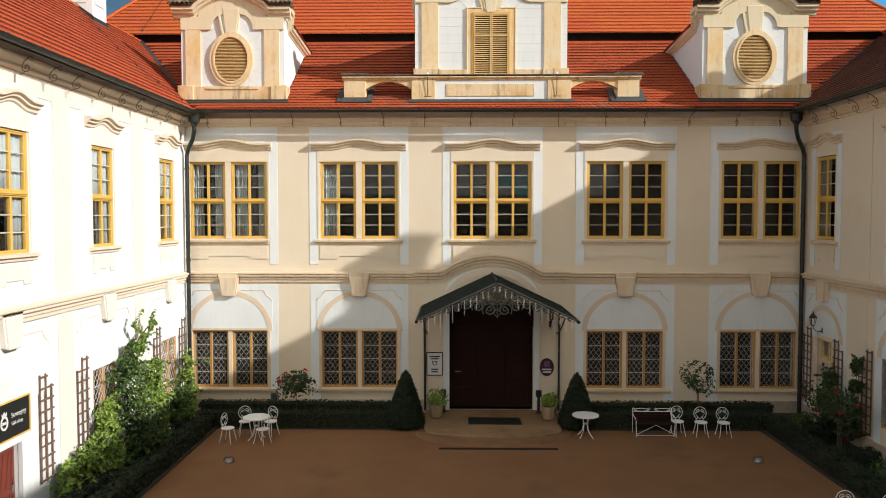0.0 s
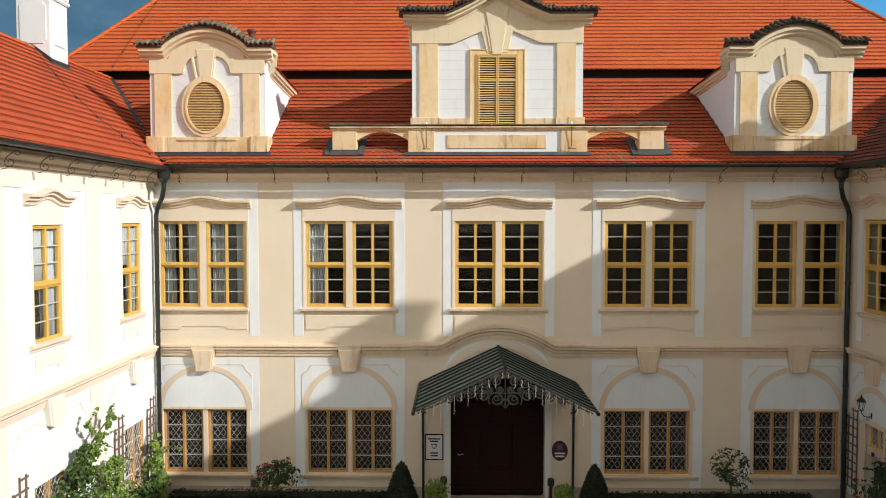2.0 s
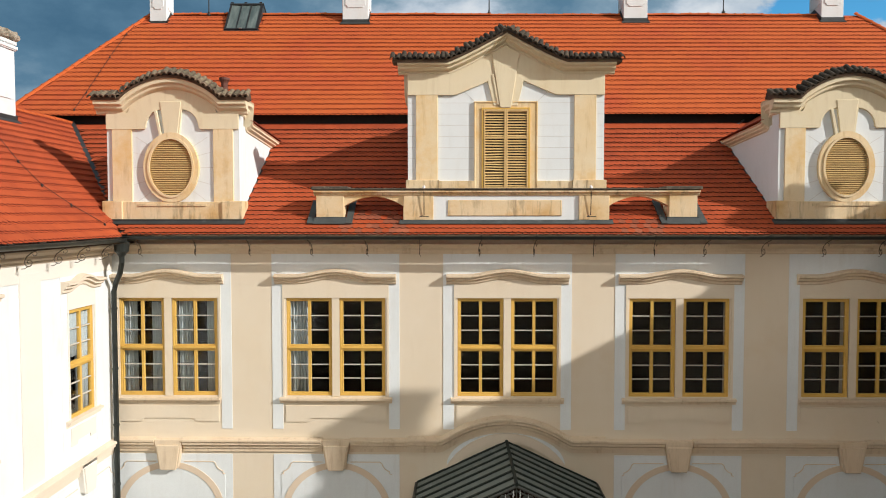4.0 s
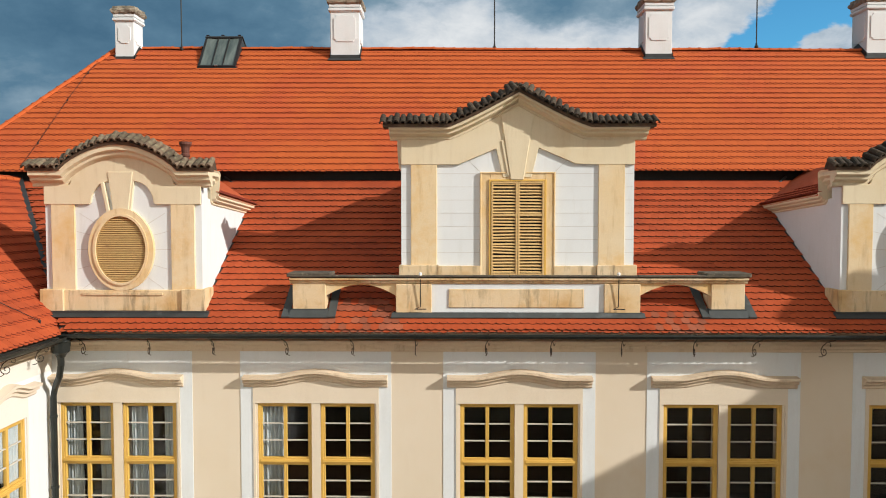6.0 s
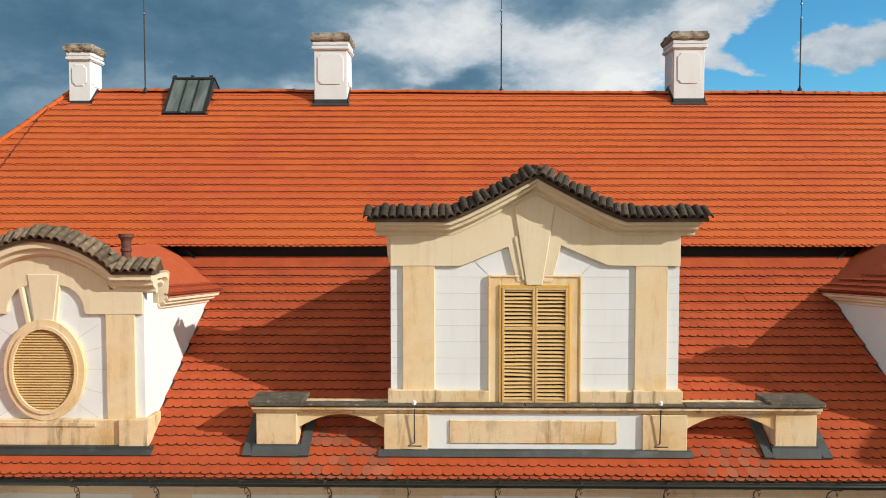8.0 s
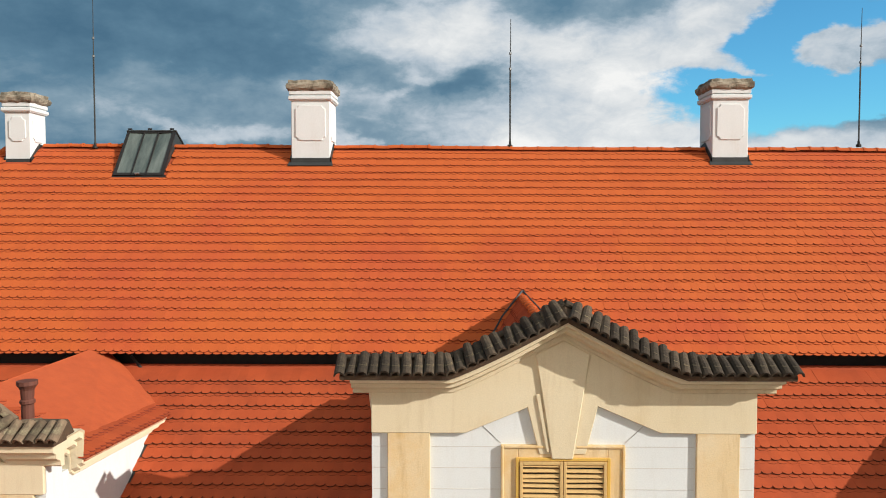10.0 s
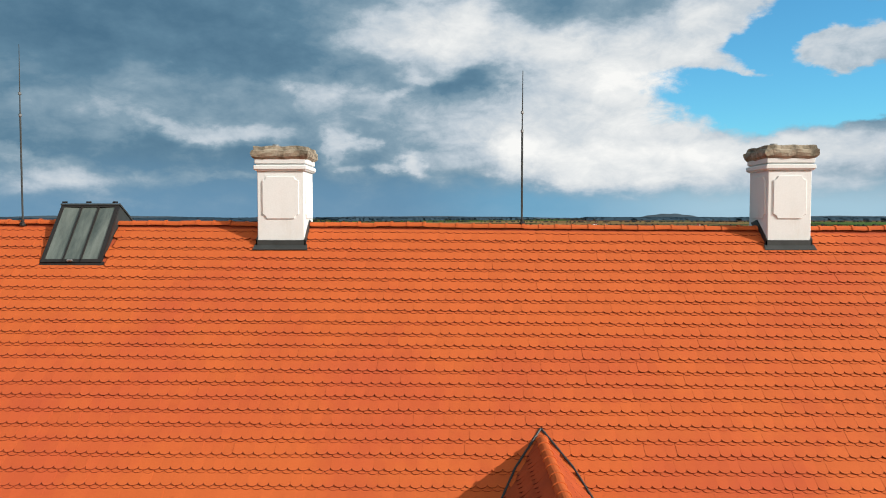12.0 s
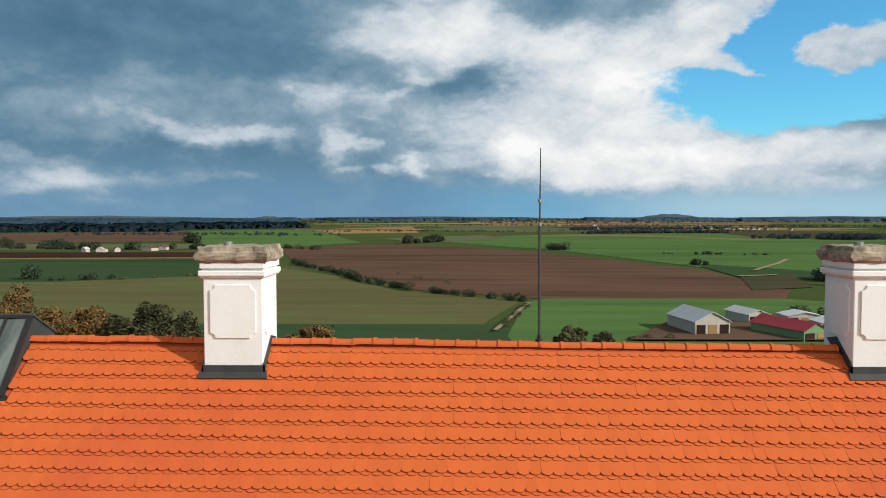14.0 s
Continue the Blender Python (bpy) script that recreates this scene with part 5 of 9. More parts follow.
def oval_dormer(c, mirror):
    """Side dormer: arched gable, oval louvre, panelled front, white cheeks, old barrel tiles on the cornice."""
    t = thing("dormer", Matrix.Translation((c, 0, 11.40)), "cream and white stucco dormer with an oval louvred window", "dormer", "oval dormers")
    Z = lambda z: z - 11.40
    hw = 1.87
    # front block and cheeks
    gable = [(-hw, Z(11.3)), (hw, Z(11.3)), (hw, Z(14.35))] + [(1.25, Z(14.40))] + [(1.25 * math.cos(w), Z(14.40) + 0.72 * math.sin(w)) for w in [math.pi * k / 14 for k in range(1, 14)]] + [(-1.25, Z(14.40)), (-hw, Z(14.35))]
    bm = bmesh.new()
    prism(bm, gable, 0.0, 0.45)
    part("front_wall", bm, WHITE, t)
    for s in (-1, 1):
        bm = bmesh.new()
        poly = [(0.45, 0.0), (0.45, Z(14.10)), (4.30, Z(13.86)), (4.2, Z(low_z(4.2)) - 0.3), (0.45, Z(low_z(0.45)) - 0.3)]
        a = [bm.verts.new((s * (hw - 0.01), p, q)) for p, q in poly]
        b = [bm.verts.new((s * (hw - 0.25), p, q)) for p, q in poly]
        bm.faces.new(a), bm.faces.new(b[::-1])
        for i in range(5):
            bm.faces.new((a[i], b[i], b[(i + 1) % 5], a[(i + 1) % 5]))
        part("cheek", bm, WHITE, t, "white plastered dormer cheek")
    # plinth, pilasters, frame over the panel, oval surround, keystone
    bm = bmesh.new()
    box(bm, -hw - 0.08, hw + 0.08, -0.10, 0.45, Z(11.42), Z(11.92))
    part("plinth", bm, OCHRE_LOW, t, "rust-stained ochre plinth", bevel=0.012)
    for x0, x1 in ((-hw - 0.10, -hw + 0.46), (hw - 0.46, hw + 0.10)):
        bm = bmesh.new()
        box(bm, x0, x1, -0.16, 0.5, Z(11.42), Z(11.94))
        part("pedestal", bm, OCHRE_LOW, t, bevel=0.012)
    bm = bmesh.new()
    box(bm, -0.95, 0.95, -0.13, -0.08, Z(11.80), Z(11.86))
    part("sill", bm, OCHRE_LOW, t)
    for s in (-1, 1):
        bm = bmesh.new()
        a, b = sorted((s * (hw - 0.16), s * (hw - 0.72)))
        box(bm, a, b, -0.055, 0.02, Z(11.90), Z(13.96))
        part("pilaster", bm, OCHRE, t, "ochre-stained pilaster", bevel=0.008)
    top = [(hw, Z(13.95)), (hw, Z(14.38)), (1.25, Z(14.42))] + [(1.22 * math.cos(w), Z(14.40) + 0.70 * math.sin(w)) for w in [math.pi * k / 16 for k in range(1, 16)]] + [(-1.25, Z(14.42)), (-hw, Z(14.38)), (-hw, Z(13.95))]
    low = [(-1.15, Z(13.95)), (-0.79, Z(13.95))] + arc(-0.27, Z(13.98), 0.48, 0.52, 178, 92, 8) + [(-0.20, Z(13.75))]
    low = low + [(-x, z) for x, z in low[::-1]]
    bm = bmesh.new()
    prism(bm, top + low, -0.065, 0.02)
    part("frieze", bm, DCREAM, t, "cream frieze with a stepped inner outline", bevel=0.008)
    bm = bmesh.new()
    ring(bm, arc(-0.03, Z(12.88), 0.78, 0.98, 0, 360, 40)[:-1], arc(-0.03, Z(12.88), 0.61, 0.80, 0, 360, 40)[:-1], -0.11, 0.02)
    ring(bm, arc(-0.03, Z(12.88), 0.66, 0.85, 0, 360, 40)[:-1], arc(-0.03, Z(12.88), 0.60, 0.79, 0, 360, 40)[:-1], -0.14, 0.02)
    part("oval_surround", bm, OCHRE, t, "moulded oval surround")
    bm = bmesh.new()
    prism(bm, [(-0.20, Z(13.72)), (0.14, Z(13.72)), (0.27, Z(14.72)), (-0.33, Z(14.72))], -0.085, 0.0)
    prism(bm, [(-0.36, Z(13.76)), (-0.28, Z(13.74)), (-0.42, Z(14.48)), (-0.50, Z(14.46))], -0.100, 0.0)
    part("keystone", bm, DCREAM, t, bevel=0.01)
    # louvre: backing plate coloured for the dimness between slats, frame, slats
    louvre = part("louvre", prism_of(arc(-0.03, Z(12.88), 0.60, 0.79, 0, 360, 32)[:-1], -0.02, 0.0), LOUVRE_BACK, t, "brown plate for the dimness behind the slats")
    for k in range(31):
        z = -0.77 + 1.54 * k / 30
        w = 0.60 * math.sqrt(max(0.02, 1 - (z / 0.80) ** 2))
        bm = bmesh.new()
        yz = [(-0.105, -0.018), (-0.098, -0.026), (-0.055, 0.010), (-0.062, 0.018)]
        a = [bm.verts.new((-w - 0.03, p, Z(12.88) + z + q)) for p, q in yz]
        b = [bm.verts.new((w - 0.03, p, Z(12.88) + z + q)) for p, q in yz]
        bm.faces.new(a), bm.faces.new(b[::-1])
        for i in range(4):
            bm.faces.new((a[i], b[i], b[(i + 1) % 4], a[(i + 1) % 4]))
        part("slat", bm, SHUTTER, louvre)
    # fine joints radiating round the oval, cut as narrow grooves
    bm = bmesh.new()
    for ang in (20, 0, -22, -42, 160, 180, 202, 222, 142, 38):
        r0, r1 = 0.92, 1.16 if abs(math.sin(radians(ang))) < 0.5 else 1.3
        for x0, x1 in ((r0, r1),):
            ca, sa = math.cos(radians(ang)), math.sin(radians(ang))
            p, q = (-0.03 + x0 * 0.86 * ca, Z(12.88) + x0 * 1.08 * sa), (max(-1.13, min(1.13, -0.03 + x1 * ca)), Z(12.88) + x1 * 1.08 * sa)
            nx, nz = -(q[1] - p[1]), q[0] - p[0]
            l = math.hypot(nx, nz) / 0.006
            prism(bm, [(p[0] + nx / l, p[1] + nz / l), (q[0] + nx / l, q[1] + nz / l), (q[0] - nx / l, q[1] - nz / l), (p[0] - nx / l, p[1] - nz / l)], -0.003, 0.01)
    tagged(part("joint", bm, JOINT, t), "fine pale joints", "", "", "stuff")
    # cornice: level ends, arched middle; returns along the cheeks
    crest = [(-hw - 0.26, Z(14.36)), (-1.36, Z(14.36))] + [(-1.36 + 2.72 * k / 18, Z(14.36) + 0.60 * math.sin(math.pi * k / 18) ** 0.82) for k in range(1, 18)] + [(1.36, Z(14.36)), (hw + 0.26, Z(14.36))]
    bm = bmesh.new()
    mould(bm, crest, DCORN)
    part("cornice", bm, DCREAM, t, "moulded arched cornice")
    for s in (-1, 1):
        bm = bmesh.new()
        path = [(0.0, 14.36), (0.50, 14.36), (0.60, 14.30), (0.66, 14.02), (0.76, 13.95), (4.15, 13.72)]
        rows = [[bm.verts.new((s * (hw + o * (1 if i < 3 else 0.8) - 0.02), p, Z(z + u * (1 if i < 3 else 0.62)))) for o, u in [(-0.1, 0.0), *DCORN, (-0.1, 0.40)]] for i, (p, z) in enumerate(path)]
        for a, b in zip(rows, rows[1:]):
            for i in range(len(a) - 1):
                bm.faces.new((a[i], a[i + 1], b[i + 1], b[i]))
        bm.faces.new(rows[0]), bm.faces.new(rows[-1])
        part("side_cornice", bm, DCREAM, t, "cornice stepping down along the cheek")
    cap = [(-hw - 0.30, Z(14.80)), (-1.40, Z(14.80))] + [(-1.40 + 2.80 * k / 18, Z(14.80) + 0.61 * math.sin(math.pi * k / 18) ** 0.82) for k in range(1, 18)] + [(1.40, Z(14.80)), (hw + 0.30, Z(14.80))]
    # the right dormer's shade is put in by giving it darker cap tiles
    cap_tiles(t, cap, -0.36, 0.02, one=TILE_OLD_DARK if mirror else TILE_OLD_ONE)
    rz = Z(15.12)
    plain_roof_tiles(t, [[(s * (hw + 0.22), 0.72, Z(14.21)), (s * (hw + 0.22), 4.30, Z(13.97)), (s * 0.02, 5.7, rz), (s * 0.02, 0.3, rz)] for s in (-1, 1)])
    bm = bmesh.new()
    for s in (-1, 1):
        tube(bm, [(s * (hw + 0.32), 4.22, Z(14.00)), (s * 0.7, 5.6, rz - 0.22)], 0.034, 6)
        tube(bm, [(s * (hw + 0.0), 0.3, Z(low_z(0.3)) + 0.06), (s * (hw + 0.02), 4.3, Z(low_z(4.3)) + 0.06)], 0.034, 6)
    box(bm, -hw - 0.16, hw + 0.16, -0.20, 0.0, Z(11.30), Z(11.43))
    slab(bm, [(-hw - 0.20, -0.31, Z(low_z(-0.31)) + 0.145), (hw + 0.20, -0.31, Z(low_z(-0.31)) + 0.145), (hw + 0.20, -0.14, Z(11.42)), (-hw - 0.20, -0.14, Z(11.42))], 0.03)
    part("flashing", bm, DARK_LEAD, t, "dark metal flashing")
    return t


def prism_of(pts, y0, y1):
    bm = bmesh.new()
    prism(bm, pts, y0, y1)
    return bm


oval_dormer(-9.36, False)
oval_dormer(9.45, True)
t = thing("vent_pipe", Matrix.Translation((-8.05, 0.55, 14.76)), "rust-brown clay vent pipe on the dormer roof", "vent pipe")
bm = bmesh.new()
lathe(bm, [(0.09, 0.0), (0.09, 0.36), (0.11, 0.38), (0.11, 0.42), (0.09, 0.44), (0.10, 0.58), (0.12, 0.62), (0.15, 0.66), (0.15, 0.72), (0.06, 0.72)], 14)
part("pipe", bm, RUST, t)

# main dormer with balustrade wings
t = thing("dormer", Matrix.Translation((0.0, 0, 11.40)), "large cream and white stucco gable dormer with closed ochre shutters", "dormer")
Z = lambda z: z - 11.40
hw = 2.74
GABLE = [(-3.0, 15.45), (-1.58, 15.45)] + [(-1.58 + 1.58 * k / 8, 15.45 + 0.80 * (k / 8) ** 1.15) for k in range(1, 9)]
GABLE = GABLE + [(-x, z) for x, z in GABLE[::-1][1:]]
bm = bmesh.new()
prism(bm, [(-hw, Z(11.3)), (hw, Z(11.3)), (hw, Z(15.5)), (1.55, Z(15.55)), (0, Z(16.35)), (-1.55, Z(15.55)), (-hw, Z(15.5))], 0.0, 0.7)
part("front_wall", bm, WHITE, t)
for s in (-1, 1):
    bm = bmesh.new()
    poly = [(0.7, 0.0), (0.7, Z(15.45)), (1.2, Z(14.75)), (4.7, Z(14.50)), (4.7, Z(low_z(4.7)) - 0.3), (0.7, Z(low_z(0.7)) - 0.3)]
    a = [bm.verts.new((s * (hw - 0.01), p, q)) for p, q in poly]
    b = [bm.verts.new((s * (hw - 0.25), p, q)) for p, q in poly]
    bm.faces.new(a), bm.faces.new(b[::-1])
    for i in range(6):
        bm.faces.new((a[i], b[i], b[(i + 1) % 6], a[(i + 1) % 6]))
    part("cheek", bm, WHITE, t, "white plastered dormer cheek")
for s in (-1, 1):
    bm = bmesh.new()
    a, b = sorted((s * (hw - 0.23), s * 1.90))
    box(bm, a, b, -0.055, 0.02, Z(12.5), Z(14.89))
    part("pilaster", bm, OCHRE, t, "ochre-stained pilaster", bevel=0.008)
for s in (-1, 1):
    bm = bmesh.new()
    a, b = sorted((s * hw + s * 0.05, s * 1.86))
    box(bm, a, b, -0.14, 0.1, Z(12.22), Z(12.52))
    a, b = sorted((s * 1.86, s * 0.86))
    box(bm, a, b, -0.08, 0.02, Z(12.22), Z(12.50))
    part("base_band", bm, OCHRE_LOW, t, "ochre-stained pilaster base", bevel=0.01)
top = [(hw, Z(14.88)), (hw, Z(15.55)), (1.55, Z(15.58)), (0, Z(16.36)), (-1.55, Z(15.58)), (-hw, Z(15.55)), (-hw, Z(14.88))]
low = [(-1.93, Z(14.88)), (-1.40, Z(14.88)), (-0.51, Z(15.25)), (-0.34, Z(14.58)), (0.32, Z(14.58)), (0.49, Z(15.27)), (1.38, Z(14.89)), (1.93, Z(14.88))]
bm = bmesh.new()
prism(bm, top + low, -0.065, 0.02)
part("frieze", bm, DCREAM, t, "cream frieze with a stepped inner outline", bevel=0.008)
bm = bmesh.new()
prism(bm, [(-0.165, Z(14.52)), (0.135, Z(14.52)), (0.37, Z(16.02)), (0.0, Z(16.22)), (-0.40, Z(16.02))], -0.105, 0.0)
prism(bm, [(-0.245, Z(14.62)), (-0.185, Z(14.60)), (-0.335, Z(15.46)), (-0.40, Z(15.44))], -0.090, 0.0)
part("keystone", bm, DCREAM, t, "large tapered keystone", bevel=0.012)
bm = bmesh.new()
for s in (-1, 1):
    a, b = sorted((s * 0.64, s * 0.88))
    box(bm, a, b, -0.050, 0.02, Z(12.22), Z(14.70))
    a, b = sorted((s * 0.845, s * 0.885))
    box(bm, a, b, -0.072, 0.02, Z(12.22), Z(14.705))
    a, b = sorted((s * 0.10, s * 0.64))
    box(bm, a, b, -0.050, 0.02, Z(14.49), Z(14.70))
    a, b = sorted((s * 0.19, s * 0.845))
    box(bm, a, b, -0.072, 0.02, Z(14.665), Z(14.705))
part("window_surround", bm, OCHRE, t, "ochre window surround", bevel=0.008)
bm = bmesh.new()
for a, b, c_, d in ((-0.675, -0.625, 12.24, 14.53), (0.625, 0.675, 12.24, 14.53), (-0.625, 0.625, 14.485, 14.53)):
    box(bm, a, b, -0.085, 0.0, Z(c_), Z(d))
part("shutter_frame", bm, YELLOW, t, "yellow-painted wooden frame round the shutters", bevel=0.006)
# hairline courses in the white fields
bm = bmesh.new()
for k in range(1, 8):
    z = Z(12.5 + 0.31 * k)
    for a, b in ((-hw + 0.02, -hw + 0.2), (-1.88, -0.90), (0.90, 1.88), (hw - 0.2, hw - 0.02)):
        box(bm, a, b, -0.003, 0.01, z - 0.005, z + 0.005)
for sd in (-1, 1):
    prism(bm, sorted([(sd * 0.895, Z(14.72)), (sd * 1.245, Z(15.06)), (sd * 1.235, Z(15.07)), (sd * 0.885, Z(14.73))], reverse=sd < 0), -0.004, 0.01)
tagged(part("joint", bm, JOINT, t), "fine pale joints", "", "", "stuff")
# shutters
for s in (-1, 1):
    sh = thing("shutter", None, "closed louvred ochre shutter")
    sh.parent = t
    x0, x1 = sorted((s * 0.004, s * 0.62))
    bm = bmesh.new()
    for a, b, c_, d in ((x0, x0 + 0.045, 12.27, 14.48), (x1 - 0.045, x1, 12.27, 14.48), (x0 + 0.045, x1 - 0.045, 12.27, 12.32), (x0 + 0.045, x1 - 0.045, 14.43, 14.48), (x0 + 0.045, x1 - 0.045, 13.665, 13.725)):
        box(bm, a, b, -0.10, -0.03, Z(c_), Z(d))
    part("frame", bm, SHUTTER, sh, bevel=0.006)
    bm = bmesh.new()
    yz = [(-0.092, -0.020), (-0.086, -0.029), (-0.044, 0.010), (-0.050, 0.019)]
    a = [bm.verts.new((x0 + 0.045, p, q)) for p, q in yz]
    b = [bm.verts.new((x1 - 0.045, p, q)) for p, q in yz]
    bm.faces.new(a), bm.faces.new(b[::-1])
    for i in range(4):
        bm.faces.new((a[i], b[i], b[(i + 1) % 4], a[(i + 1) % 4]))
    me = mesh_of("slat", bm, SHUTTER)
    rng = random.Random(5 + s)
    for k in range(29):
        z = 12.365 + 0.0735 * k
        if 13.645 < z < 13.75:
            continue
        loose = s < 0 and 12.8 < z < 13.3
        piece("slat", me, sh, m=Matrix.Translation((0, 0, Z(z))) @ Matrix.Rotation(radians(rng.uniform(-1.5, 1.5) * (1.6 if loose else 0.6)), 4, "Y"))
# a black plate on the wall stands for the dark behind the shutters
bm = bmesh.new()
box(bm, -0.63, 0.63, -0.012, 0.0, Z(12.25), Z(14.50))
part("opening", bm, IRON, t, "black plate for the dark behind the shutters")
bm = bmesh.new()
mould(bm, [(x, Z(z)) for x, z in GABLE], [(o * 1.42, u * 0.82) for o, u in DCORN])
part("cornice", bm, DCREAM, t, "moulded gable cornice")
for s in (-1, 1):
    bm = bmesh.new()
    path = [(0.0, 15.45), (0.72, 15.45), (0.80, 15.35), (0.95, 14.9), (1.15, 14.62), (3.9, 14.50)]
    rows = [[bm.verts.new((s * (hw + 0.22 + o * (1 if i < 2 else 0.6) - 0.24), p, Z(z + u))) for o, u in [(-0.1, 0.0), *DCORN, (-0.1, 0.40)]] for i, (p, z) in enumerate(path)]
    for a, b in zip(rows, rows[1:]):
        for i in range(len(a) - 1):
            bm.faces.new((a[i], a[i + 1], b[i + 1], b[i]))
    bm.faces.new(rows[0]), bm.faces.new(rows[-1])
    part("side_cornice", bm, DCREAM, t, "cornice stepping down along the cheek")
cap_tiles(t, [(x * 1.045, Z(z + 0.335)) for x, z in GABLE], -0.47, -0.07, 0.078, one=TILE_OLD_DARK)
# bell-shaped tiled roof running back into the main slope
PROF = [(0.0, 16.16), (0.45, 15.60), (0.92, 15.10), (1.9, 14.72), (2.72, 14.74)]
for s in (-1, 1):
    for (xa, za), (xb, zb) in zip(PROF, PROF[1:]):
        ya = 5.3 + max(0.0, (za - 15.0) / 0.93) + 0.25
        yb_ = 5.3 + max(0.0, (zb - 15.0) / 0.93) + 0.25
        plain_roof_tiles(t, [[(s * xb, 0.6, Z(zb)), (s * xb, yb_, Z(zb)), (s * xa, ya, Z(za)), (s * xa, 0.6, Z(za))]])
ridge_tiles(t, (0, 0.5, Z(16.14)), (0, 6.25, Z(16.14)), 0.0, 6, 0.10)
bm = bmesh.new()
for s in (-1, 1):
    tube(bm, [(0, 6.42, Z(up_z(6.42)) + 0.06), (s * 0.50, 5.85, Z(up_z(5.85)) + 0.06), (s * 0.90, 5.22, Z(up_z(5.22)) + 0.05)], 0.022, 6)
    tube(bm, [(s * 0.92, 5.2, Z(15.06)), (s * 1.9, 5.05, Z(14.70)), (s * 2.7, 4.9, Z(14.6))], 0.032, 6)
    tube(bm, [(s * hw, 0.6, Z(low_z(0.6)) + 0.06), (s * (hw + 0.02), 5.0, Z(low_z(5.0)) + 0.06)], 0.034, 6)
part("flashing", bm, DARK_LEAD, t, "dark metal flashing")

# the balustrade in front of the main dormer: plinth, panel, flat arches and end blocks
t = thing("balustrade", Matrix.Translation((0.0, 0, 11.40)), "weathered ochre stucco attic balustrade with flat arches", "balustrade")
bm = bmesh.new()
box(bm, -2.84, 2.84, -0.16, 0.0, Z(11.38), Z(12.10))
part("plinth", bm, WHITE, t, bevel=0.01)
bm = bmesh.new()
for s in (-1, 1):
    a, b = sorted((s * 2.86, s * 2.02))
    box(bm, a, b, -0.22, -0.02, Z(11.40), Z(12.08))
box(bm, -1.62, 1.55, -0.19, -0.10, Z(11.52), Z(11.96))
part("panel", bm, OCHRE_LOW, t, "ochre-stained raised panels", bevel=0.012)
for s in (-1, 1):
    bm = bmesh.new()
    a, b = s * 4.53, s * 2.84
    span = b - a
    under = [(a + span * k / 12, Z(11.78) + 0.28 * math.sin(math.pi * k / 12) ** 0.9) for k in range(13)]
    prism(bm, [(a, Z(12.12))] + under + [(b, Z(12.12))], -0.14, 0.16)
    part("arch", bm, OCHRE, t, "flat plaster arch", bevel=0.006)
    bm = bmesh.new()
    a, b = sorted((s * 4.52, s * 5.30))
    box(bm, a, b, -0.18, 0.42, Z(11.48), Z(12.14))
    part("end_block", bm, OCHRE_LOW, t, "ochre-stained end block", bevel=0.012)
    bm = bmesh.new()
    a, b = sorted((s * 4.40, s * 5.42))
    box(bm, a, b, -0.28, 0.50, Z(12.24), Z(12.34))
    part("block_cap", bm, COPING, t, "lichen-covered stone cap", bevel=0.02)
    bm = bmesh.new()
    a, b = sorted((s * 4.48, s * 5.34))
    box(bm, a, b, -0.20, 0.44, Z(11.25), Z(11.49))
    slab(bm, [(a - 0.03, -0.33, Z(low_z(-0.33)) + 0.16), (b + 0.03, -0.33, Z(low_z(-0.33)) + 0.16), (b + 0.02, -0.17, Z(11.49)), (a - 0.02, -0.17, Z(11.49))], 0.03)
    for e in (a - 0.11, b + 0.11):
        slab(bm, [(e - 0.09, -0.34, Z(low_z(-0.34)) + 0.19), (e + 0.09, -0.34, Z(low_z(-0.34)) + 0.19), (e + 0.09, 0.7, Z(low_z(0.7)) + 0.19), (e - 0.09, 0.7, Z(low_z(0.7)) + 0.19)], 0.05)
    part("flashing", bm, LEAD, t, "dark metal skirt flashing")
bm = bmesh.new()
mould(bm, [(-5.36, Z(12.08)), (5.36, Z(12.08))], [(0.16, 0.0), (0.20, 0.03), (0.20, 0.07), (0.27, 0.10), (0.27, 0.14), (-0.30, 0.17)])
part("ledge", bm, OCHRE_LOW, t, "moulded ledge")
for x0, x1 in ((-5.3, -2.9), (-2.9, -0.2), (-0.2, 2.8), (2.8, 5.3)):
    bm = bmesh.new()
    box(bm, x0 + 0.01, x1 - 0.01, -0.30, -0.02, Z(12.245), Z(12.285))
    part("coping", bm, COPING, t, "dark lichened coping slab", bevel=0.008)
bm = bmesh.new()
box(bm, -2.92, 2.92, -0.24, 0.0, Z(11.24), Z(11.41))
slab(bm, [(-2.97, -0.32, Z(low_z(-0.32)) + 0.155), (2.97, -0.32, Z(low_z(-0.32)) + 0.155), (2.95, -0.23, Z(11.41)), (-2.95, -0.23, Z(11.41))], 0.03)
part("base_flashing", bm, LEAD, t, "dark metal skirt flashing")
for x in (-2.28, 2.34):
    bm = bmesh.new()
    tube(bm, [(x, -0.30, Z(12.2)), (x, -0.25, Z(11.55)), (x - 0.12, -0.30, Z(11.5)), (x + 0.14, -0.30, Z(11.5))], 0.012, 5)
    part("hook", bm, IRON, t)
    bm = bmesh.new()
    lathe(bm, [(0.02, 0), (0.04, 0.02), (0.04, 0.07), (0.02, 0.09)], 8, (x, -0.27, Z(12.27)))
    part("knob", bm, WHITE_IRON, t)

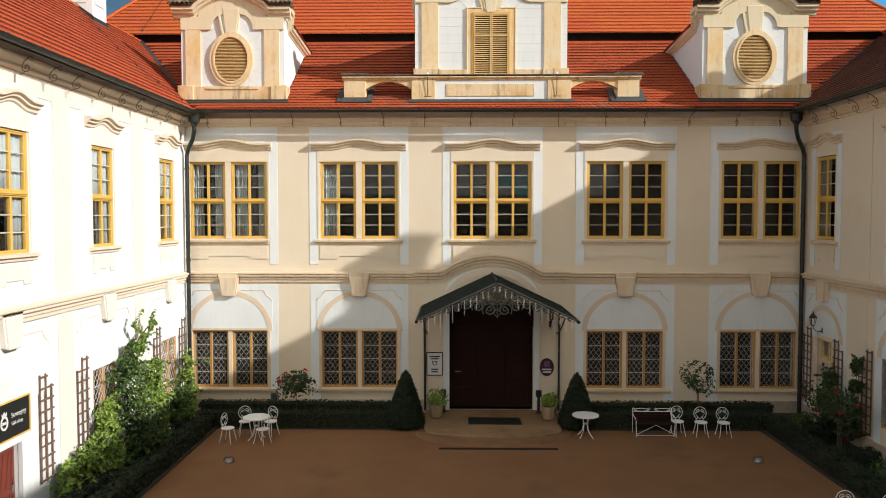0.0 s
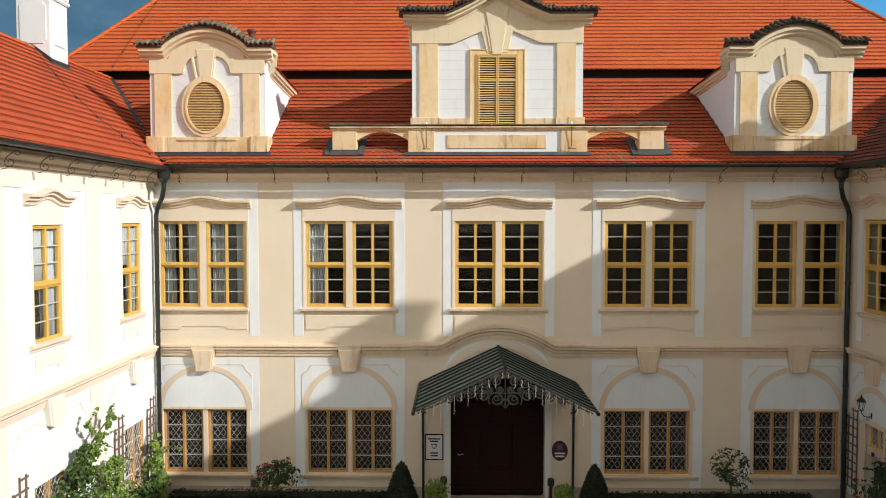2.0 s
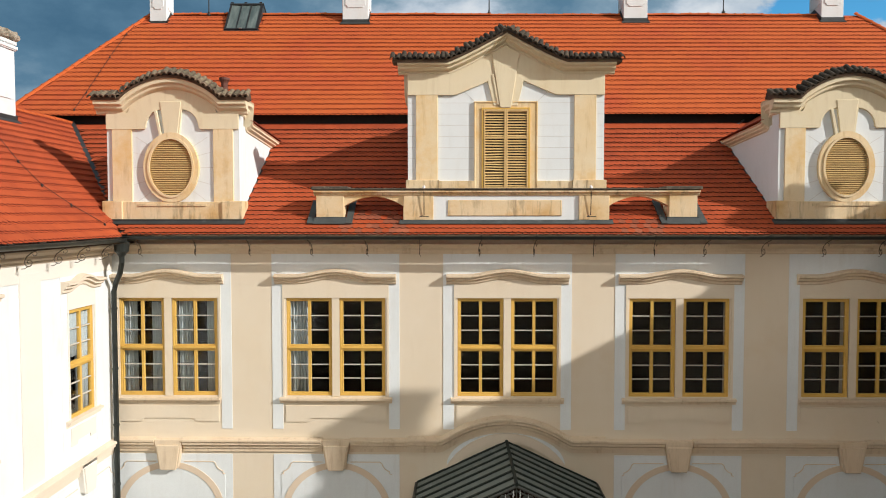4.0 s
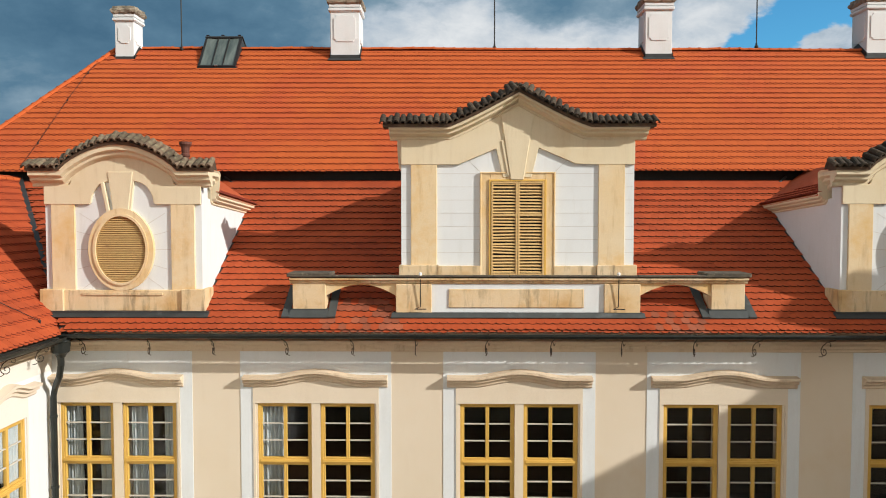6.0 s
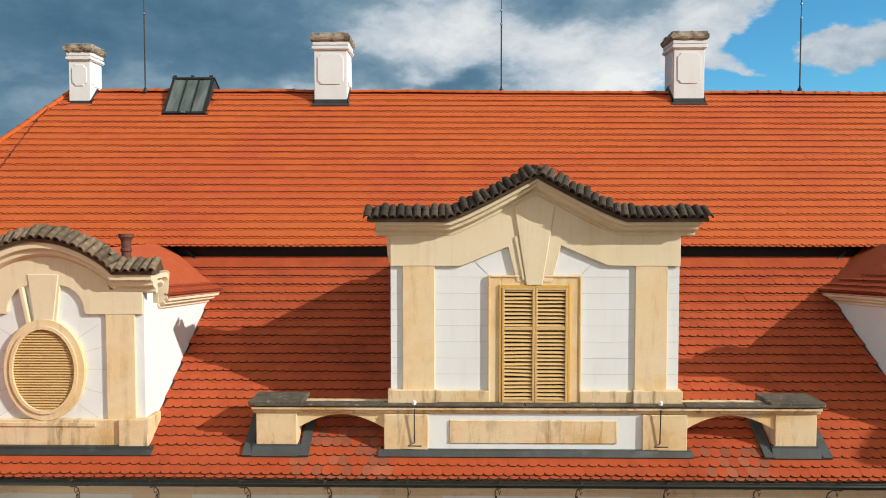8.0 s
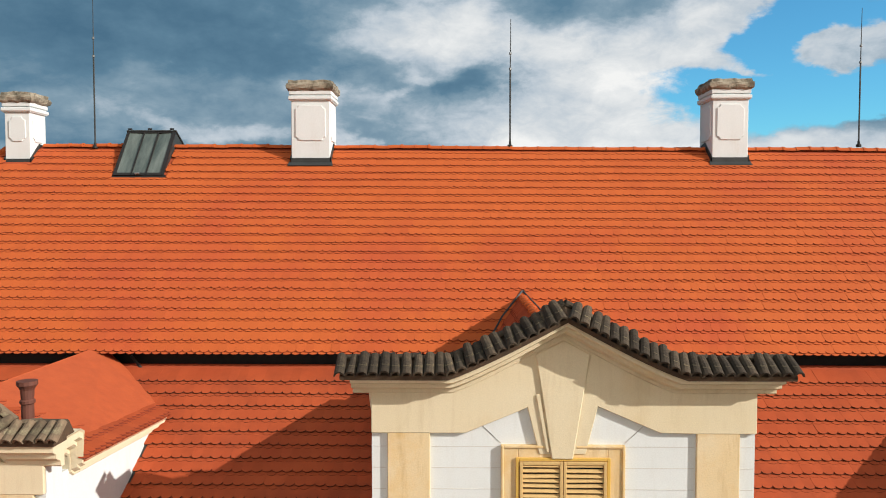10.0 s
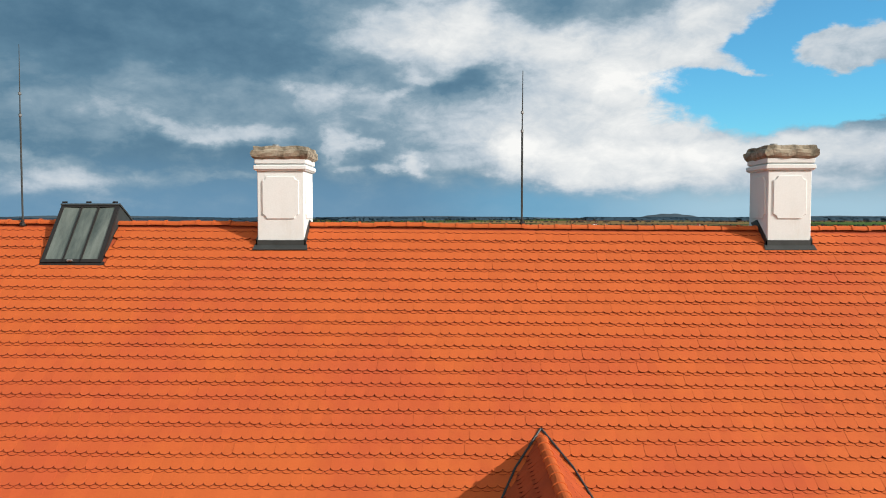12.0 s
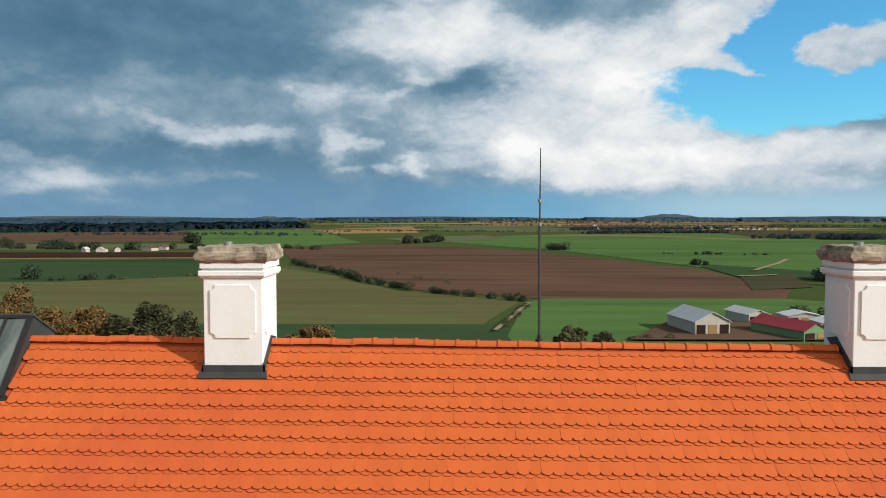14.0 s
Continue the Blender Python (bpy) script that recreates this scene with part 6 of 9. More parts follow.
# ---- windows ----
def sash_window(w, h):
    """A yellow window: two leaves above and two below a transom, each of three panes. Base at the middle of its foot."""
    t = thing("window", None, "yellow-framed twelve-pane casement window", "window", "", "structure")
    f = 0.058
    bm = bmesh.new()
    for bar in ((-w / 2, -w / 2 + f, 0, h), (w / 2 - f, w / 2, 0, h), (-w / 2 + f, w / 2 - f, 0, f), (-w / 2 + f, w / 2 - f, h - f, h)):
        box(bm, bar[0], bar[1], 0.10, 0.24, bar[2], bar[3])
    part("window_frame", bm, YELLOW, t, bevel=0.008)
    zt = h * 0.49
    bm = bmesh.new()
    box(bm, -w / 2 + f, w / 2 - f, 0.085, 0.22, zt - 0.05, zt + 0.05)
    box(bm, -w / 2 + f, w / 2 - f, 0.065, 0.22, zt - 0.018, zt + 0.018)
    part("transom", bm, YELLOW, t, bevel=0.006)
    cells = []
    for z0, z1 in ((f, zt - 0.05), (zt + 0.05, h - f)):
        for x0, x1 in ((-w / 2 + f, 0.0), (0.0, w / 2 - f)):
            bm = bmesh.new()
            g = 0.042
            for bar in ((x0, x0 + g, z0, z1), (x1 - g, x1, z0, z1), (x0 + g, x1 - g, z0, z0 + g), (x0 + g, x1 - g, z1 - g, z1)):
                box(bm, bar[0], bar[1], 0.115, 0.20, bar[2], bar[3])
            leaf = part("casement", bm, YELLOW, t, bevel=0.006)
            hh = (z1 - z0 - 2 * g) / 3
            bm = bmesh.new()
            for k in (1, 2):
                box(bm, x0 + g, x1 - g, 0.13, 0.18, z0 + g + hh * k - 0.012, z0 + g + hh * k + 0.012)
            part("glazing_bar", bm, BAR, leaf, "thin pale glazing bars")
            for k in range(3):
                cells.append((leaf, (x0 + x1) / 2, z0 + g + hh * (k + 0.5), x1 - x0 - 2 * g, hh - 0.024))
    bm = bmesh.new()
    box(bm, -cells[0][3] / 2, cells[0][3] / 2, 0.0, 0.006, -cells[0][4] / 2, cells[0][4] / 2)
    me = mesh_of("pane", bm, GLASS)
    for i, (leaf, x, z, pw, ph) in enumerate(cells):
        pane = piece("pane", me, leaf, m=Matrix.Translation((x, 0.150, z)) @ pose(0, 0, 0, 0.5 * math.sin(i * 2.1), 0, 0.6 * math.sin(i * 3.7)) @ Matrix.Diagonal((1, 1, ph / cells[0][4], 1)))
        pane.visible_shadow = False
    return t


def lattice_window(w, h):
    """A yellow ground-floor window: two leaves, four rows, behind a lattice of wavy wire."""
    t = thing("window", None, "yellow-framed window behind wavy wire lattice", "window", "", "structure")
    f = 0.07
    bm = bmesh.new()
    for bar in ((-w / 2, -w / 2 + f, 0, h), (w / 2 - f, w / 2, 0, h), (-w / 2 + f, w / 2 - f, 0, f), (-w / 2 + f, w / 2 - f, h - f, h), (-0.035, 0.035, f, h - f)):
        box(bm, bar[0], bar[1], 0.04, 0.20, bar[2], bar[3])
    part("window_frame", bm, YELLOW_SHADED, t, bevel=0.008)
    hh = (h - 2 * f) / 4
    for x0, x1 in ((-w / 2 + f, -0.035), (0.035, w / 2 - f)):
        bm = bmesh.new()
        for k in (1, 2, 3):
            box(bm, x0, x1, 0.075, 0.11, f + hh * k - 0.010, f + hh * k + 0.010)
        part("glazing_bar", bm, BAR, t)
        bm = bmesh.new()
        n = 6
        cw = (x1 - x0) / n
        for i in range(n + 1):
            pts = []
            for k in range(65):
                z = f + (h - 2 * f) * k / 64
                ph = math.cos(2 * math.pi * k / 64 * 8)
                x = x0 + cw * i + (cw * 0.42 * ph if i % 2 else -cw * 0.42 * ph) * (0.5 if i in (0, n) else 1)
                pts.append((min(max(x, x0 + 0.006), x1 - 0.006), 0.065, z))
            tube(bm, pts, 0.0062, 3, ends=False)
        part("lattice", bm, LATTICE, t, "grey wavy wire lattice")
        bm = bmesh.new()
        box(bm, x0, x1, 0.14, 0.146, f, h - f)
        part("pane", bm, GLASS, t).visible_shadow = False
    return t


n_window = 0


def place_window(proto, m):
    global n_window
    n_window += 1
    ob = copy_thing(proto, m)
    ob.name = "window_%d" % n_window
    return ob


up_proto = sash_window(1.30, 2.80)
low_proto = lattice_window(1.34, 2.12)
LM, RM = pose(WING_L, 0, 0, 0, 0, 90), pose(WING_R, 0, 0, 0, 0, -90)
for i, c in enumerate(BAYS):
    for s in (-1, 1):
        place_window(up_proto, pose(c + s * 0.755, -0.07, 6.40))
        if i != 2:
            place_window(low_proto, pose(c + s * 0.74, 0.02, 0.90))
for c in LEFT_UP:
    place_window(up_proto, LM @ pose(c, -0.09, 6.35) @ Matrix.Diagonal((0.985, 1, 1, 1)))
for c in RIGHT_UP:
    place_window(up_proto, RM @ pose(c, -0.09, 6.42))
for c in LEFT_LOW:
    place_window(low_proto, LM @ pose(c, -0.03, 0.95))
place_window(low_proto, RM @ pose(5.46, 0, 0.95))
place_window(low_proto, RM @ pose(6.42, 0, 0.95))
for proto in (up_proto, low_proto):
    for o in (*proto.children_recursive, proto):
        bpy.data.objects.remove(o)


# curtains behind some of the upper panes
def curtain(x0, x1, z0, z1, y, seed, label="pale hanging net curtain behind the panes", m=None):
    bm = bmesh.new()
    n = 26
    rows = []
    for z in (z0, z0 + (z1 - z0) * 0.5, z1):
        rows.append([bm.verts.new((x0 + (x1 - x0) * k / n, 0.05 * math.sin(k * 1.35 + seed) + 0.02 * math.sin(k * 0.6 + z), z)) for k in range(n + 1)])
    for a, b in zip(rows, rows[1:]):
        for k in range(n):
            bm.faces.new((a[k], a[k + 1], b[k + 1], b[k]))
    ob = part("curtain", bm, CURTAIN, None, smooth=True)
    sol = ob.modifiers.new("cloth", "SOLIDIFY")
    sol.thickness = 0.006
    ob.matrix_world = (m or Matrix()) @ Matrix.Translation((0, y, 0))
    return tagged(ob, label, "curtain", "curtains")


for a, b, s in ((-10.95, -10.55, 0), (-10.15, -9.75, 1), (-9.35, -8.95, 2.5), (-8.55, -8.2, 2), (-6.15, -5.62, 3)):
    curtain(a, b, 6.42, 9.15, 0.24, s)
for c in LEFT_UP:
    curtain(c - 0.60, c - 0.02, 7.75 if c < -6 else 7.9, 9.1, 0.155, c, "pale half-drawn blind behind the panes", m=LM)
    curtain(c + 0.0, c + 0.60, 6.4, 9.1, 0.165, c + 1, m=LM)

# ---- portal: door, canopy, step ----
def text_on(name, words, size, m, material, parent, label):
    """Lettering with the built-in font, as a mesh part."""
    cu = bpy.data.curves.new(name, "FONT")
    cu.body, cu.size, cu.extrude, cu.align_x, cu.align_y = words, size, 0.002, "CENTER", "CENTER"
    tmp = bpy.data.objects.new(name, cu)
    scene.collection.objects.link(tmp)
    me = bpy.data.meshes.new_from_object(tmp.evaluated_get(bpy.context.evaluated_depsgraph_get()))
    bpy.data.objects.remove(tmp)
    me.materials.clear()
    me.materials.append(material)
    ob = piece(name, me, parent, m=m)
    return tagged(ob, label)


d1 = thing("door_1", Matrix.Translation((0.04, 0.30, 0.14)), "closed dark red-brown panelled oak double door", "door", "", "structure")
arch_top = [(x, 3.05 + 0.86 * math.sqrt(max(0, 1 - (x / 1.54) ** 2))) for x in [1.54 * math.cos(math.pi * k / 16) for k in range(17)]]
bm = bmesh.new()
prism(bm, [(-1.54, 0)] + [(1.54, 0)] + arch_top, 0.0, 0.08)
part("leaf", bm, DARKWOOD, d1)
for x0, x1 in ((-1.44, -0.56), (-0.50, 0.48), (0.54, 1.44)):
    for z0, z1 in ((0.12, 0.75), (0.9, 2.3), (2.45, 3.0)):
        bm = bmesh.new()
        ring(bm, [(x0, z0), (x1, z0), (x1, z1), (x0, z1)], [(x0 + 0.08, z0 + 0.08), (x1 - 0.08, z0 + 0.08), (x1 - 0.08, z1 - 0.08), (x0 + 0.08, z1 - 0.08)], -0.04, 0.0)
        part("panel", bm, DARKWOOD, d1)
bm = bmesh.new()
tube(bm, [(-1.30, -0.02, 1.32), (-1.30, -0.10, 1.32), (-1.12, -0.10, 1.34)], 0.02, 6)
part("door_handle", bm, GREY, d1, "steel lever handle")
bm = bmesh.new()
n = 20
outer = [(-1.52 + 3.12 * k / n, 4.08) for k in range(n + 1)]
inner = [(0.04 + 1.54 * math.cos(math.pi * (n - k) / n), 3.15 + 0.88 * math.sin(math.pi * (n - k) / n)) for k in range(n + 1)]
ring(bm, outer, inner, 0.0, 0.5, closed=False)
# the arch fill is dark to stand for shade under the canopy
part("arch_infill", bm, DARKWOOD, wall_main, "arch over the door, dark for the canopy's shade")

cp = thing("door_canopy", Matrix.Translation((0.05, 0.0, 3.88)), "dark ribbed metal gable canopy with wrought-iron scrolls", "canopy")
for s in (-1, 1):
    bm = bmesh.new()
    slab(bm, [(0, 0.0, 1.22), (0, -3.45, 1.22), (s * 2.52, -3.45, 0.04), (s * 2.52, 0.0, 0.04)], 0.03)
    part("roof_sheet", bm, CANOPY_SHEET, cp, "grey-green sheet-metal slope")
    for k in range(8):
        y = -3.42 + 3.38 * k / 7
        bm = bmesh.new()
        a, b = Vector((0, y, 1.215)), Vector((s * 2.55, y, 0.025))
        slab(bm, [a + Vector((0, -0.03, 0.052)), b + Vector((0, -0.03, 0.052)), b + Vector((0, 0.03, 0.052)), a + Vector((0, 0.03, 0.052))], 0.055)
        part("rib", bm, CANOPY, cp, "dark standing seam running down the slope")
    bm = bmesh.new()
    tube(bm, [(s * 2.56, 0.0, 0.0), (s * 2.58, -3.62, -0.03)], 0.055, 8)
    part("gutter", bm, GUTTER, cp)
    bm = bmesh.new()
    tube(bm, [(s * 2.50, -0.06, 0.0), (s * 2.46, -0.10, -0.3), (s * 2.44, -0.10, -3.78)], 0.04, 8)
    part("downpipe", bm, GUTTER, cp)
    bm = bmesh.new()
    tube(bm, [(s * 2.5, -3.44, 0.02), (0, -3.44, 1.2)], 0.04, 6)
    tube(bm, [(s * 2.46, -3.44, -0.06), (0, -3.44, 1.08)], 0.02, 6)
    for k in range(9):
        f = (k + 0.5) / 9
        cx, cz = s * 2.48 * f, 1.13 - 1.16 * f
        tube(bm, [(cx + 0.085 * (1 - w / 14) * math.cos(w), -3.44, cz - 0.02 + 0.085 * (1 - w / 14) * math.sin(w)) for w in [0.55 * q for q in range(14)]], 0.011, 4)
    part("eave_scroll", bm, SCROLL, cp, "wrought-iron scroll band")
    bm = bmesh.new()
    tube(bm, [(s * 2.36, -0.05, -0.95), (s * 2.40, -0.7, -0.75), (s * 2.44, -1.6, -0.20), (s * 2.48, -2.9, 0.0)], 0.025, 6)
    part("bracket", bm, IRON, cp)
bm = bmesh.new()
tube(bm, [(0, 0.0, 1.25), (0, -3.5, 1.25)], 0.045, 8)
part("ridge_roll", bm, CANOPY, cp)
bm = bmesh.new()


def spiral(bm, cx, cz, r, turns, s, y, thick):
    tube(bm, [(cx + s * r * (1 - 0.82 * k / 26) * math.cos(turns * 2 * math.pi * k / 26 - 0.6), y, cz + r * (1 - 0.82 * k / 26) * math.sin(turns * 2 * math.pi * k / 26 - 0.6)) for k in range(27)], thick, 5)


for s in (-1, 1):
    for cx, cz, r in ((0.24, 0.40, 0.24), (0.62, 0.50, 0.20), (0.26, 0.90, 0.17), (0.58, 0.82, 0.15), (0.98, 0.54, 0.17), (1.30, 0.44, 0.14), (0.14, 0.66, 0.11), (0.42, 0.66, 0.10), (0.82, 0.72, 0.09), (1.58, 0.36, 0.11)):
        spiral(bm, s * cx, cz - 0.06, r, 1.7, s, -3.46, 0.019)
        spiral(bm, s * cx * 0.97, cz - 0.04, r * 0.7, -1.4, s, -3.45, 0.014)
    tube(bm, [(0, -3.46, 0.10), (s * 0.12, -3.46, 0.24), (0, -3.46, 0.38)], 0.018, 5)
tube(bm, [(-1.3, -3.46, 0.52), (1.3, -3.46, 0.52)], 0.014, 5)
tube(bm, [(0, -3.46, 0.16), (0, -3.46, 1.2)], 0.017, 5)
part("gable_scroll", bm, SCROLL, cp, "wrought-iron scrollwork in the gable")

# icicle lights along the canopy's front edge, unlit
icl = thing("string_lights", Matrix.Translation((0.05, -3.50, 3.88)), "white icicle string lights hanging from the canopy, unlit", "string lights")
rng = random.Random(11)
for s in (-1, 1):
    for k in range(13):
        f = (k + 0.4) / 13
        x, z = s * 2.50 * f, 1.15 - 1.16 * f
        L = (0.30, 0.62, 0.42, 0.85, 0.36, 0.55)[k % 6] * (0.55 if f < 0.3 else 0.9)
        bm = bmesh.new()
        tube(bm, [(x + rng.uniform(-0.012, 0.012), 0, z - L * q / 5) for q in range(6)], 0.0045, 4)
        for q in range(1, 8):
            zz = z - L * q / 7.5
            tube(bm, [(x, 0, zz), (x + rng.uniform(-0.03, 0.03), -0.01, zz - 0.035)], 0.010, 4)
        part("drop", bm, WHITE_IRON, icl)

bm = bmesh.new()
prof = [(-2.35, 0.0), (-2.35, -2.2)] + [(2.30 * math.cos(math.pi + math.pi * k / 14), -2.45 - 0.85 * math.sin(math.pi * k / 14) ** 0.7) for k in range(1, 14)] + [(2.3, -2.2), (2.3, 0.0)]
a = [bm.verts.new((x, y, -0.1)) for x, y in prof]
b = [bm.verts.new((x, y, 0.10)) for x, y in prof]
bm.faces.new(a[::-1]), bm.faces.new(b)
for i in range(len(prof)):
    j = (i + 1) % len(prof)
    bm.faces.new((a[i], a[j], b[j], b[i]))
tagged(part("doorstep", bm, PATH, None, bevel=0.02), "wide worn sandstone doorstep before the portal", "step", "", "structure")
bm = bmesh.new()
rim = [(2.75 * math.cos(math.pi + math.pi * k / 16), -2.6 - 1.62 * math.sin(math.pi * k / 16) ** 0.8) for k in range(17)]
a = [bm.verts.new((x, y, -0.05)) for x, y in rim]
b = [bm.verts.new((x * 0.93, -2.6 + (y + 2.6) * 0.90, 0.028)) for x, y in rim]
bm.faces.new(a[::-1]), bm.faces.new(b)
for i in range(len(rim)):
    j = (i + 1) % len(rim)
    bm.faces.new((a[i], a[j], b[j], b[i]))
tagged(part("sand_apron", bm, SANDY, None), "low trodden sandy apron before the step", "step", "", "structure")
grate = thing("drain_grate", Matrix.Translation((0.04, -4.36, 0.0)), "narrow dark iron drain grate before the step", "grate")
bm = bmesh.new()
box(bm, -1.84, 1.84, -0.05, 0.05, 0.0, 0.012)
part("bed", bm, IRON, grate)
for k in range(2):
    bm = bmesh.new()
    box(bm, -1.84, 1.84, -0.045 + 0.07 * k, -0.025 + 0.07 * k, 0.012, 0.03)
    part("bar", bm, IRON, grate)
mat_ = thing("doormat", Matrix.Translation((0.08, -1.55, 0.10)), "dark grey ribbed doormat on the doorstep", "doormat")
bm = bmesh.new()
box(bm, -0.92, 0.92, -0.42, 0.42, 0.0, 0.018)
part("pad", bm, IRON, mat_)
bm = bmesh.new()
for k in range(24):
    y = -0.38 + 0.76 * k / 23
    box(bm, -0.88, 0.88, y - 0.008, y + 0.008, 0.018, 0.026)
tagged(part("ribs", bm, GUTTER, mat_), "", "", "", "stuff")


# signs
def framed_sign(name, m, w, h, back, frame, label):
    t = thing(name, m, label, "sign")
    bm = bmesh.new()
    box(bm, -w / 2, w / 2, -0.03, 0.0, -h / 2, h / 2)
    part("board", bm, back, t)
    bm = bmesh.new()
    ring(bm, [(-w / 2 - 0.03, -h / 2 - 0.03), (w / 2 + 0.03, -h / 2 - 0.03), (w / 2 + 0.03, h / 2 + 0.03), (-w / 2 - 0.03, h / 2 + 0.03)], [(-w / 2, -h / 2), (w / 2, -h / 2), (w / 2, h / 2), (-w / 2, h / 2)], -0.05, 0.0)
    part("frame", bm, frame, t)
    return t


FACE = pose(0, 0, 0, 90, 0, 0)
PAPER = surf("white sign enamel", (0.72, 0.72, 0.70), (0.64, 0.64, 0.62), 3, 0.5, 0.4, 0, 0)
BLACK = surf("black sign enamel", (0.015, 0.018, 0.018), (0.025, 0.026, 0.026), 3, 0.5, 0.35, 0, 0)
PURPLE = surf("dark plum enamel", (0.05, 0.02, 0.05), (0.03, 0.015, 0.03), 3, 0.5, 0.4, 0, 0)
BROWN = surf("brown trellis wood", (0.20, 0.125, 0.085), (0.13, 0.08, 0.055), 6, 0.8, 0.8, 0.2, 40)
sg = framed_sign("wall_sign", Matrix.Translation((-2.04, -0.02, 1.80)), 0.54, 0.80, PAPER, DARKWOOD, "white framed information board beside the portal")
for z, w in ((0.27, 0.40), (0.19, 0.28), (-0.20, 0.26), (-0.29, 0.24)):
    bm = bmesh.new()
    box(bm, -w / 2, w / 2, -0.036, -0.03, z - 0.022, z + 0.022)
    part("text_bar", bm, BLACK, sg)
bm = bmesh.new()
ring(bm, arc(0, 0.02, 0.085, 0.075, 0, 360, 18)[:-1], arc(0, 0.02, 0.06, 0.05, 0, 360, 18)[:-1], -0.036, -0.03)
for s in (-1, 1):
    prism(bm, arc(s * 0.075, 0.085, 0.024, 0.024, 0, 360, 8)[:-1], -0.036, -0.03)
part("emblem", bm, BLACK, sg, "small black round emblem")
pq = thing("wall_plaque", Matrix.Translation((2.07, -0.02, 1.69)), "dark oval enamel plaque beside the portal", "plaque")
bm = bmesh.new()
prism(bm, arc(0, 0, 0.26, 0.33, 0, 360, 28)[:-1], -0.035, 0.0)
part("disc", bm, PURPLE, pq)
bm = bmesh.new()
box(bm, -0.10, 0.10, -0.042, -0.035, 0.02, 0.22)
part("emblem", bm, surf("dull violet emblem", (0.16, 0.08, 0.14), None, 3, 0.4, 0.5, 0, 0), pq, "dull violet square emblem")
for z, w in ((-0.08, 0.34), (-0.18, 0.30)):
    bm = bmesh.new()
    box(bm, -w / 2, w / 2, -0.042, -0.035, z - 0.025, z + 0.025)
    part("text_bar", bm, PAPER, pq)
gs = framed_sign("shop_sign", LM @ pose(-11.28, -0.02, 2.72), 1.86, 0.80, BLACK, YELLOW, "black gift shop sign in a yellow frame on the wing wall")
text_on("lettering", "Suven\u00fdry", 0.155, pose(0.52, -0.034, 0.085) @ FACE, PAPER, gs, "white lettering")
text_on("lettering", "Gift shop", 0.115, pose(0.46, -0.034, -0.10) @ FACE, PAPER, gs, "white lettering")
bm = bmesh.new()
ring(bm, arc(-0.02, -0.02, 0.14, 0.16, 0, 360, 24)[:-1], arc(-0.02, -0.02, 0.095, 0.11, 0, 360, 24)[:-1], -0.038, -0.03)
prism(bm, [(-0.10, 0.13), (0.06, 0.13), (0.08, 0.21), (0.03, 0.17), (-0.02, 0.23), (-0.07, 0.17), (-0.12, 0.21)], -0.038, -0.03)
box(bm, -0.09, 0.05, -0.038, -0.03, -0.05, 0.01)
part("emblem", bm, PAPER, gs, "white round emblem")

# side doors
d2 = thing("door_2", LM @ pose(-11.24, 0.16, 0.0), "red-brown boarded shop door in the left wing", "door", "", "structure")
bm = bmesh.new()
box(bm, -0.61, 0.61, 0.0, 0.06, 0.0, 2.12)
part("leaf", bm, REDWOOD, d2)
for k in range(12):
    x = -0.50 + 1.0 * (k % 6) / 5
    bm = bmesh.new()
    z0 = 0.18 if k < 6 else 1.14
    prism(bm, [(x - 0.05, z0), (x + 0.03, z0), (min(0.56, x + 0.17), z0 + 0.8), (min(0.50, x + 0.09), z0 + 0.8)], -0.02, 0.0)
    part("board", bm, REDWOOD, d2)
bm = bmesh.new()
box(bm, 0.49, 0.54, -0.02, 0.0, 0.95, 1.25)
tube(bm, [(0.52, -0.02, 1.12), (0.52, -0.07, 1.12), (0.40, -0.07, 1.12)], 0.012, 6)
part("door_handle", bm, GREY, d2, "steel lever handle")
bm = bmesh.new()
ring(bm, [(-0.80, -0.02), (-0.80, 2.30), (0.80, 2.30), (0.80, -0.02)], [(-0.61, -0.02), (-0.61, 2.12), (0.61, 2.12), (0.61, -0.02)], -0.20, -0.10, closed=False)
part("door_frame", bm, WHITE, d2)
d3 = thing("door_3", RM @ pose(1.78, 0.16, 0.0), "half-open dark wooden door under a fanlight in the right wing", "door", "", "structure")
bm = bmesh.new()
box(bm, -0.05, 0.48, 0.02, 0.08, 0.0, 2.05)
part("leaf", bm, DARKWOOD, d3)
bm = bmesh.new()
box(bm, -0.48, 0.48, 0.30, 0.34, 0.0, 2.05)
part("lobby", bm, INSIDE, d3, "lobby wall behind the door, near-black for shade")
bm = bmesh.new()
box(bm, -0.48, 0.48, -0.12, 0.06, 2.05, 2.30)
ring(bm, [(-0.62, -0.02), (-0.62, 3.14), (0.62, 3.14), (0.62, -0.02)], [(-0.48, -0.02), (-0.48, 3.0), (0.48, 3.0), (0.48, -0.02)], -0.20, -0.14, closed=False)
part("door_frame", bm, MOULD, d3, "pink-beige stone door frame")
bm = bmesh.new()
for a, b, c, d in ((-0.48, -0.40, 2.30, 3.0), (0.40, 0.48, 2.30, 3.0), (-0.40, 0.40, 2.30, 2.38), (-0.40, 0.40, 2.92, 3.0), (-0.04, 0.04, 2.38, 2.92)):
    box(bm, a, b, -0.05, 0.02, c, d)
part("fanlight_frame", bm, YELLOW, d3)
bm = bmesh.new()
for i in range(5):
    for x0 in (-0.40, 0.04):
        tube(bm, [(min(x0 + 0.36, max(x0, x0 + 0.09 * i + 0.06 * (-1) ** i * math.cos(q * math.pi / 2))), -0.03, 2.38 + 0.54 * q / 8) for q in range(9)], 0.008, 4, ends=False)
tagged(part("lattice", bm, LATTICE, d3), "grey wavy wire lattice")
bm = bmesh.new()
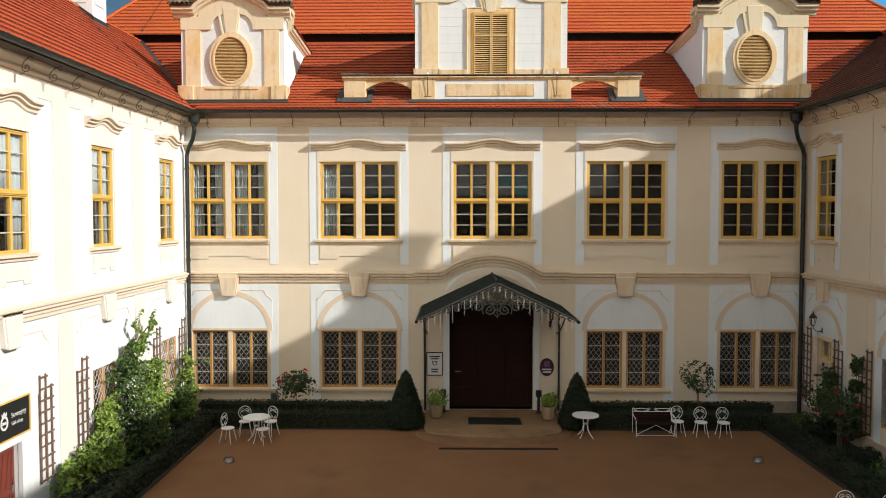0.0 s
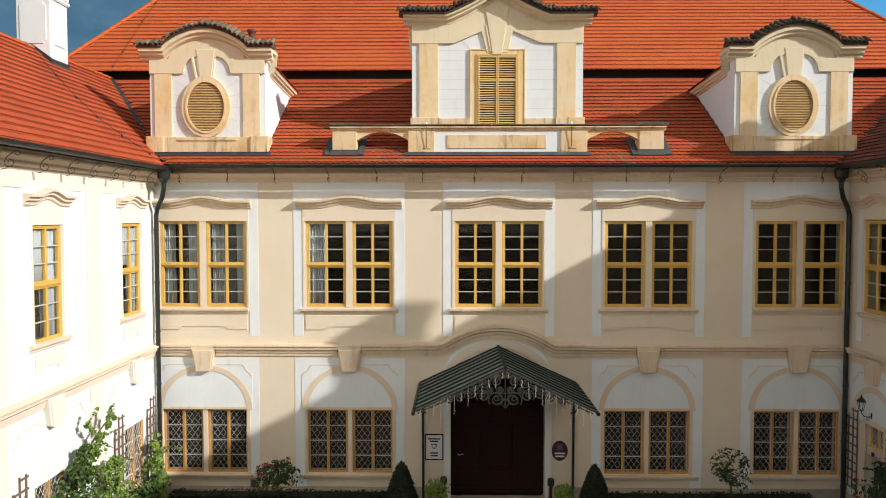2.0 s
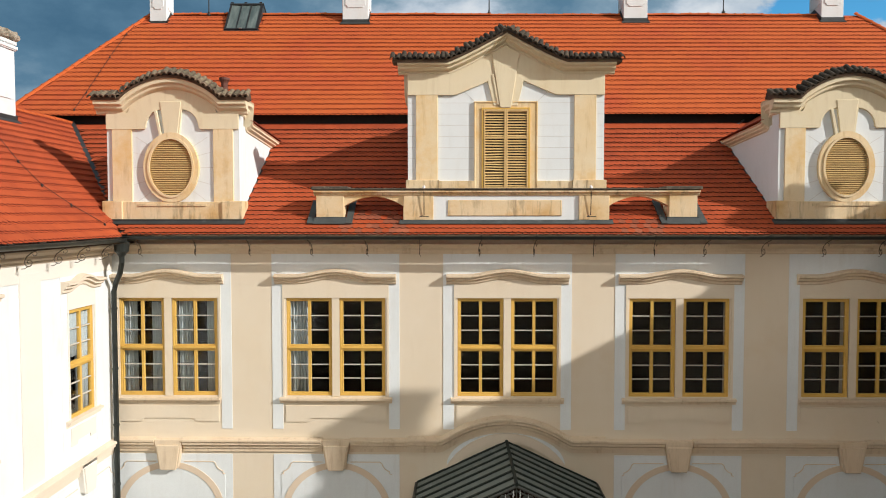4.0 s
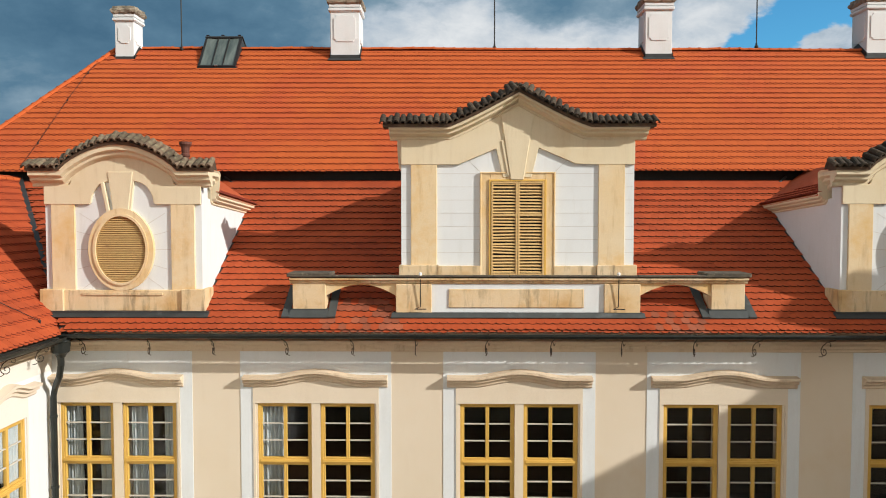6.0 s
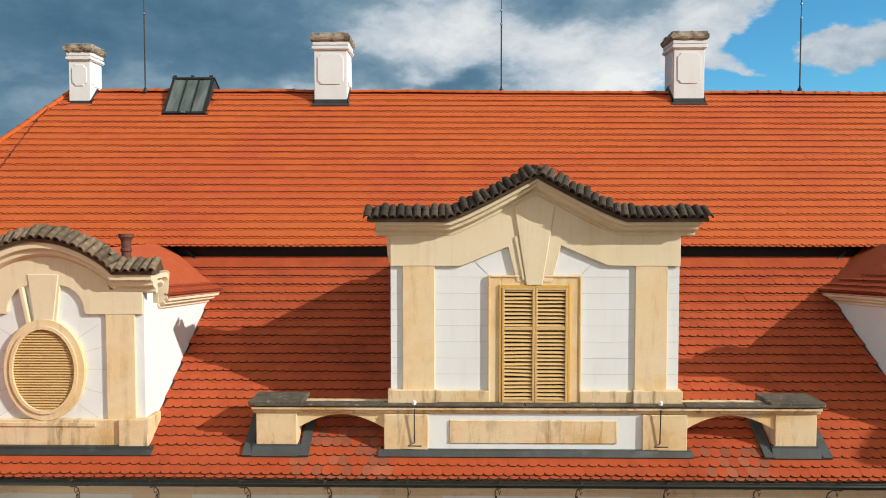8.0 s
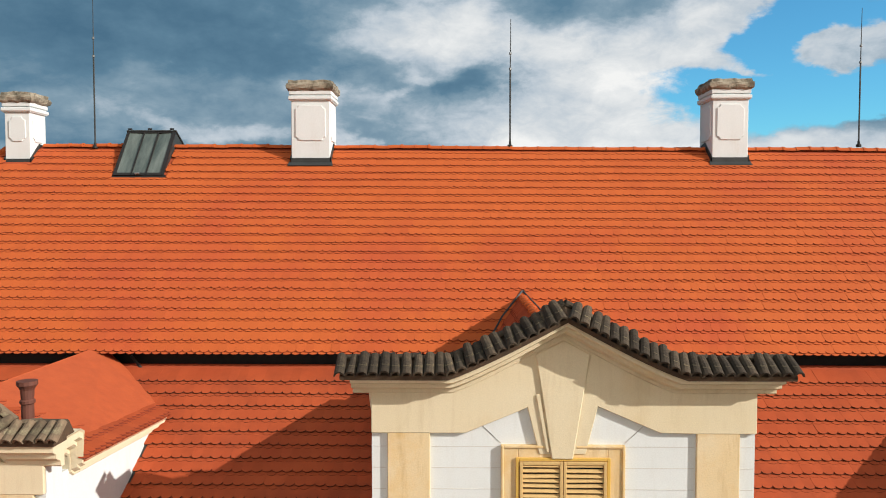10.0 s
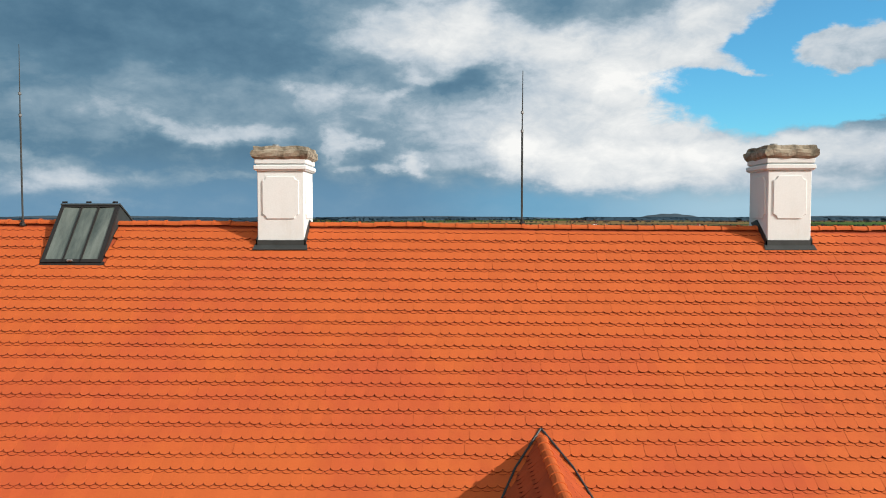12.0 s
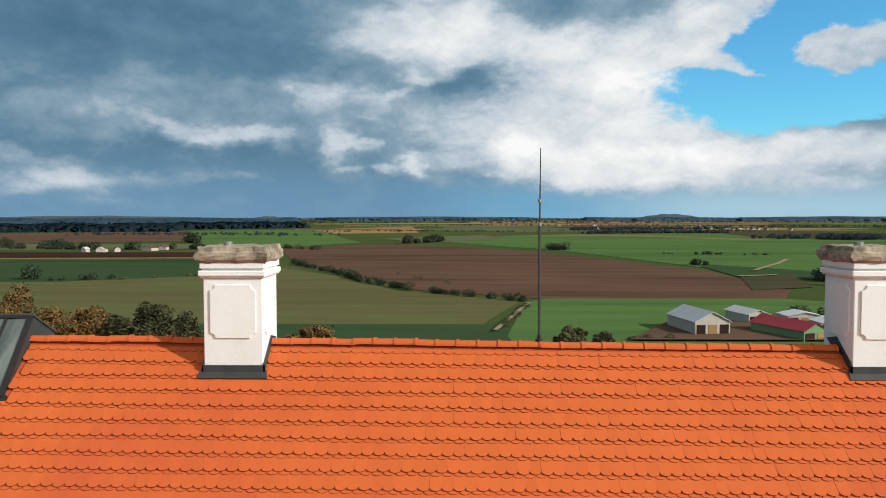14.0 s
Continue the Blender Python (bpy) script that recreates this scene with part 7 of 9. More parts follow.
box(bm, -0.40, 0.40, 0.0, 0.006, 2.38, 2.92)
part("pane", bm, GLASS, d3)
npl = thing("door_tag", RM @ pose(1.78, -0.05, 2.17), "small dark number plate over the side door", "number plate")
bm = bmesh.new()
box(bm, -0.06, 0.06, -0.02, 0.0, -0.06, 0.06)
part("plate", bm, PURPLE, npl)


# wall lantern on a scrolled arm
def wall_lantern(m, label):
    t = thing("wall_lantern", m, label, "wall lamp")
    bm = bmesh.new()
    tube(bm, [(0, 0, 0), (0, -0.16, -0.05), (0, -0.36, -0.02), (0, -0.46, 0.10), (0, -0.50, 0.24)], 0.02, 6)
    spiral_pts = [(0, -0.20 + 0.10 * (1 - k / 14) * math.cos(0.7 * k), -0.14 + 0.10 * (1 - k / 14) * math.sin(0.7 * k)) for k in range(12)]
    tube(bm, spiral_pts, 0.012, 5)
    box(bm, -0.05, 0.05, -0.03, 0.0, -0.14, 0.14)
    part("arm", bm, IRON, t)
    bm = bmesh.new()
    lathe(bm, [(0.07, 0.24), (0.10, 0.27), (0.07, 0.28)], 6, (0, -0.50, 0))
    lathe(bm, [(0.19, 0.66), (0.20, 0.70), (0.10, 0.82), (0.05, 0.86), (0.04, 0.90), (0.015, 1.0)], 6, (0, -0.50, 0))
    for k in range(6):
        a = k * math.pi / 3
        tube(bm, [(0.09 * math.cos(a), -0.50 + 0.09 * math.sin(a), 0.28), (0.17 * math.cos(a), -0.50 + 0.17 * math.sin(a), 0.67)], 0.012, 5)
    part("cage", bm, IRON, t)
    bm = bmesh.new()
    lathe(bm, [(0.085, 0.285), (0.16, 0.665)], 6, (0, -0.50, 0))
    part("glass", bm, GLASS, t, "clear tapered lantern glass")
    return t


wall_lantern(RM @ pose(1.62, -0.02, 3.30) @ Matrix.Scale(0.66, 4), "black wrought-iron wall lantern on a curled arm")
wall_lantern(pose(2.18, -0.02, 3.28) @ Matrix.Scale(0.8, 4), "black wrought-iron wall lantern beside the canopy")

# climbing trellises: stepped pairs of brown laths
trellis = thing("trellis", None, "narrow stepped brown wooden trellis on the wall", "trellis", "wall trellises")
for k, (x, h0, h1) in enumerate(((-0.25, 0, 2.30), (0.0, 0, 2.60), (0.25, 0, 2.60))):
    bm = bmesh.new()
    box(bm, x - 0.022, x + 0.022, -0.06, -0.03, h0, h1)
    part("lath", bm, BROWN, trellis)
for k in range(10):
    z = 0.06 + 0.276 * k
    bm = bmesh.new()
    box(bm, -0.29 if z < 2.4 else -0.03, 0.29, -0.09, -0.062, z - 0.02, z + 0.02)
    part("rung", bm, BROWN, trellis)
FLIP = Matrix.Diagonal((-1, 1, 1, 1))
copies = [(LM, -9.63, 0.85, True), (LM, -7.87, 0.90, False), (LM, -2.95, 0.95, False), (LM, -0.70, 0.95, False), (RM, 0.62, 0.70, False), (RM, 2.75, 0.55, True), (RM, 4.45, 0.55, False)]
for holder, u, z, flip in copies:
    ob = copy_thing(trellis, holder @ pose(u, -0.0, z))
    if flip:
        for o in ob.children:
            o.matrix_basis = FLIP @ o.matrix_basis
for o in (*trellis.children_recursive, trellis):
    bpy.data.objects.remove(o)

# small service box on the wall and drain covers in the gravel
bx = thing("service_box", Matrix.Translation((-7.95, -0.02, 0.56)), "small grey metal service box on the wall", "service box")
bm = bmesh.new()
box(bm, -0.15, 0.15, -0.06, 0.0, -0.15, 0.15)
part("box", bm, GREY, bx, bevel=0.01)
bm = bmesh.new()
box(bm, -0.11, 0.11, -0.068, -0.06, -0.11, 0.11)
part("lid", bm, LEAD, bx)
for x, y in ((-7.93, -5.69), (7.61, -5.45)):
    dr = thing("ground_spotlight", Matrix.Translation((x, y, 0.0)), "small grey ground spotlight standing in the gravel", "spotlight", "ground spotlights")
    bm = bmesh.new()
    lathe(bm, [(0.13, 0.0), (0.14, 0.03), (0.11, 0.09), (0.05, 0.11)], 14)
    part("housing", bm, GREY, dr)
    bm = bmesh.new()
    tube(bm, [(-0.16, 0, 0.05), (-0.10, 0, 0.15), (0.10, 0, 0.15), (0.16, 0, 0.05)], 0.012, 5)
    part("bracket", bm, IRON, dr)


# ---- garden furniture ----
def heart_back(bm, w, z0, z1, y):
    """A balloon back of round bar with two scrolls in it."""
    cz, rz = (z0 + z1) / 2 + 0.03, (z1 - z0) / 2
    tube(bm, [(-w * 0.30, y + 0.02, z0 - 0.02)] + [(w * 0.5 * math.sin(math.radians(a)), y - 0.05 * (0.5 - 0.5 * math.cos(math.radians(a))), cz - rz * math.cos(math.radians(a))) for a in range(-150, 151, 20)][::-1][0:0] + [(-w * 0.5 * math.sin(math.radians(a)), y - 0.04, cz - rz * math.cos(math.radians(a))) for a in range(30, 331, 15)] + [(w * 0.30, y + 0.02, z0 - 0.02)], 0.011, 5)
    for s in (-1, 1):
        tube(bm, [(s * (0.075 - 0.062 * (1 - k / 22) * math.cos(0.42 * k + 0.2)), y - 0.04, cz + 0.07 + 0.065 * (1 - k / 22) * math.sin(0.42 * k + 0.2)) for k in range(20)][::-1] + [(s * 0.155, y - 0.035, cz), (s * 0.10, y - 0.02, cz - 0.09), (0, y, z0 + 0.04)], 0.008, 5)
        tube(bm, [(s * (0.07 + 0.035 * (1 - k / 14) * math.cos(0.6 * k)), y - 0.03, z0 + 0.09 + 0.035 * (1 - k / 14) * math.sin(0.6 * k)) for k in range(12)], 0.006, 4)


def cafe_chair():
    t = thing("garden_chair", None, "white wrought-iron garden chair with a scrolled back", "chair", "garden chairs")
    bm = bmesh.new()
    lathe(bm, [(0.18, 0.43), (0.205, 0.445), (0.205, 0.465), (0.17, 0.472)], 20)
    part("seat", bm, WHITE_IRON, t)
    bm = bmesh.new()
    heart_back(bm, 0.40, 0.47, 0.90, 0.17)
    part("backrest", bm, WHITE_IRON, t)
    for sx_, sy_ in ((-1, -1), (1, -1), (-1, 1), (1, 1)):
        bm = bmesh.new()
        tube(bm, [(sx_ * 0.13, sy_ * 0.12, 0.44), (sx_ * 0.155, sy_ * 0.15, 0.25), (sx_ * 0.20, sy_ * 0.20, 0.0)], 0.012, 6)
        part("leg", bm, WHITE_IRON, t)
    return t


def cafe_table(m):
    t = thing("garden_table", m, "round white iron garden table on curved legs", "table", "garden tables")
    bm = bmesh.new()
    lathe(bm, [(0.40, 0.695), (0.43, 0.70), (0.435, 0.72), (0.43, 0.735), (0.36, 0.738)], 32)
    part("tabletop", bm, WHITE_IRON, t)
    for k in range(4):
        a = math.pi / 4 + k * math.pi / 2
        bm = bmesh.new()
        tube(bm, [(r * math.cos(a), r * math.sin(a), z) for r, z in ((0.17, 0.70), (0.10, 0.55), (0.08, 0.40), (0.12, 0.22), (0.22, 0.08), (0.31, 0.0))], 0.013, 6)
        part("leg", bm, WHITE_IRON, t)
    bm = bmesh.new()
    lathe(bm, [(0.09, 0.43), (0.10, 0.44), (0.09, 0.45)], 14)
    part("collar", bm, WHITE_IRON, t)
    return t


def bench(m):
    t = thing("garden_bench", m, "white scrolled iron bench with dark wooden slats", "bench")
    for k in range(5):
        bm = bmesh.new()
        y = -0.20 + 0.10 * k
        box(bm, -0.68, 0.68, y - 0.04, y + 0.04, 0.42, 0.445)
        part("seat_slat", bm, DARKWOOD, t)
    for k in range(3):
        bm = bmesh.new()
        box(bm, -0.68, 0.68, 0.24, 0.26, 0.50 + 0.09 * k, 0.575 + 0.09 * k)
        part("back_slat", bm, DARKWOOD, t)
    bm = bmesh.new()
    for s in (-1, 1):
        tube(bm, [(s * (0.38 + 0.26 * math.cos(w)), 0.26, 0.84 + 0.055 * math.sin(w)) for w in [2 * math.pi * k / 20 for k in range(21)]], 0.011, 5)
        for q in (-1, 1):
            tube(bm, [(s * 0.38 + q * (0.24 + 0.07 * (1 - k / 14) * math.cos(0.6 * k)), 0.26, 0.84 + 0.07 * (1 - k / 14) * math.sin(0.6 * k)) for k in range(12)], 0.009, 5)
    tube(bm, [(-0.70, 0.25, 0.0), (-0.70, 0.25, 0.9), (-0.66, 0.25, 0.93)], 0.014, 6)
    tube(bm, [(0.70, 0.25, 0.0), (0.70, 0.25, 0.9), (0.66, 0.25, 0.93)], 0.014, 6)
    tube(bm, [(-0.70, 0.25, 0.78), (0.70, 0.25, 0.78)], 0.011, 5)
    part("back_frame", bm, WHITE_IRON, t)
    for s in (-1, 1):
        bm = bmesh.new()
        tube(bm, [(s * 0.70, 0.25, 0.70), (s * 0.71, 0.05, 0.66), (s * 0.71, -0.18, 0.64), (s * 0.71, -0.28, 0.58), (s * 0.71, -0.25, 0.45), (s * 0.70, -0.27, 0.2), (s * 0.70, -0.30, 0.0)], 0.014, 6)
        part("arm", bm, WHITE_IRON, t)
    bm = bmesh.new()
    tube(bm, [(-0.70, -0.28, 0.06), (0.70, -0.28, 0.06)], 0.010, 5)
    tube(bm, [(-0.68, -0.26, 0.08), (0, -0.24, 0.42), (0.68, -0.26, 0.08)], 0.010, 5)
    part("brace", bm, WHITE_IRON, t)
    return t


chair = cafe_chair()
for x, y, a in ((-8.55, -3.75, 78), (-8.22, -2.95, 20), (-7.38, -2.95, -25), (-7.42, -3.85, -115), (6.05, -2.75, 4), (6.78, -2.85, -3), (7.50, -2.90, 2), (7.62, -10.35, -8), (8.55, -10.55, 12)):
    copy_thing(chair, pose(x, y, 0.0, 0, 0, a))
for o in (*chair.children_recursive, chair):
    bpy.data.objects.remove(o)
cafe_table(pose(-7.72, -3.42, 0))
cafe_table(pose(2.97, -3.02, 0))
bench(pose(5.28, -2.72, 0) @ Matrix.Diagonal((0.92, 1, 0.90, 1)))

# ---- plants ----
def leaf_part(name, pts, nrm, size, seed, material, parent, spread=0.9, label=""):
    v, f = leaves(pts, nrm, size, seed, spread)
    return quads_object(name, v, f, material, parent, label)


def hedge(name, m, w, d, h, material, label, density=420, size=0.045, seed=0, category="hedge"):
    """A clipped hedge: dark core with leaves standing out of its faces."""
    rng = np.random.default_rng(seed)
    t = thing(name, m, label, category, "clipped box hedges")
    bm = bmesh.new()
    box(bm, -w / 2 + 0.03, w / 2 - 0.03, -d / 2 + 0.03, d / 2 - 0.03, 0.0, h - 0.03)
    part("core", bm, HEDGE_CORE, t)
    pts, nrm = [], []
    for area, fn in ((w * d, lambda u, v: ((u - 0.5) * w, (v - 0.5) * d, h, 0, 0, 1)), (w * h, lambda u, v: ((u - 0.5) * w, -d / 2, v * h, 0, -1, 0.2)), (w * h * 0.5, lambda u, v: ((u - 0.5) * w, d / 2, v * h, 0, 1, 0.2)),
                     (d * h, lambda u, v: (-w / 2, (u - 0.5) * d, v * h, -1, 0, 0.2)), (d * h, lambda u, v: (w / 2, (u - 0.5) * d, v * h, 1, 0, 0.2))):
        for _ in range(int(area * density)):
            x, y, z, a, b, c = fn(rng.random(), rng.random())
            g = rng.normal(0, 0.022) + 0.02 * math.sin(x * 3.1 + y * 2.3)
            pts.append((x + a * g, y + b * g, max(0.01, z + c * g)))
            nrm.append((a, b, c))
    leaf_part("foliage", pts, nrm, size, seed, material, t)
    return t


HEDGE_CORE = surf("hedge twigs", (0.018, 0.022, 0.010), (0.012, 0.014, 0.008), 6, 0.8, 0.95, 0.4, 30)
for i, (x0, x1, y, d, h) in enumerate(((-10.0, -3.4, -2.0, 0.55, 0.55), (-10.3, -3.0, -1.05, 0.5, 0.62), (3.2, 9.3, -2.0, 0.55, 0.55), (3.0, 9.8, -1.05, 0.5, 0.62))):
    hedge("hedge", Matrix.Translation(((x0 + x1) / 2, y, 0)), x1 - x0, d, h, HEDGE, "low clipped dark green box hedge along the wall", 260, 0.055, i)
for i, (x, y0, y1, w, h) in enumerate(((-9.75, -15.0, -2.4, 0.55, 0.55), (9.35, -15.0, -2.4, 0.55, 0.55), (-10.35, -15.0, -8.2, 0.42, 0.62))):
    hedge("hedge", Matrix.Translation((x, (y0 + y1) / 2, 0)) @ pose(0, 0, 0, 0, 0, 90), y1 - y0, w, h, HEDGE, "low clipped dark green box hedge along the bed", 260, 0.055, 7 + i)
for i, (x, y) in enumerate(((-10.35, -3.4), (-10.35, -6.0), (-10.35, -8.4), (10.2, -3.6), (10.2, -6.2))):
    hedge("hedge", Matrix.Translation((x, y, 0)), 0.8, 0.5, 0.6, HEDGE, "short clipped dark green box hedge across the bed", 320, 0.055, 20 + i)
# beds of soil behind the hedges, with stone kerbs
for name, x0, x1, y0, y1 in (("bed_left", WING_L, -9.45, -15.0, 0.0), ("bed_right", 9.05, WING_R, -15.0, 0.0), ("bed_back_left", -9.45, -2.5, -2.3, 0.0), ("bed_back_right", 2.5, 9.05, -2.3, 0.0)):
    bm = bmesh.new()
    box(bm, x0, x1, y0, y1, -0.2, 0.04)
    tagged(part(name, bm, SOIL, None), "dark planted soil bed along the wall", "flower bed", "", "structure")
for name, x0, x1, y0, y1 in (("kerb_left", -9.45, -9.36, -15.0, -2.3), ("kerb_right", 8.96, 9.05, -15.0, -2.3)):
    bm = bmesh.new()
    box(bm, x0, x1, y0, y1, -0.1, 0.05)
    tagged(part(name, bm, SOIL, None), "low dark stone edging of the bed", "kerb", "", "structure")


def cone_tree(x, y, h, r, seed):
    t = thing("topiary_cone", Matrix.Translation((x, y, 0.0)), "dark green yew clipped into a tall cone", "topiary", "yew cones")
    rng = np.random.default_rng(seed)
    prof = lambda f: r * (math.sin(min(1.0, f * 4 + 0.55) * math.pi / 2)) * (1 - f) ** 0.72 + 0.02
    bm = bmesh.new()
    lathe(bm, [(prof(k / 12) * 0.93, 0.02 + h * k / 12) for k in range(13)], 18)
    part("core", bm, HEDGE_CORE, t)
    pts, nrm = [], []
    for _ in range(3600):
        f = 1 - math.sqrt(rng.random())
        a = rng.random() * 2 * math.pi
        q = prof(f) * (1 + rng.normal(0, 0.025))
        pts.append((q * math.cos(a), q * math.sin(a), 0.04 + h * f))
        nrm.append((math.cos(a), math.sin(a), 0.4))
    leaf_part("foliage", pts, nrm, 0.05, seed, YEW, t)


cone_tree(-2.98, -1.95, 1.95, 0.66, 31)
cone_tree(2.86, -1.95, 1.88, 0.64, 32)


def flowers(t, pts, seed, material, name="flower", r=0.05):
    rng = random.Random(seed)
    for p in pts:
        bm = bmesh.new()
        for k in range(9):
            a = k * 2.4
            rad = r * (0.35 + 0.09 * k)
            c = Vector((math.cos(a) * rad, math.sin(a) * rad, 0.06 - 0.006 * k))
            s = Vector((-math.sin(a), math.cos(a), 0)) * r * 0.55
            u = Vector((math.cos(a) * 0.5, math.sin(a) * 0.5, 0.8)) * r * 0.7
            v = [bm.verts.new(c + d) for d in (-s, s, s * 0.7 + u, -s * 0.7 + u)]
            bm.faces.new(v)
        ob = part(name, bm, material, t)
        ob.matrix_basis = Matrix.Translation(p) @ pose(0, 0, 0, rng.uniform(-40, 40), rng.uniform(-40, 40), 0)


def crown_points(rng, n, centre, radii, hollow=0.55, lump=0.25):
    """Points in an uneven, gappy crown."""
    pts, nrm = [], []
    seeds = rng.normal(0, 1, (14, 3))
    seeds /= np.linalg.norm(seeds, axis=1, keepdims=True)
    bumps = rng.uniform(-lump, lump, 14)
    while len(pts) < n:
        d = rng.normal(0, 1, 3)
        d /= np.linalg.norm(d)
        k = np.exp(6 * (seeds @ d - 1))
        r = (1 + (k * bumps).sum() * 1.4) * (hollow + (1 - hollow) * rng.random() ** 0.5)
        if noise.noise(Vector(d * 2.3 + rng.normal(0, 0.05, 3)) + Vector((n * 0.01, 0, 0))) < -0.22 and rng.random() < 0.75:
            continue
        pts.append(np.array(centre) + d * np.array(radii) * r)
        nrm.append(d)
    return pts, nrm


def standard_rose(x, y, h, r, seed, petals, leaf, label, n=620, stems=1):
    t = thing("rose_tree", Matrix.Translation((x, y, 0.04)), label, "rose tree", "standard roses")
    rng = np.random.default_rng(seed)
    bm = bmesh.new()
    for k in range(stems):
        o = 0.06 * k
        tube(bm, [(o, 0, 0), (o + 0.03, 0.01, h * 0.4), (0.01 + o * 0.4, 0, h * 0.72)], 0.022, 6, r1=0.014)
    for k in range(6):
        a = k * 1.05 + seed
        tube(bm, [(0, 0, h * 0.68), (0.5 * r * math.cos(a), 0.5 * r * math.sin(a), h * 0.8), (r * 0.85 * math.cos(a), r * 0.85 * math.sin(a), h * (0.86 + 0.1 * (k % 3)))], 0.012, 5, r1=0.005)
    part("trunk", bm, BARK, t)
    pts, nrm = crown_points(rng, n, (0, 0, h * 0.9), (r, r, r * 0.85), 0.35, 0.5)
    leaf_part("crown", pts, nrm, 0.075, seed, leaf, t)
    if petals:
        pk = [Vector(pts[i * 37 % n]) + Vector(nrm[i * 37 % n]) * 0.06 for i in range(petals)]
        flowers(t, pk, seed, PETAL, r=0.07)
    return t


standard_rose(-6.85, -1.55, 1.50, 0.56, 41, 5, ROSE_DARK, "standard rose tree with red blooms behind the hedge", 700)
standard_rose(7.05, -1.55, 1.70, 0.62, 42, 0, ROSE_DARK, "sparse standard rose tree behind the hedge", 420, 2)
standard_rose(-10.05, -6.1, 1.35, 0.55, 45, 0, ROSE_DARK, "dark standard rose tree in the hedged bed", 520, 1)
standard_rose(10.0, -5.2, 1.75, 0.58, 43, 4, ROSE_DARK, "standard rose tree with red blooms by the shaded wing", 420, 3)
standard_rose(10.45, -3.6, 1.5, 0.5, 44, 3, ROSE_DARK, "standard rose tree with red blooms by the shaded wing", 420, 1)


def climber(m, pts3, r, n, seed, leaf, petals, label, h):
    """A climbing shrub on the wall: stems and leaf clumps along a rising line."""
    t = thing("climbing_rose", m, label, "climbing plant", "climbing roses")
    rng = np.random.default_rng(seed)
    bm = bmesh.new()
    for k in range(4):
        o = rng.normal(0, 0.08, 3)
        tube(bm, [(p[0] + o[0], p[1] + o[1] * 0.3, p[2]) for p in pts3], 0.02, 5, r1=0.006)
    part("stem", bm, BARK, t)
    P, N = [], []
    for i, p in enumerate(pts3):
        rad = r[i]
        a, b = crown_points(rng, int(n * 1.5 * rad), (p[0], p[1] - 0.1, p[2]), (rad, rad * 0.7, rad), 0.3, 0.5)
        P += a
        N += b
    # loose shoots reaching out of the mass
    for k in range(26):
        i = int(rng.integers(len(P)))
        base, way = np.array(P[i]), np.array(N[i]) * 0.6 + np.array([rng.normal(0, 0.4), -0.25, rng.uniform(0.1, 0.9)])
        way /= np.linalg.norm(way)
        L = rng.uniform(0.25, 0.6)
        for q in range(14):
            f = q / 14
            P.append(base + way * L * f + np.array([0, 0, -0.18 * f * f]) + rng.normal(0, 0.018, 3))
            N.append(way)
    leaf_part("foliage", P, N, 0.070, seed, leaf, t)
    if petals:
        mat, k = petals
        flowers(t, [Vector(P[i * 53 % len(P)]) + Vector(N[i * 53 % len(P)]) * 0.08 for i in range(k)], seed, mat, r=0.06)


# along the left wing, in full sun (u along the wall, out, up)
climber(LM, [(-6.0, -0.40, 0.5), (-6.05, -0.42, 1.2), (-6.1, -0.38, 1.9), (-6.05, -0.32, 2.5), (-5.9, -0.28, 3.0), (-5.65, -0.28, 3.35)], (0.60, 0.66, 0.66, 0.54, 0.36, 0.20), 560, 51, ROSE, (WHITE_PETAL, 6), "tall dark climbing rose covering half a window", 4)
climber(LM, [(-5.6, -0.30, 2.9), (-5.4, -0.36, 3.3), (-5.1, -0.42, 3.62), (-4.7, -0.46, 3.82), (-4.35, -0.48, 3.9)], (0.26, 0.20, 0.13, 0.09, 0.05), 900, 60, LIME, None, "long pale shoot arching up the sunlit wall", 3)
climber(LM, [(-4.55, -0.50, 0.5), (-4.45, -0.50, 1.1), (-4.4, -0.45, 1.7), (-4.3, -0.40, 2.2), (-4.15, -0.35, 2.6)], (0.55, 0.62, 0.56, 0.42, 0.22), 640, 52, LIME, (WHITE_PETAL, 5), "bright green climbing rose with pale blooms", 3)
climber(LM, [(-3.2, -0.60, 0.4), (-3.0, -0.60, 0.9), (-2.7, -0.55, 1.2), (-2.2, -0.5, 0.9)], (0.60, 0.58, 0.42, 0.40), 700, 53, ROSE, (PETAL, 6), "broad green rose bush with pink blooms", 2)
climber(LM, [(-1.35, -0.45, 0.5), (-1.25, -0.40, 1.1), (-1.2, -0.32, 1.7), (-1.25, -0.26, 2.2)], (0.45, 0.42, 0.32, 0.18), 720, 54, LIME, (PETAL, 2), "slender bright green climbing rose in the corner", 2)
climber(LM, [(-7.45, -0.36, 0.5), (-7.45, -0.36, 1.1), (-7.35, -0.32, 1.6), (-7.2, -0.28, 2.0)], (0.50, 0.50, 0.40, 0.22), 760, 55, LIME, (WHITE_PETAL, 3), "leafy green climbing rose beside a window", 2)
climber(LM, [(-8.5, -0.38, 0.45), (-8.4, -0.36, 0.95)], (0.50, 0.42), 760, 56, LIME, (WHITE_PETAL, 5), "bright green rose bush with white blooms", 2)
climber(LM, [(-9.4, -0.32, 0.45), (-9.3, -0.30, 0.85)], (0.42, 0.30), 760, 57, LIME, None, "low bright green shrub against the wall", 1)
climber(RM, [(4.3, -0.3, 0.6), (4.35, -0.3, 1.3), (4.4, -0.25, 2.0), (4.3, -0.2, 2.6)], (0.42, 0.34, 0.30, 0.20), 800, 58, ROSE_DARK, (PETAL, 5), "dark climbing rose with red blooms on the shaded wall", 3)
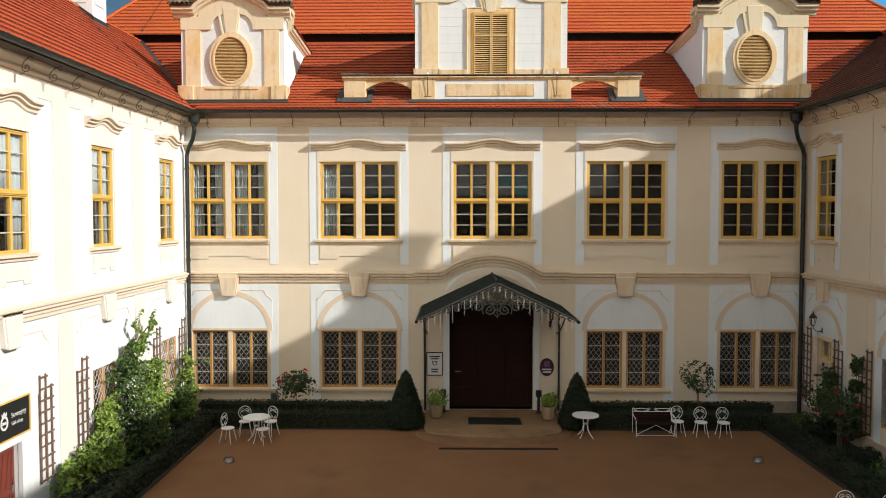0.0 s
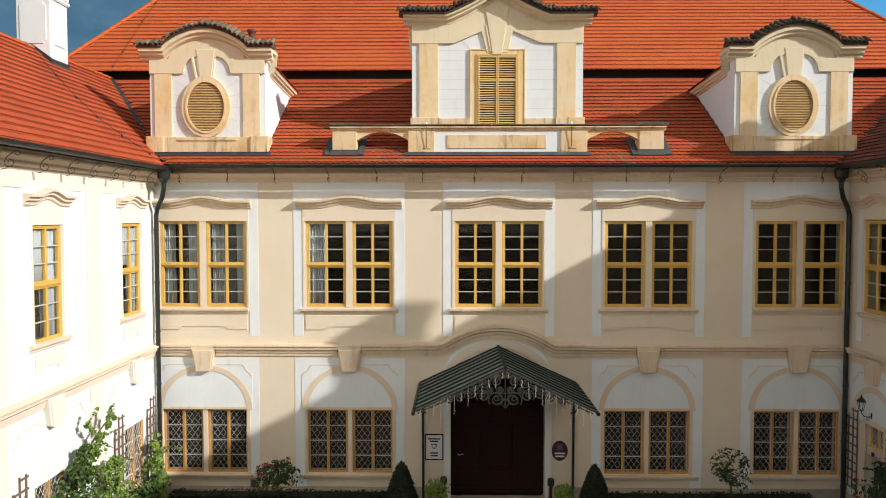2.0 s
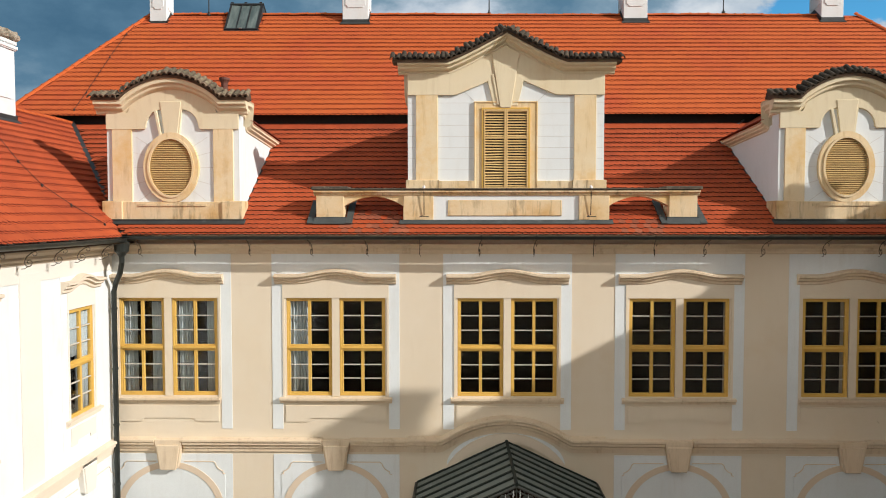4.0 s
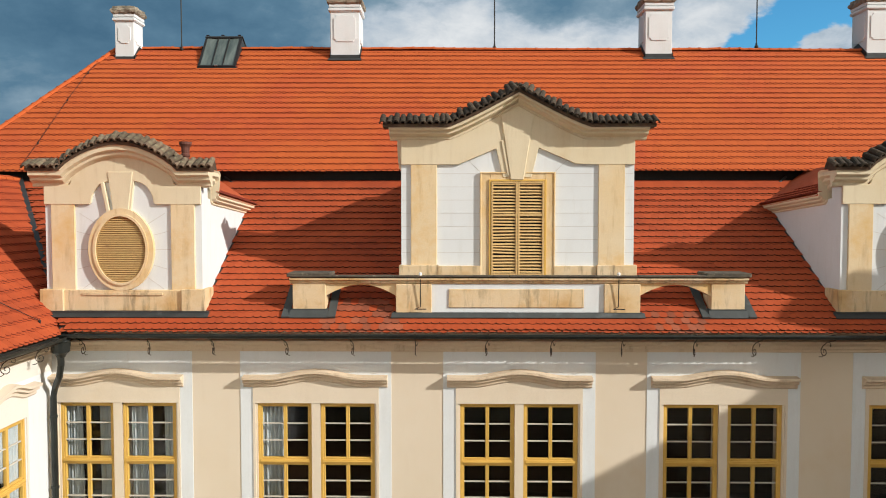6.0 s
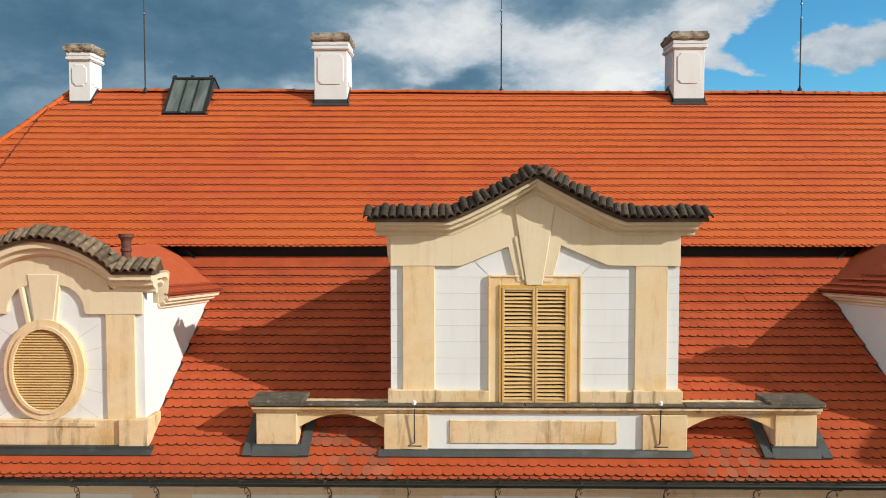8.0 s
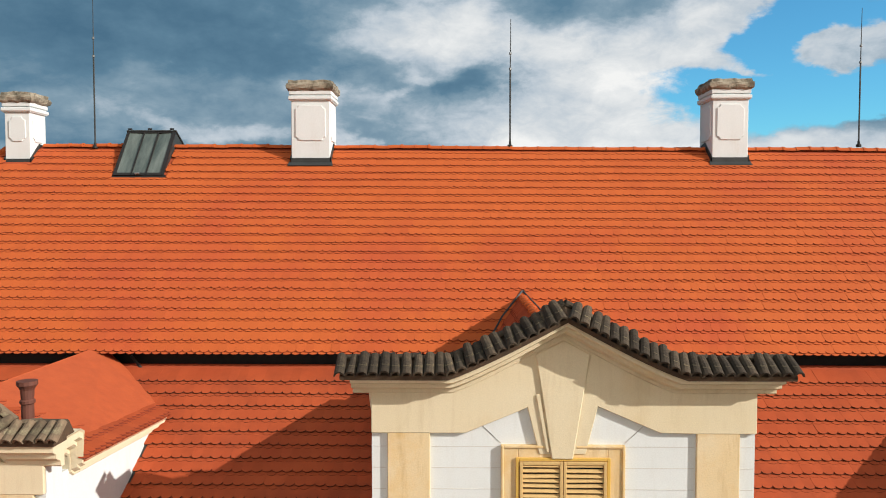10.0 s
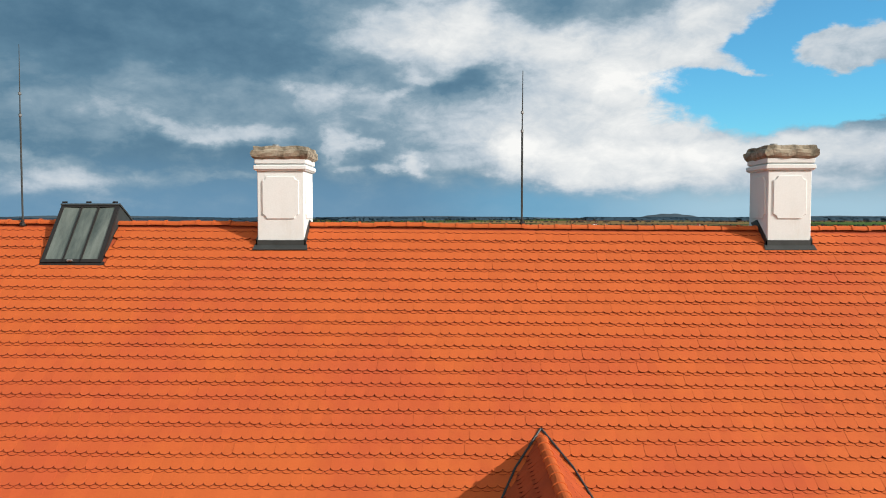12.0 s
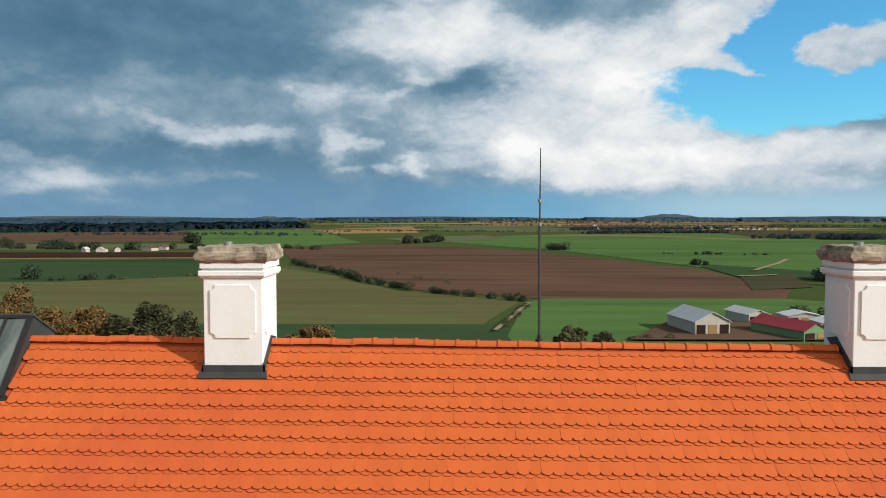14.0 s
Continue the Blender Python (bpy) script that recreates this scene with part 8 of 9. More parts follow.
climber(RM, [(2.95, -0.3, 0.5), (2.9, -0.3, 1.2), (2.85, -0.25, 1.9)], (0.5, 0.45, 0.3), 800, 59, ROSE_DARK, (PETAL, 2), "dark climbing rose beside the side door", 3)
# loose bedding shrubs
for i, (x, y, r, mat, pet) in enumerate(((-9.9 - 0.35, -4.6, 0.34, ROSE, None), (-10.4, -7.2, 0.36, ROSE, None), (-6.0, -1.5, 0.28, ROSE, PETAL), (-7.6, -1.55, 0.26, ROSE, PETAL), (10.0, -7.6, 0.4, ROSE, None), (10.3, -2.4, 0.4, ROSE, None))):
    t = thing("flower_shrub", Matrix.Translation((x, y, 0.04)), "low leafy flowering shrub in the bed", "shrub", "bed shrubs")
    rng = np.random.default_rng(70 + i)
    P, N = crown_points(rng, 260, (0, 0, r * 0.9), (r, r, r * 0.9), 0.2, 0.4)
    leaf_part("foliage", P, N, 0.07, 70 + i, mat, t)
    if pet:
        flowers(t, [Vector(P[k * 31]) for k in range(6)], i, pet, r=0.06)


# potted plants by the door
def potted(x, y, seed, label):
    t = thing("potted_plant", Matrix.Translation((x, y, 0.13)), label, "potted plant", "door plants")
    bm = bmesh.new()
    lathe(bm, [(0.17, 0.0), (0.20, 0.05), (0.24, 0.30), (0.27, 0.42), (0.28, 0.46), (0.24, 0.46), (0.22, 0.40)], 8)
    part("pot", bm, STONE, t, "pale stone octagonal pot", bevel=0.006)
    rng = np.random.default_rng(seed)
    P, N = crown_points(rng, 420, (0, 0, 0.66), (0.32, 0.32, 0.27), 0.3, 0.35)
    leaf_part("foliage", P, N, 0.06, seed, LIME, t)


potted(-1.95, -1.15, 61, "leafy green plant in a stone pot beside the door")
potted(1.98, -1.35, 62, "round green plant in a stone pot beside the door")
for x, y in ((-1.72, -0.45), (1.72, -0.55)):
    t = thing("bollard_light", Matrix.Translation((x, y, 0.13)), "short black metal post beside the door", "post", "door posts")
    bm = bmesh.new()
    lathe(bm, [(0.10, 0.0), (0.10, 0.03), (0.05, 0.05), (0.05, 0.55), (0.11, 0.60), (0.11, 0.78), (0.08, 0.82)], 12)
    part("post", bm, IRON, t)

# ---- ground ----
def ground_z(x, y):
    """The castle stands on a low hill; the plain lies 22 m below it and rises a little beyond 1500 m."""
    r = math.hypot(max(0, abs(x) - 31), max(0, y - 24, -y - 36))
    drop = 22.0 * min(1.0, r / 150.0) ** 1.2 if r > 0 else 0.0
    return -0.02 - drop + max(0.0, y - 1500.0) * 0.0085


bm = bmesh.new()
steps = [-4900, -3500, -2400, -1600, -1000, -600, -380, -240, -180, -140, -100, -70, -45, -36, -24, -10, 0, 10, 24, 36, 45, 70, 100, 140, 180, 240, 320, 420, 560, 740, 1000, 1500, 1900, 2500, 3200, 3900, 4500, 4900]
grid = {}
for i, x in enumerate(steps):
    for j, y in enumerate(steps):
        grid[i, j] = bm.verts.new((x, y, ground_z(x, y)))
for i in range(len(steps) - 1):
    for j in range(len(steps) - 1):
        bm.faces.new((grid[i, j], grid[i + 1, j], grid[i + 1, j + 1], grid[i, j + 1]))
MEADOW = surf("meadow grass", (0.062, 0.092, 0.030), (0.046, 0.066, 0.024), 0.01, 0.8, 0.95, 0, 0.35, stain=(0.085, 0.080, 0.034), stain_scale=0.004, stain_at=(0.5, 0.65), spec=0.0)
tagged(part("ground", bm, MEADOW, None), "open farmland plain under the castle hill", "ground", "", "structure")
bm = bmesh.new()
box(bm, WING_L, WING_R, -31.5, 0.0, -0.3, 0.0)
tagged(part("courtyard", bm, GRAVEL, None), "orange-brown sanded courtyard", "courtyard", "", "structure")

# ---- farmland ----
def land_z(y):
    return -22.0 + max(0.0, y - 1500.0) * 0.0085


def field_mat(name, base, other, scale=0.055):
    return surf(name, base, other, scale, 0.9, 0.95, 0, 0.3, stain=tuple(c * 0.7 for c in other), stain_scale=0.009, stain_at=(0.5, 0.7), stretch=(0.16, 1, 1), spec=0.0)


F_OLIVE = field_mat("stubble turning green", (0.105, 0.128, 0.046), (0.105, 0.080, 0.046), 0.09)
F_BROWN = field_mat("ploughed brown soil", (0.132, 0.080, 0.054), (0.074, 0.043, 0.032))
F_DARK = field_mat("moist dark soil", (0.052, 0.028, 0.020), (0.036, 0.020, 0.016))
F_GREEN = field_mat("young green crop", (0.090, 0.160, 0.048), (0.062, 0.116, 0.042))
F_DEEP = field_mat("dark green clover", (0.042, 0.078, 0.036), (0.034, 0.060, 0.028))
F_TAN = field_mat("ripe tan stubble", (0.30, 0.20, 0.085), (0.22, 0.15, 0.07))
F_PALE = field_mat("grey-green pasture", (0.120, 0.135, 0.070), (0.085, 0.098, 0.055))
F_PINK = field_mat("dry harrowed soil", (0.125, 0.080, 0.055), (0.09, 0.058, 0.042))
F_SERE = field_mat("sere grass", (0.20, 0.155, 0.075), (0.14, 0.125, 0.060))
F_DULL = field_mat("fallow ground", (0.070, 0.066, 0.038), (0.048, 0.050, 0.030))
n_field = 0


def field(corners, material, label):
    """One field on the plain, following its fall."""
    global n_field
    n_field += 1
    bm = bmesh.new()
    bm.faces.new([bm.verts.new((x, y, 0)) for x, y in corners])
    bmesh.ops.bisect_plane(bm, geom=bm.verts[:] + bm.edges[:] + bm.faces[:], plane_co=(0, 1500, 0), plane_no=(0, 1, 0))
    for v in bm.verts:
        v.co.z = land_z(v.co.y) + 0.25 + 0.012 * n_field
    ob = part("field_%d" % n_field, bm, material, None)
    return tagged(ob, label, "field", "", "structure")


field([(-2600, 230), (2600, 230), (2600, 300), (-2600, 300)], F_DEEP, "strip of dark green grass below the hill")
field([(-330, 300), (-195, 542), (-149, 633), (-87, 544), (-37, 440), (32, 382), (10, 300)], F_OLIVE, "olive stubble field with faint furrows")
field([(-246, 1031), (-98, 1207), (107, 922), (204, 606), (199, 443), (176, 397), (46, 395), (-23, 440), (-70, 544), (-157, 712)], F_BROWN, "wide ploughed brown field")
field([(-71, 1414), (161, 1709), (618, 1881), (1100, 1626), (500, 700), (300, 560), (215, 639), (140, 952)], F_GREEN, "wide bright green crop field")
field([(34, 376), (46, 395), (176, 397), (215, 360), (200, 240), (20, 240), (18, 270)], F_GREEN, "bright green meadow by the barns")
field([(-700, 708), (-266, 758), (-191, 542), (-270, 494), (-520, 480)], F_DEEP, "dark green field")
field([(-620, 470), (-270, 494), (-195, 542), (-330, 300), (-420, 280)], F_OLIVE, "olive stubble field with faint furrows")
field([(-760, 911), (-320, 915), (-281, 800), (-620, 775)], F_DARK, "dark ploughed strip")
field([(-640, 770), (-281, 798), (-279, 780), (-640, 748)], F_TAN, "narrow tan stubble strip")
field([(-733, 2060), (-416, 2224), (-160, 1258), (-246, 1060), (-399, 1131)], F_GREEN, "bright green crop field")
field([(-433, 2224), (-151, 2632), (-93, 1870), (-297, 1808)], F_TAN, "ripe tan stubble field")
field([(-1400, 1596), (-748, 2060), (-489, 1341), (-742, 1197), (-1150, 1180)], F_PINK, "dry harrowed field")
field([(-900, 1180), (-420, 1190), (-330, 1000), (-760, 960)], F_PALE, "grey-green pasture round the hamlet")
field([(-150, 1500), (60, 1700), (120, 1480), (-60, 1260)], F_PALE, "grey-green pasture")
field([(-90, 2700), (500, 2900), (700, 2150), (150, 1900)], F_PALE, "far grey-green pasture")
field([(560, 2500), (1100, 2700), (1300, 2300), (700, 2150)], F_TAN, "far tan stubble field")
field([(220, 700), (300, 580), (255, 520), (205, 540)], F_DEEP, "dark green field corner")
field([(250, 3600), (1500, 3700), (1300, 3100), (350, 3000)], F_TAN, "far tan stubble field")
field([(-600, 3700), (100, 3700), (60, 3200), (-500, 3100)], F_GREEN, "far green field")
field([(1500, 3500), (2300, 3700), (2300, 3000), (1500, 2800)], F_GREEN, "far green field")
field([(150, 1655), (275, 1773), (441, 1693), (619, 1453), (548, 1384), (413, 1586), (244, 1640)], F_SERE, "sere grass fringe of the crop field")
field([(651, 1817), (818, 2066), (966, 1958), (736, 1491), (626, 1523)], F_DULL, "dull olive fallow field")
field([(205, 537), (259, 575), (221, 461), (176, 442)], F_DULL, "dull olive fallow corner by the track")
field([(-33, 2011), (166, 2322), (197, 2747), (-40, 2476)], F_PALE, "far grey-green pasture")
# the far mosaic of narrow fields
mosaic = random.Random(12)
for k in range(46):
    y = 2150 + 2500 * mosaic.random() ** 1.3
    x, w, d, lean = mosaic.uniform(-0.10, 0.52) * y, mosaic.uniform(0.05, 0.16) * y, mosaic.uniform(0.012, 0.05) * y, mosaic.uniform(-0.2, 0.2)
    crop, words = mosaic.choice(((F_TAN, "far tan stubble field"), (F_PALE, "far grey-green pasture"), (F_DULL, "far dull fallow field"), (F_SERE, "far sere grass field"), (F_BROWN, "far ploughed field"), (F_GREEN, "far green field")))
    field([(x - w, y - d - lean * w), (x + w, y - d + lean * w), (x + w * 0.9, y + d + lean * w), (x - w * 1.1, y + d - lean * w)], crop, words)


def shrub_row(line, n, size, seed, material, label, name="hedgerow", wide=3.0, leaf_count=170):
    """A row of shrubs and small trees along a line of the plan: one object of leaf clumps."""
    rng = np.random.default_rng(seed)
    P, N = [], []
    segs = [math.dist(a, b) for a, b in zip(line, line[1:])]
    for k in range(n):
        s, i = rng.random() * sum(segs), 0
        while i < len(segs) - 1 and s > segs[i]:
            s -= segs[i]
            i += 1
        f = s / segs[i]
        x, y = line[i][0] + (line[i + 1][0] - line[i][0]) * f + rng.normal(0, wide * 0.3), line[i][1] + (line[i + 1][1] - line[i][1]) * f + rng.normal(0, wide * 0.3)
        r = size * rng.uniform(0.45, 1.15)
        m = leaf_count
        d = rng.normal(0, 1, (m, 3))
        d /= np.linalg.norm(d, axis=1, keepdims=True)
        q = d * np.array([r * 1.15, r * 1.15, r * 0.85]) * rng.uniform(0.55, 1.05, (m, 1)) + np.array([x, y, land_z(y) + r * 0.75])
        P.append(q)
        N.append(d)
    v, f = leaves(np.vstack(P), np.vstack(N), size * (0.19 if leaf_count > 100 else 0.28), seed, 0.6)
    return quads_object(name, v, f, material, None, label, "hedgerow", "stuff")


DARKLEAF = leafy("dark hedgerow leaf", (0.024, 0.040, 0.014), (0.014, 0.025, 0.010))
# far leaves carry a blue tint that stands for distance haze
FARLEAF = leafy("far woodland leaf blued for haze", (0.024, 0.037, 0.042), (0.016, 0.026, 0.031))
shrub_row([(-157, 712), (-143, 671), (-118, 620)], 14, 3.6, 1, DARKLEAF, "row of dark shrubs between fields")
shrub_row([(-112, 610), (-91, 571), (-64, 497), (-40, 462), (-23, 433)], 44, 3.4, 2, DARKLEAF, "row of dark shrubs between fields")
shrub_row([(-15, 428), (15, 400), (35, 382)], 18, 2.6, 3, DARKLEAF, "row of dark shrubs between fields")
shrub_row([(14.7, 278), (20, 300), (35, 369)], 12, 1.8, 4, OLIVE, "rough shrubs along a field track")
shrub_row([(-246, 1036), (-200, 1000), (-180, 980)], 8, 4, 5, DARKLEAF, "scattered dark shrubs")
shrub_row([(-100, 1210), (-60, 1240), (-20, 1330)], 16, 9, 6, DARKLEAF, "copse of dark trees")
shrub_row([(120, 985), (146, 985)], 8, 6.5, 7, DARKLEAF, "clump of dark shrubs")
shrub_row([(214, 676), (230, 676)], 4, 4.5, 8, DARKLEAF, "clump of dark shrubs")
shrub_row([(270, 560), (250, 500), (240, 430), (262, 420)], 22, 5.5, 9, DARKLEAF, "dark trees by the farmyard")
shrub_row([(150, 330), (190, 330), (220, 360)], 12, 3.0, 10, DARKLEAF, "dark trees behind the barns")
shrub_row([(60, 262), (72, 262), (90, 258)], 6, 1.7, 11, OLIVE, "rough shrubs before the barns")
shrub_row([(-640, 1000), (-460, 990), (-340, 1010)], 30, 7, 12, DARKLEAF, "trees round the hamlet")
shrub_row([(-760, 1010), (-560, 1080)], 22, 9, 13, DARKLEAF, "trees round the hamlet")
shrub_row([(-452, 1254), (-440, 1250)], 5, 11, 14, DARKLEAF, "tall dark tree group")
shrub_row([(-250, 500), (-200, 545), (-160, 560)], 9, 2.2, 15, OLIVE, "scattered shrubs on a field edge")
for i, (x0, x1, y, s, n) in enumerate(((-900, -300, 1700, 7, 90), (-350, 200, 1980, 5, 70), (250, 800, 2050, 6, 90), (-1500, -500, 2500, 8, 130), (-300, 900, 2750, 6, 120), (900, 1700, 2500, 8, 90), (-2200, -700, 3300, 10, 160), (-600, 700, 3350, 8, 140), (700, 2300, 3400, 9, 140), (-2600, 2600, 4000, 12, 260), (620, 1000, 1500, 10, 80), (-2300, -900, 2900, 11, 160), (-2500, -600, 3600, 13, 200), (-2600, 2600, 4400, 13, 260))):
    shrub_row([(x0, y), ((x0 + x1) / 2, y + 60), (x1, y - 20)], n, s * 0.62, 100 + i, FARLEAF, "far woodland band, blued for haze", "woodland", 90, 70)
shrub_row([(-303, 517), (-299, 517)], 4, 6.0, 60, DARKLEAF, "tall dark tree in the field")
shrub_row([(-285, 505), (-215, 530)], 6, 3.2, 61, DARKLEAF, "scattered dark shrubs on a field edge")
TRACK = field_mat("pale dirt track", (0.30, 0.24, 0.16), (0.22, 0.17, 0.11))
field([(13, 280), (15, 280), (37, 372), (35, 372)], TRACK, "pale dirt track")
field([(238, 600), (242, 600), (300, 690), (340, 760), (336, 762), (296, 692)], TRACK, "pale dirt track")
field([(205, 545), (238, 556), (239, 551), (206, 539)], TRACK, "pale dirt track")
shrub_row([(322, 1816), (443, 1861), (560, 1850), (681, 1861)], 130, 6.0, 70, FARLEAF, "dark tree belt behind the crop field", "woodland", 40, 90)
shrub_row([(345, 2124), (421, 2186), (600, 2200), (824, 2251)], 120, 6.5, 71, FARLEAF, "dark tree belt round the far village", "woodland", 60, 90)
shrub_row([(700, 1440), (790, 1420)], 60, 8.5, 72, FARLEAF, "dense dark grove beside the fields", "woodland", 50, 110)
shrub_row([(280, 867), (310, 868)], 12, 2.6, 73, DARKLEAF, "low dark shrubs in the crop field")
shrub_row([(323, 855), (358, 855)], 9, 1.7, 74, DARKLEAF, "low dark shrubs in the crop field")
shrub_row([(243, 880), (256, 880)], 5, 1.5, 75, DARKLEAF, "low dark shrubs in the crop field")
shrub_row([(-60, 600), (-20, 505), (10, 470)], 5, 1.6, 76, OLIVE, "scattered shrubs on the ploughed field's edge")


def forest(near_l, near_r, far_r, far_l, height, seed, material, label):
    """A wood seen from far: one uneven roof of crowns over its patch of the plain, with a ragged edge down to the ground."""
    rng = np.random.default_rng(seed)
    nu, nv = 150, 26
    pts, faces = [], []
    for j in range(nv + 1):
        g = j / nv
        for i in range(nu + 1):
            f = i / nu
            x = (near_l[0] * (1 - f) + near_r[0] * f) * (1 - g) + (far_l[0] * (1 - f) + far_r[0] * f) * g + rng.normal(0, 6)
            y = (near_l[1] * (1 - f) + near_r[1] * f) * (1 - g) + (far_l[1] * (1 - f) + far_r[1] * f) * g + rng.normal(0, 12)
            h = 0.0 if i in (0, nu) or j in (0, nv) else height * (0.74 + 0.26 * rng.random() + 0.22 * math.sin(f * 23 + g * 9 + seed))
            pts.append((x, y, land_z(y) + h))
    for j in range(nv):
        for i in range(nu):
            a = j * (nu + 1) + i
            faces.append([a, a + 1, a + nu + 2, a + nu + 1])
    ob = quads_object("woodland", pts, faces, material, None, label, "woodland", "stuff")
    ob.data.polygons.foreach_set("use_smooth", np.ones(len(faces), dtype=bool))
    return ob


# both woods have haze mixed into their colour, the farther one more
WOOD = surf("dense dark wood blued for haze", (0.015, 0.027, 0.034), (0.010, 0.018, 0.024), 0.02, 0.8, 0.95, 0, 0.2, spec=0.0)
WOOD_FAR = surf("far wood blued for haze", (0.042, 0.075, 0.102), (0.029, 0.053, 0.076), 0.006, 0.8, 0.95, 0, 0.1, spec=0.0)
forest((-1300, 1900), (-760, 1960), (-900, 2700), (-1900, 2600), 13, 1, WOOD, "dense dark wood on the plain, blued for haze")
forest((-880, 2150), (-476, 2400), (-640, 3000), (-1100, 2800), 13, 2, WOOD, "dense dark wood on the plain, blued for haze")
forest((-2000, 2750), (-640, 3050), (-993, 4700), (-2950, 4300), 14, 3, WOOD_FAR, "far wood stretching to the horizon, blued for haze")
forest((-620, 3900), (420, 4100), (500, 4700), (-900, 4700), 12, 4, WOOD_FAR, "far wood stretching to the horizon, blued for haze")
forest((700, 4000), (2500, 3900), (2600, 4600), (800, 4700), 13, 5, WOOD_FAR, "far wood stretching to the horizon, blued for haze")
# low wooded hills on the horizon, distance haze put into their colour
HILL = surf("wooded hill blued for haze", (0.044, 0.074, 0.098), (0.034, 0.058, 0.078), 0.01, 0.8, 0.95, 0, 0.1)
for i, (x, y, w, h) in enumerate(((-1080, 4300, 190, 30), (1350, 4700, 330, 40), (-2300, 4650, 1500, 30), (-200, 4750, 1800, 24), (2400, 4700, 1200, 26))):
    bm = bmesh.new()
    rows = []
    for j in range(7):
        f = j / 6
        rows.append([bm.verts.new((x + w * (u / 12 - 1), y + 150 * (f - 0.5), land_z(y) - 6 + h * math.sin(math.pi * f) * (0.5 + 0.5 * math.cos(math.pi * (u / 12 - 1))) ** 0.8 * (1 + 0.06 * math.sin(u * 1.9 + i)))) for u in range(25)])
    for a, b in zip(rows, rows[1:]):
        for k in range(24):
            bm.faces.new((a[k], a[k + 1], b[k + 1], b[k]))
    tagged(part("backdrop_hill_%d" % (i + 1), bm, HILL, None, smooth=True), "low wooded hill on the horizon, blued for haze", "hill", "", "structure")


# barns and village houses
def barn(x, y, w, length, eave, ridge, turn, wall, roof_mat, label, name="barn", doors=0):
    t = thing(name, Matrix.Translation((x, y, land_z(y))) @ pose(0, 0, 0, 0, 0, turn), label, name)
    bm = bmesh.new()
    prism(bm, [(-w / 2, 0), (w / 2, 0), (w / 2, eave), (0, ridge), (-w / 2, eave)], 0, length)
    part("wall", bm, wall, t)
    for s in (-1, 1):
        bm = bmesh.new()
        slab(bm, [(0, -0.6, ridge + 0.15), (0, length + 0.6, ridge + 0.15), (s * (w / 2 + 0.5), length + 0.6, eave - 0.05), (s * (w / 2 + 0.5), -0.6, eave - 0.05)], 0.2)
        part("roof", bm, roof_mat, t)
    for k in range(doors):
        bm = bmesh.new()
        cx = -w / 2 + w * (k + 0.5) / doors
        box(bm, cx - w / doors * 0.38, cx + w / doors * 0.38, -0.12, 0.1, 0, eave * 0.8)
        part("gate", bm, DARKWOOD if k != 1 else F_TAN, t)
    return t


SHEET = surf("pale grey roof sheet", (0.56, 0.57, 0.57), (0.46, 0.47, 0.48), 0.3, 0.8, 0.6, 0, 2, metal=0.1)
REDROOF = surf("red painted roof sheet", (0.33, 0.030, 0.035), (0.26, 0.025, 0.03), 0.3, 0.8, 0.6, 0, 2)
BARNWALL = surf("pale barn wall", (0.42, 0.40, 0.36), (0.33, 0.31, 0.28), 0.4, 0.8, 0.9, 0, 2)
GREENWALL = surf("green painted barn gable", (0.12, 0.24, 0.12), (0.10, 0.20, 0.10), 0.4, 0.8, 0.9, 0, 2)
barn(93.5, 271, 13.5, 24, 5.6, 9.2, 8, BARNWALL, SHEET, "long pale farm barn with a grey sheet roof", doors=3)
barn(126, 260, 11, 26, 4.0, 6.8, 20, GREENWALL, REDROOF, "farm barn with a red sheet roof and green gable", doors=2)
barn(123, 302, 9, 18, 4.2, 6.0, 10, BARNWALL, SHEET, "small white farm building with a pale roof", "farm_building", 2)
barn(141, 300, 14, 10, 4.0, 5.4, 0, BARNWALL, SHEET, "small white farm building with a pale roof", "farm_building", 3)
barn(146, 285, 12, 10, 3.4, 4.6, 0, BARNWALL, SHEET, "small white farm building with a pale roof", "farm_building", 2)
rng = random.Random(3)
for x, y, w in ((-403, 960, 16), (-392, 985, 10), (-443, 915, 9), (-452, 930, 12), (-465, 918, 8), (-425, 925, 7), (-330, 1008, 10), (-318, 1015, 8), (-310, 1005, 12)):
    barn(x, y, w, w * 0.8, 4.0, 6.6, rng.uniform(-40, 40), BARNWALL, SHEET if rng.random() < 0.4 else F_PINK, "small white village house among trees", "house")
for k in range(30):
    x, y = (rng.gauss(880, 45), rng.uniform(2080, 2260)) if k < 20 else (rng.uniform(300, 1150), rng.uniform(2260, 2900))
    barn(x, y, rng.uniform(6, 9), rng.uniform(7, 11), 3.4, 6.2, rng.uniform(-40, 40), BARNWALL, rng.choice((SHEET, F_PINK, REDROOF)), "far pale village house", "house")
field([(60, 258), (175, 258), (190, 300), (110, 305), (84, 300)], F_PINK, "bare grey farmyard")


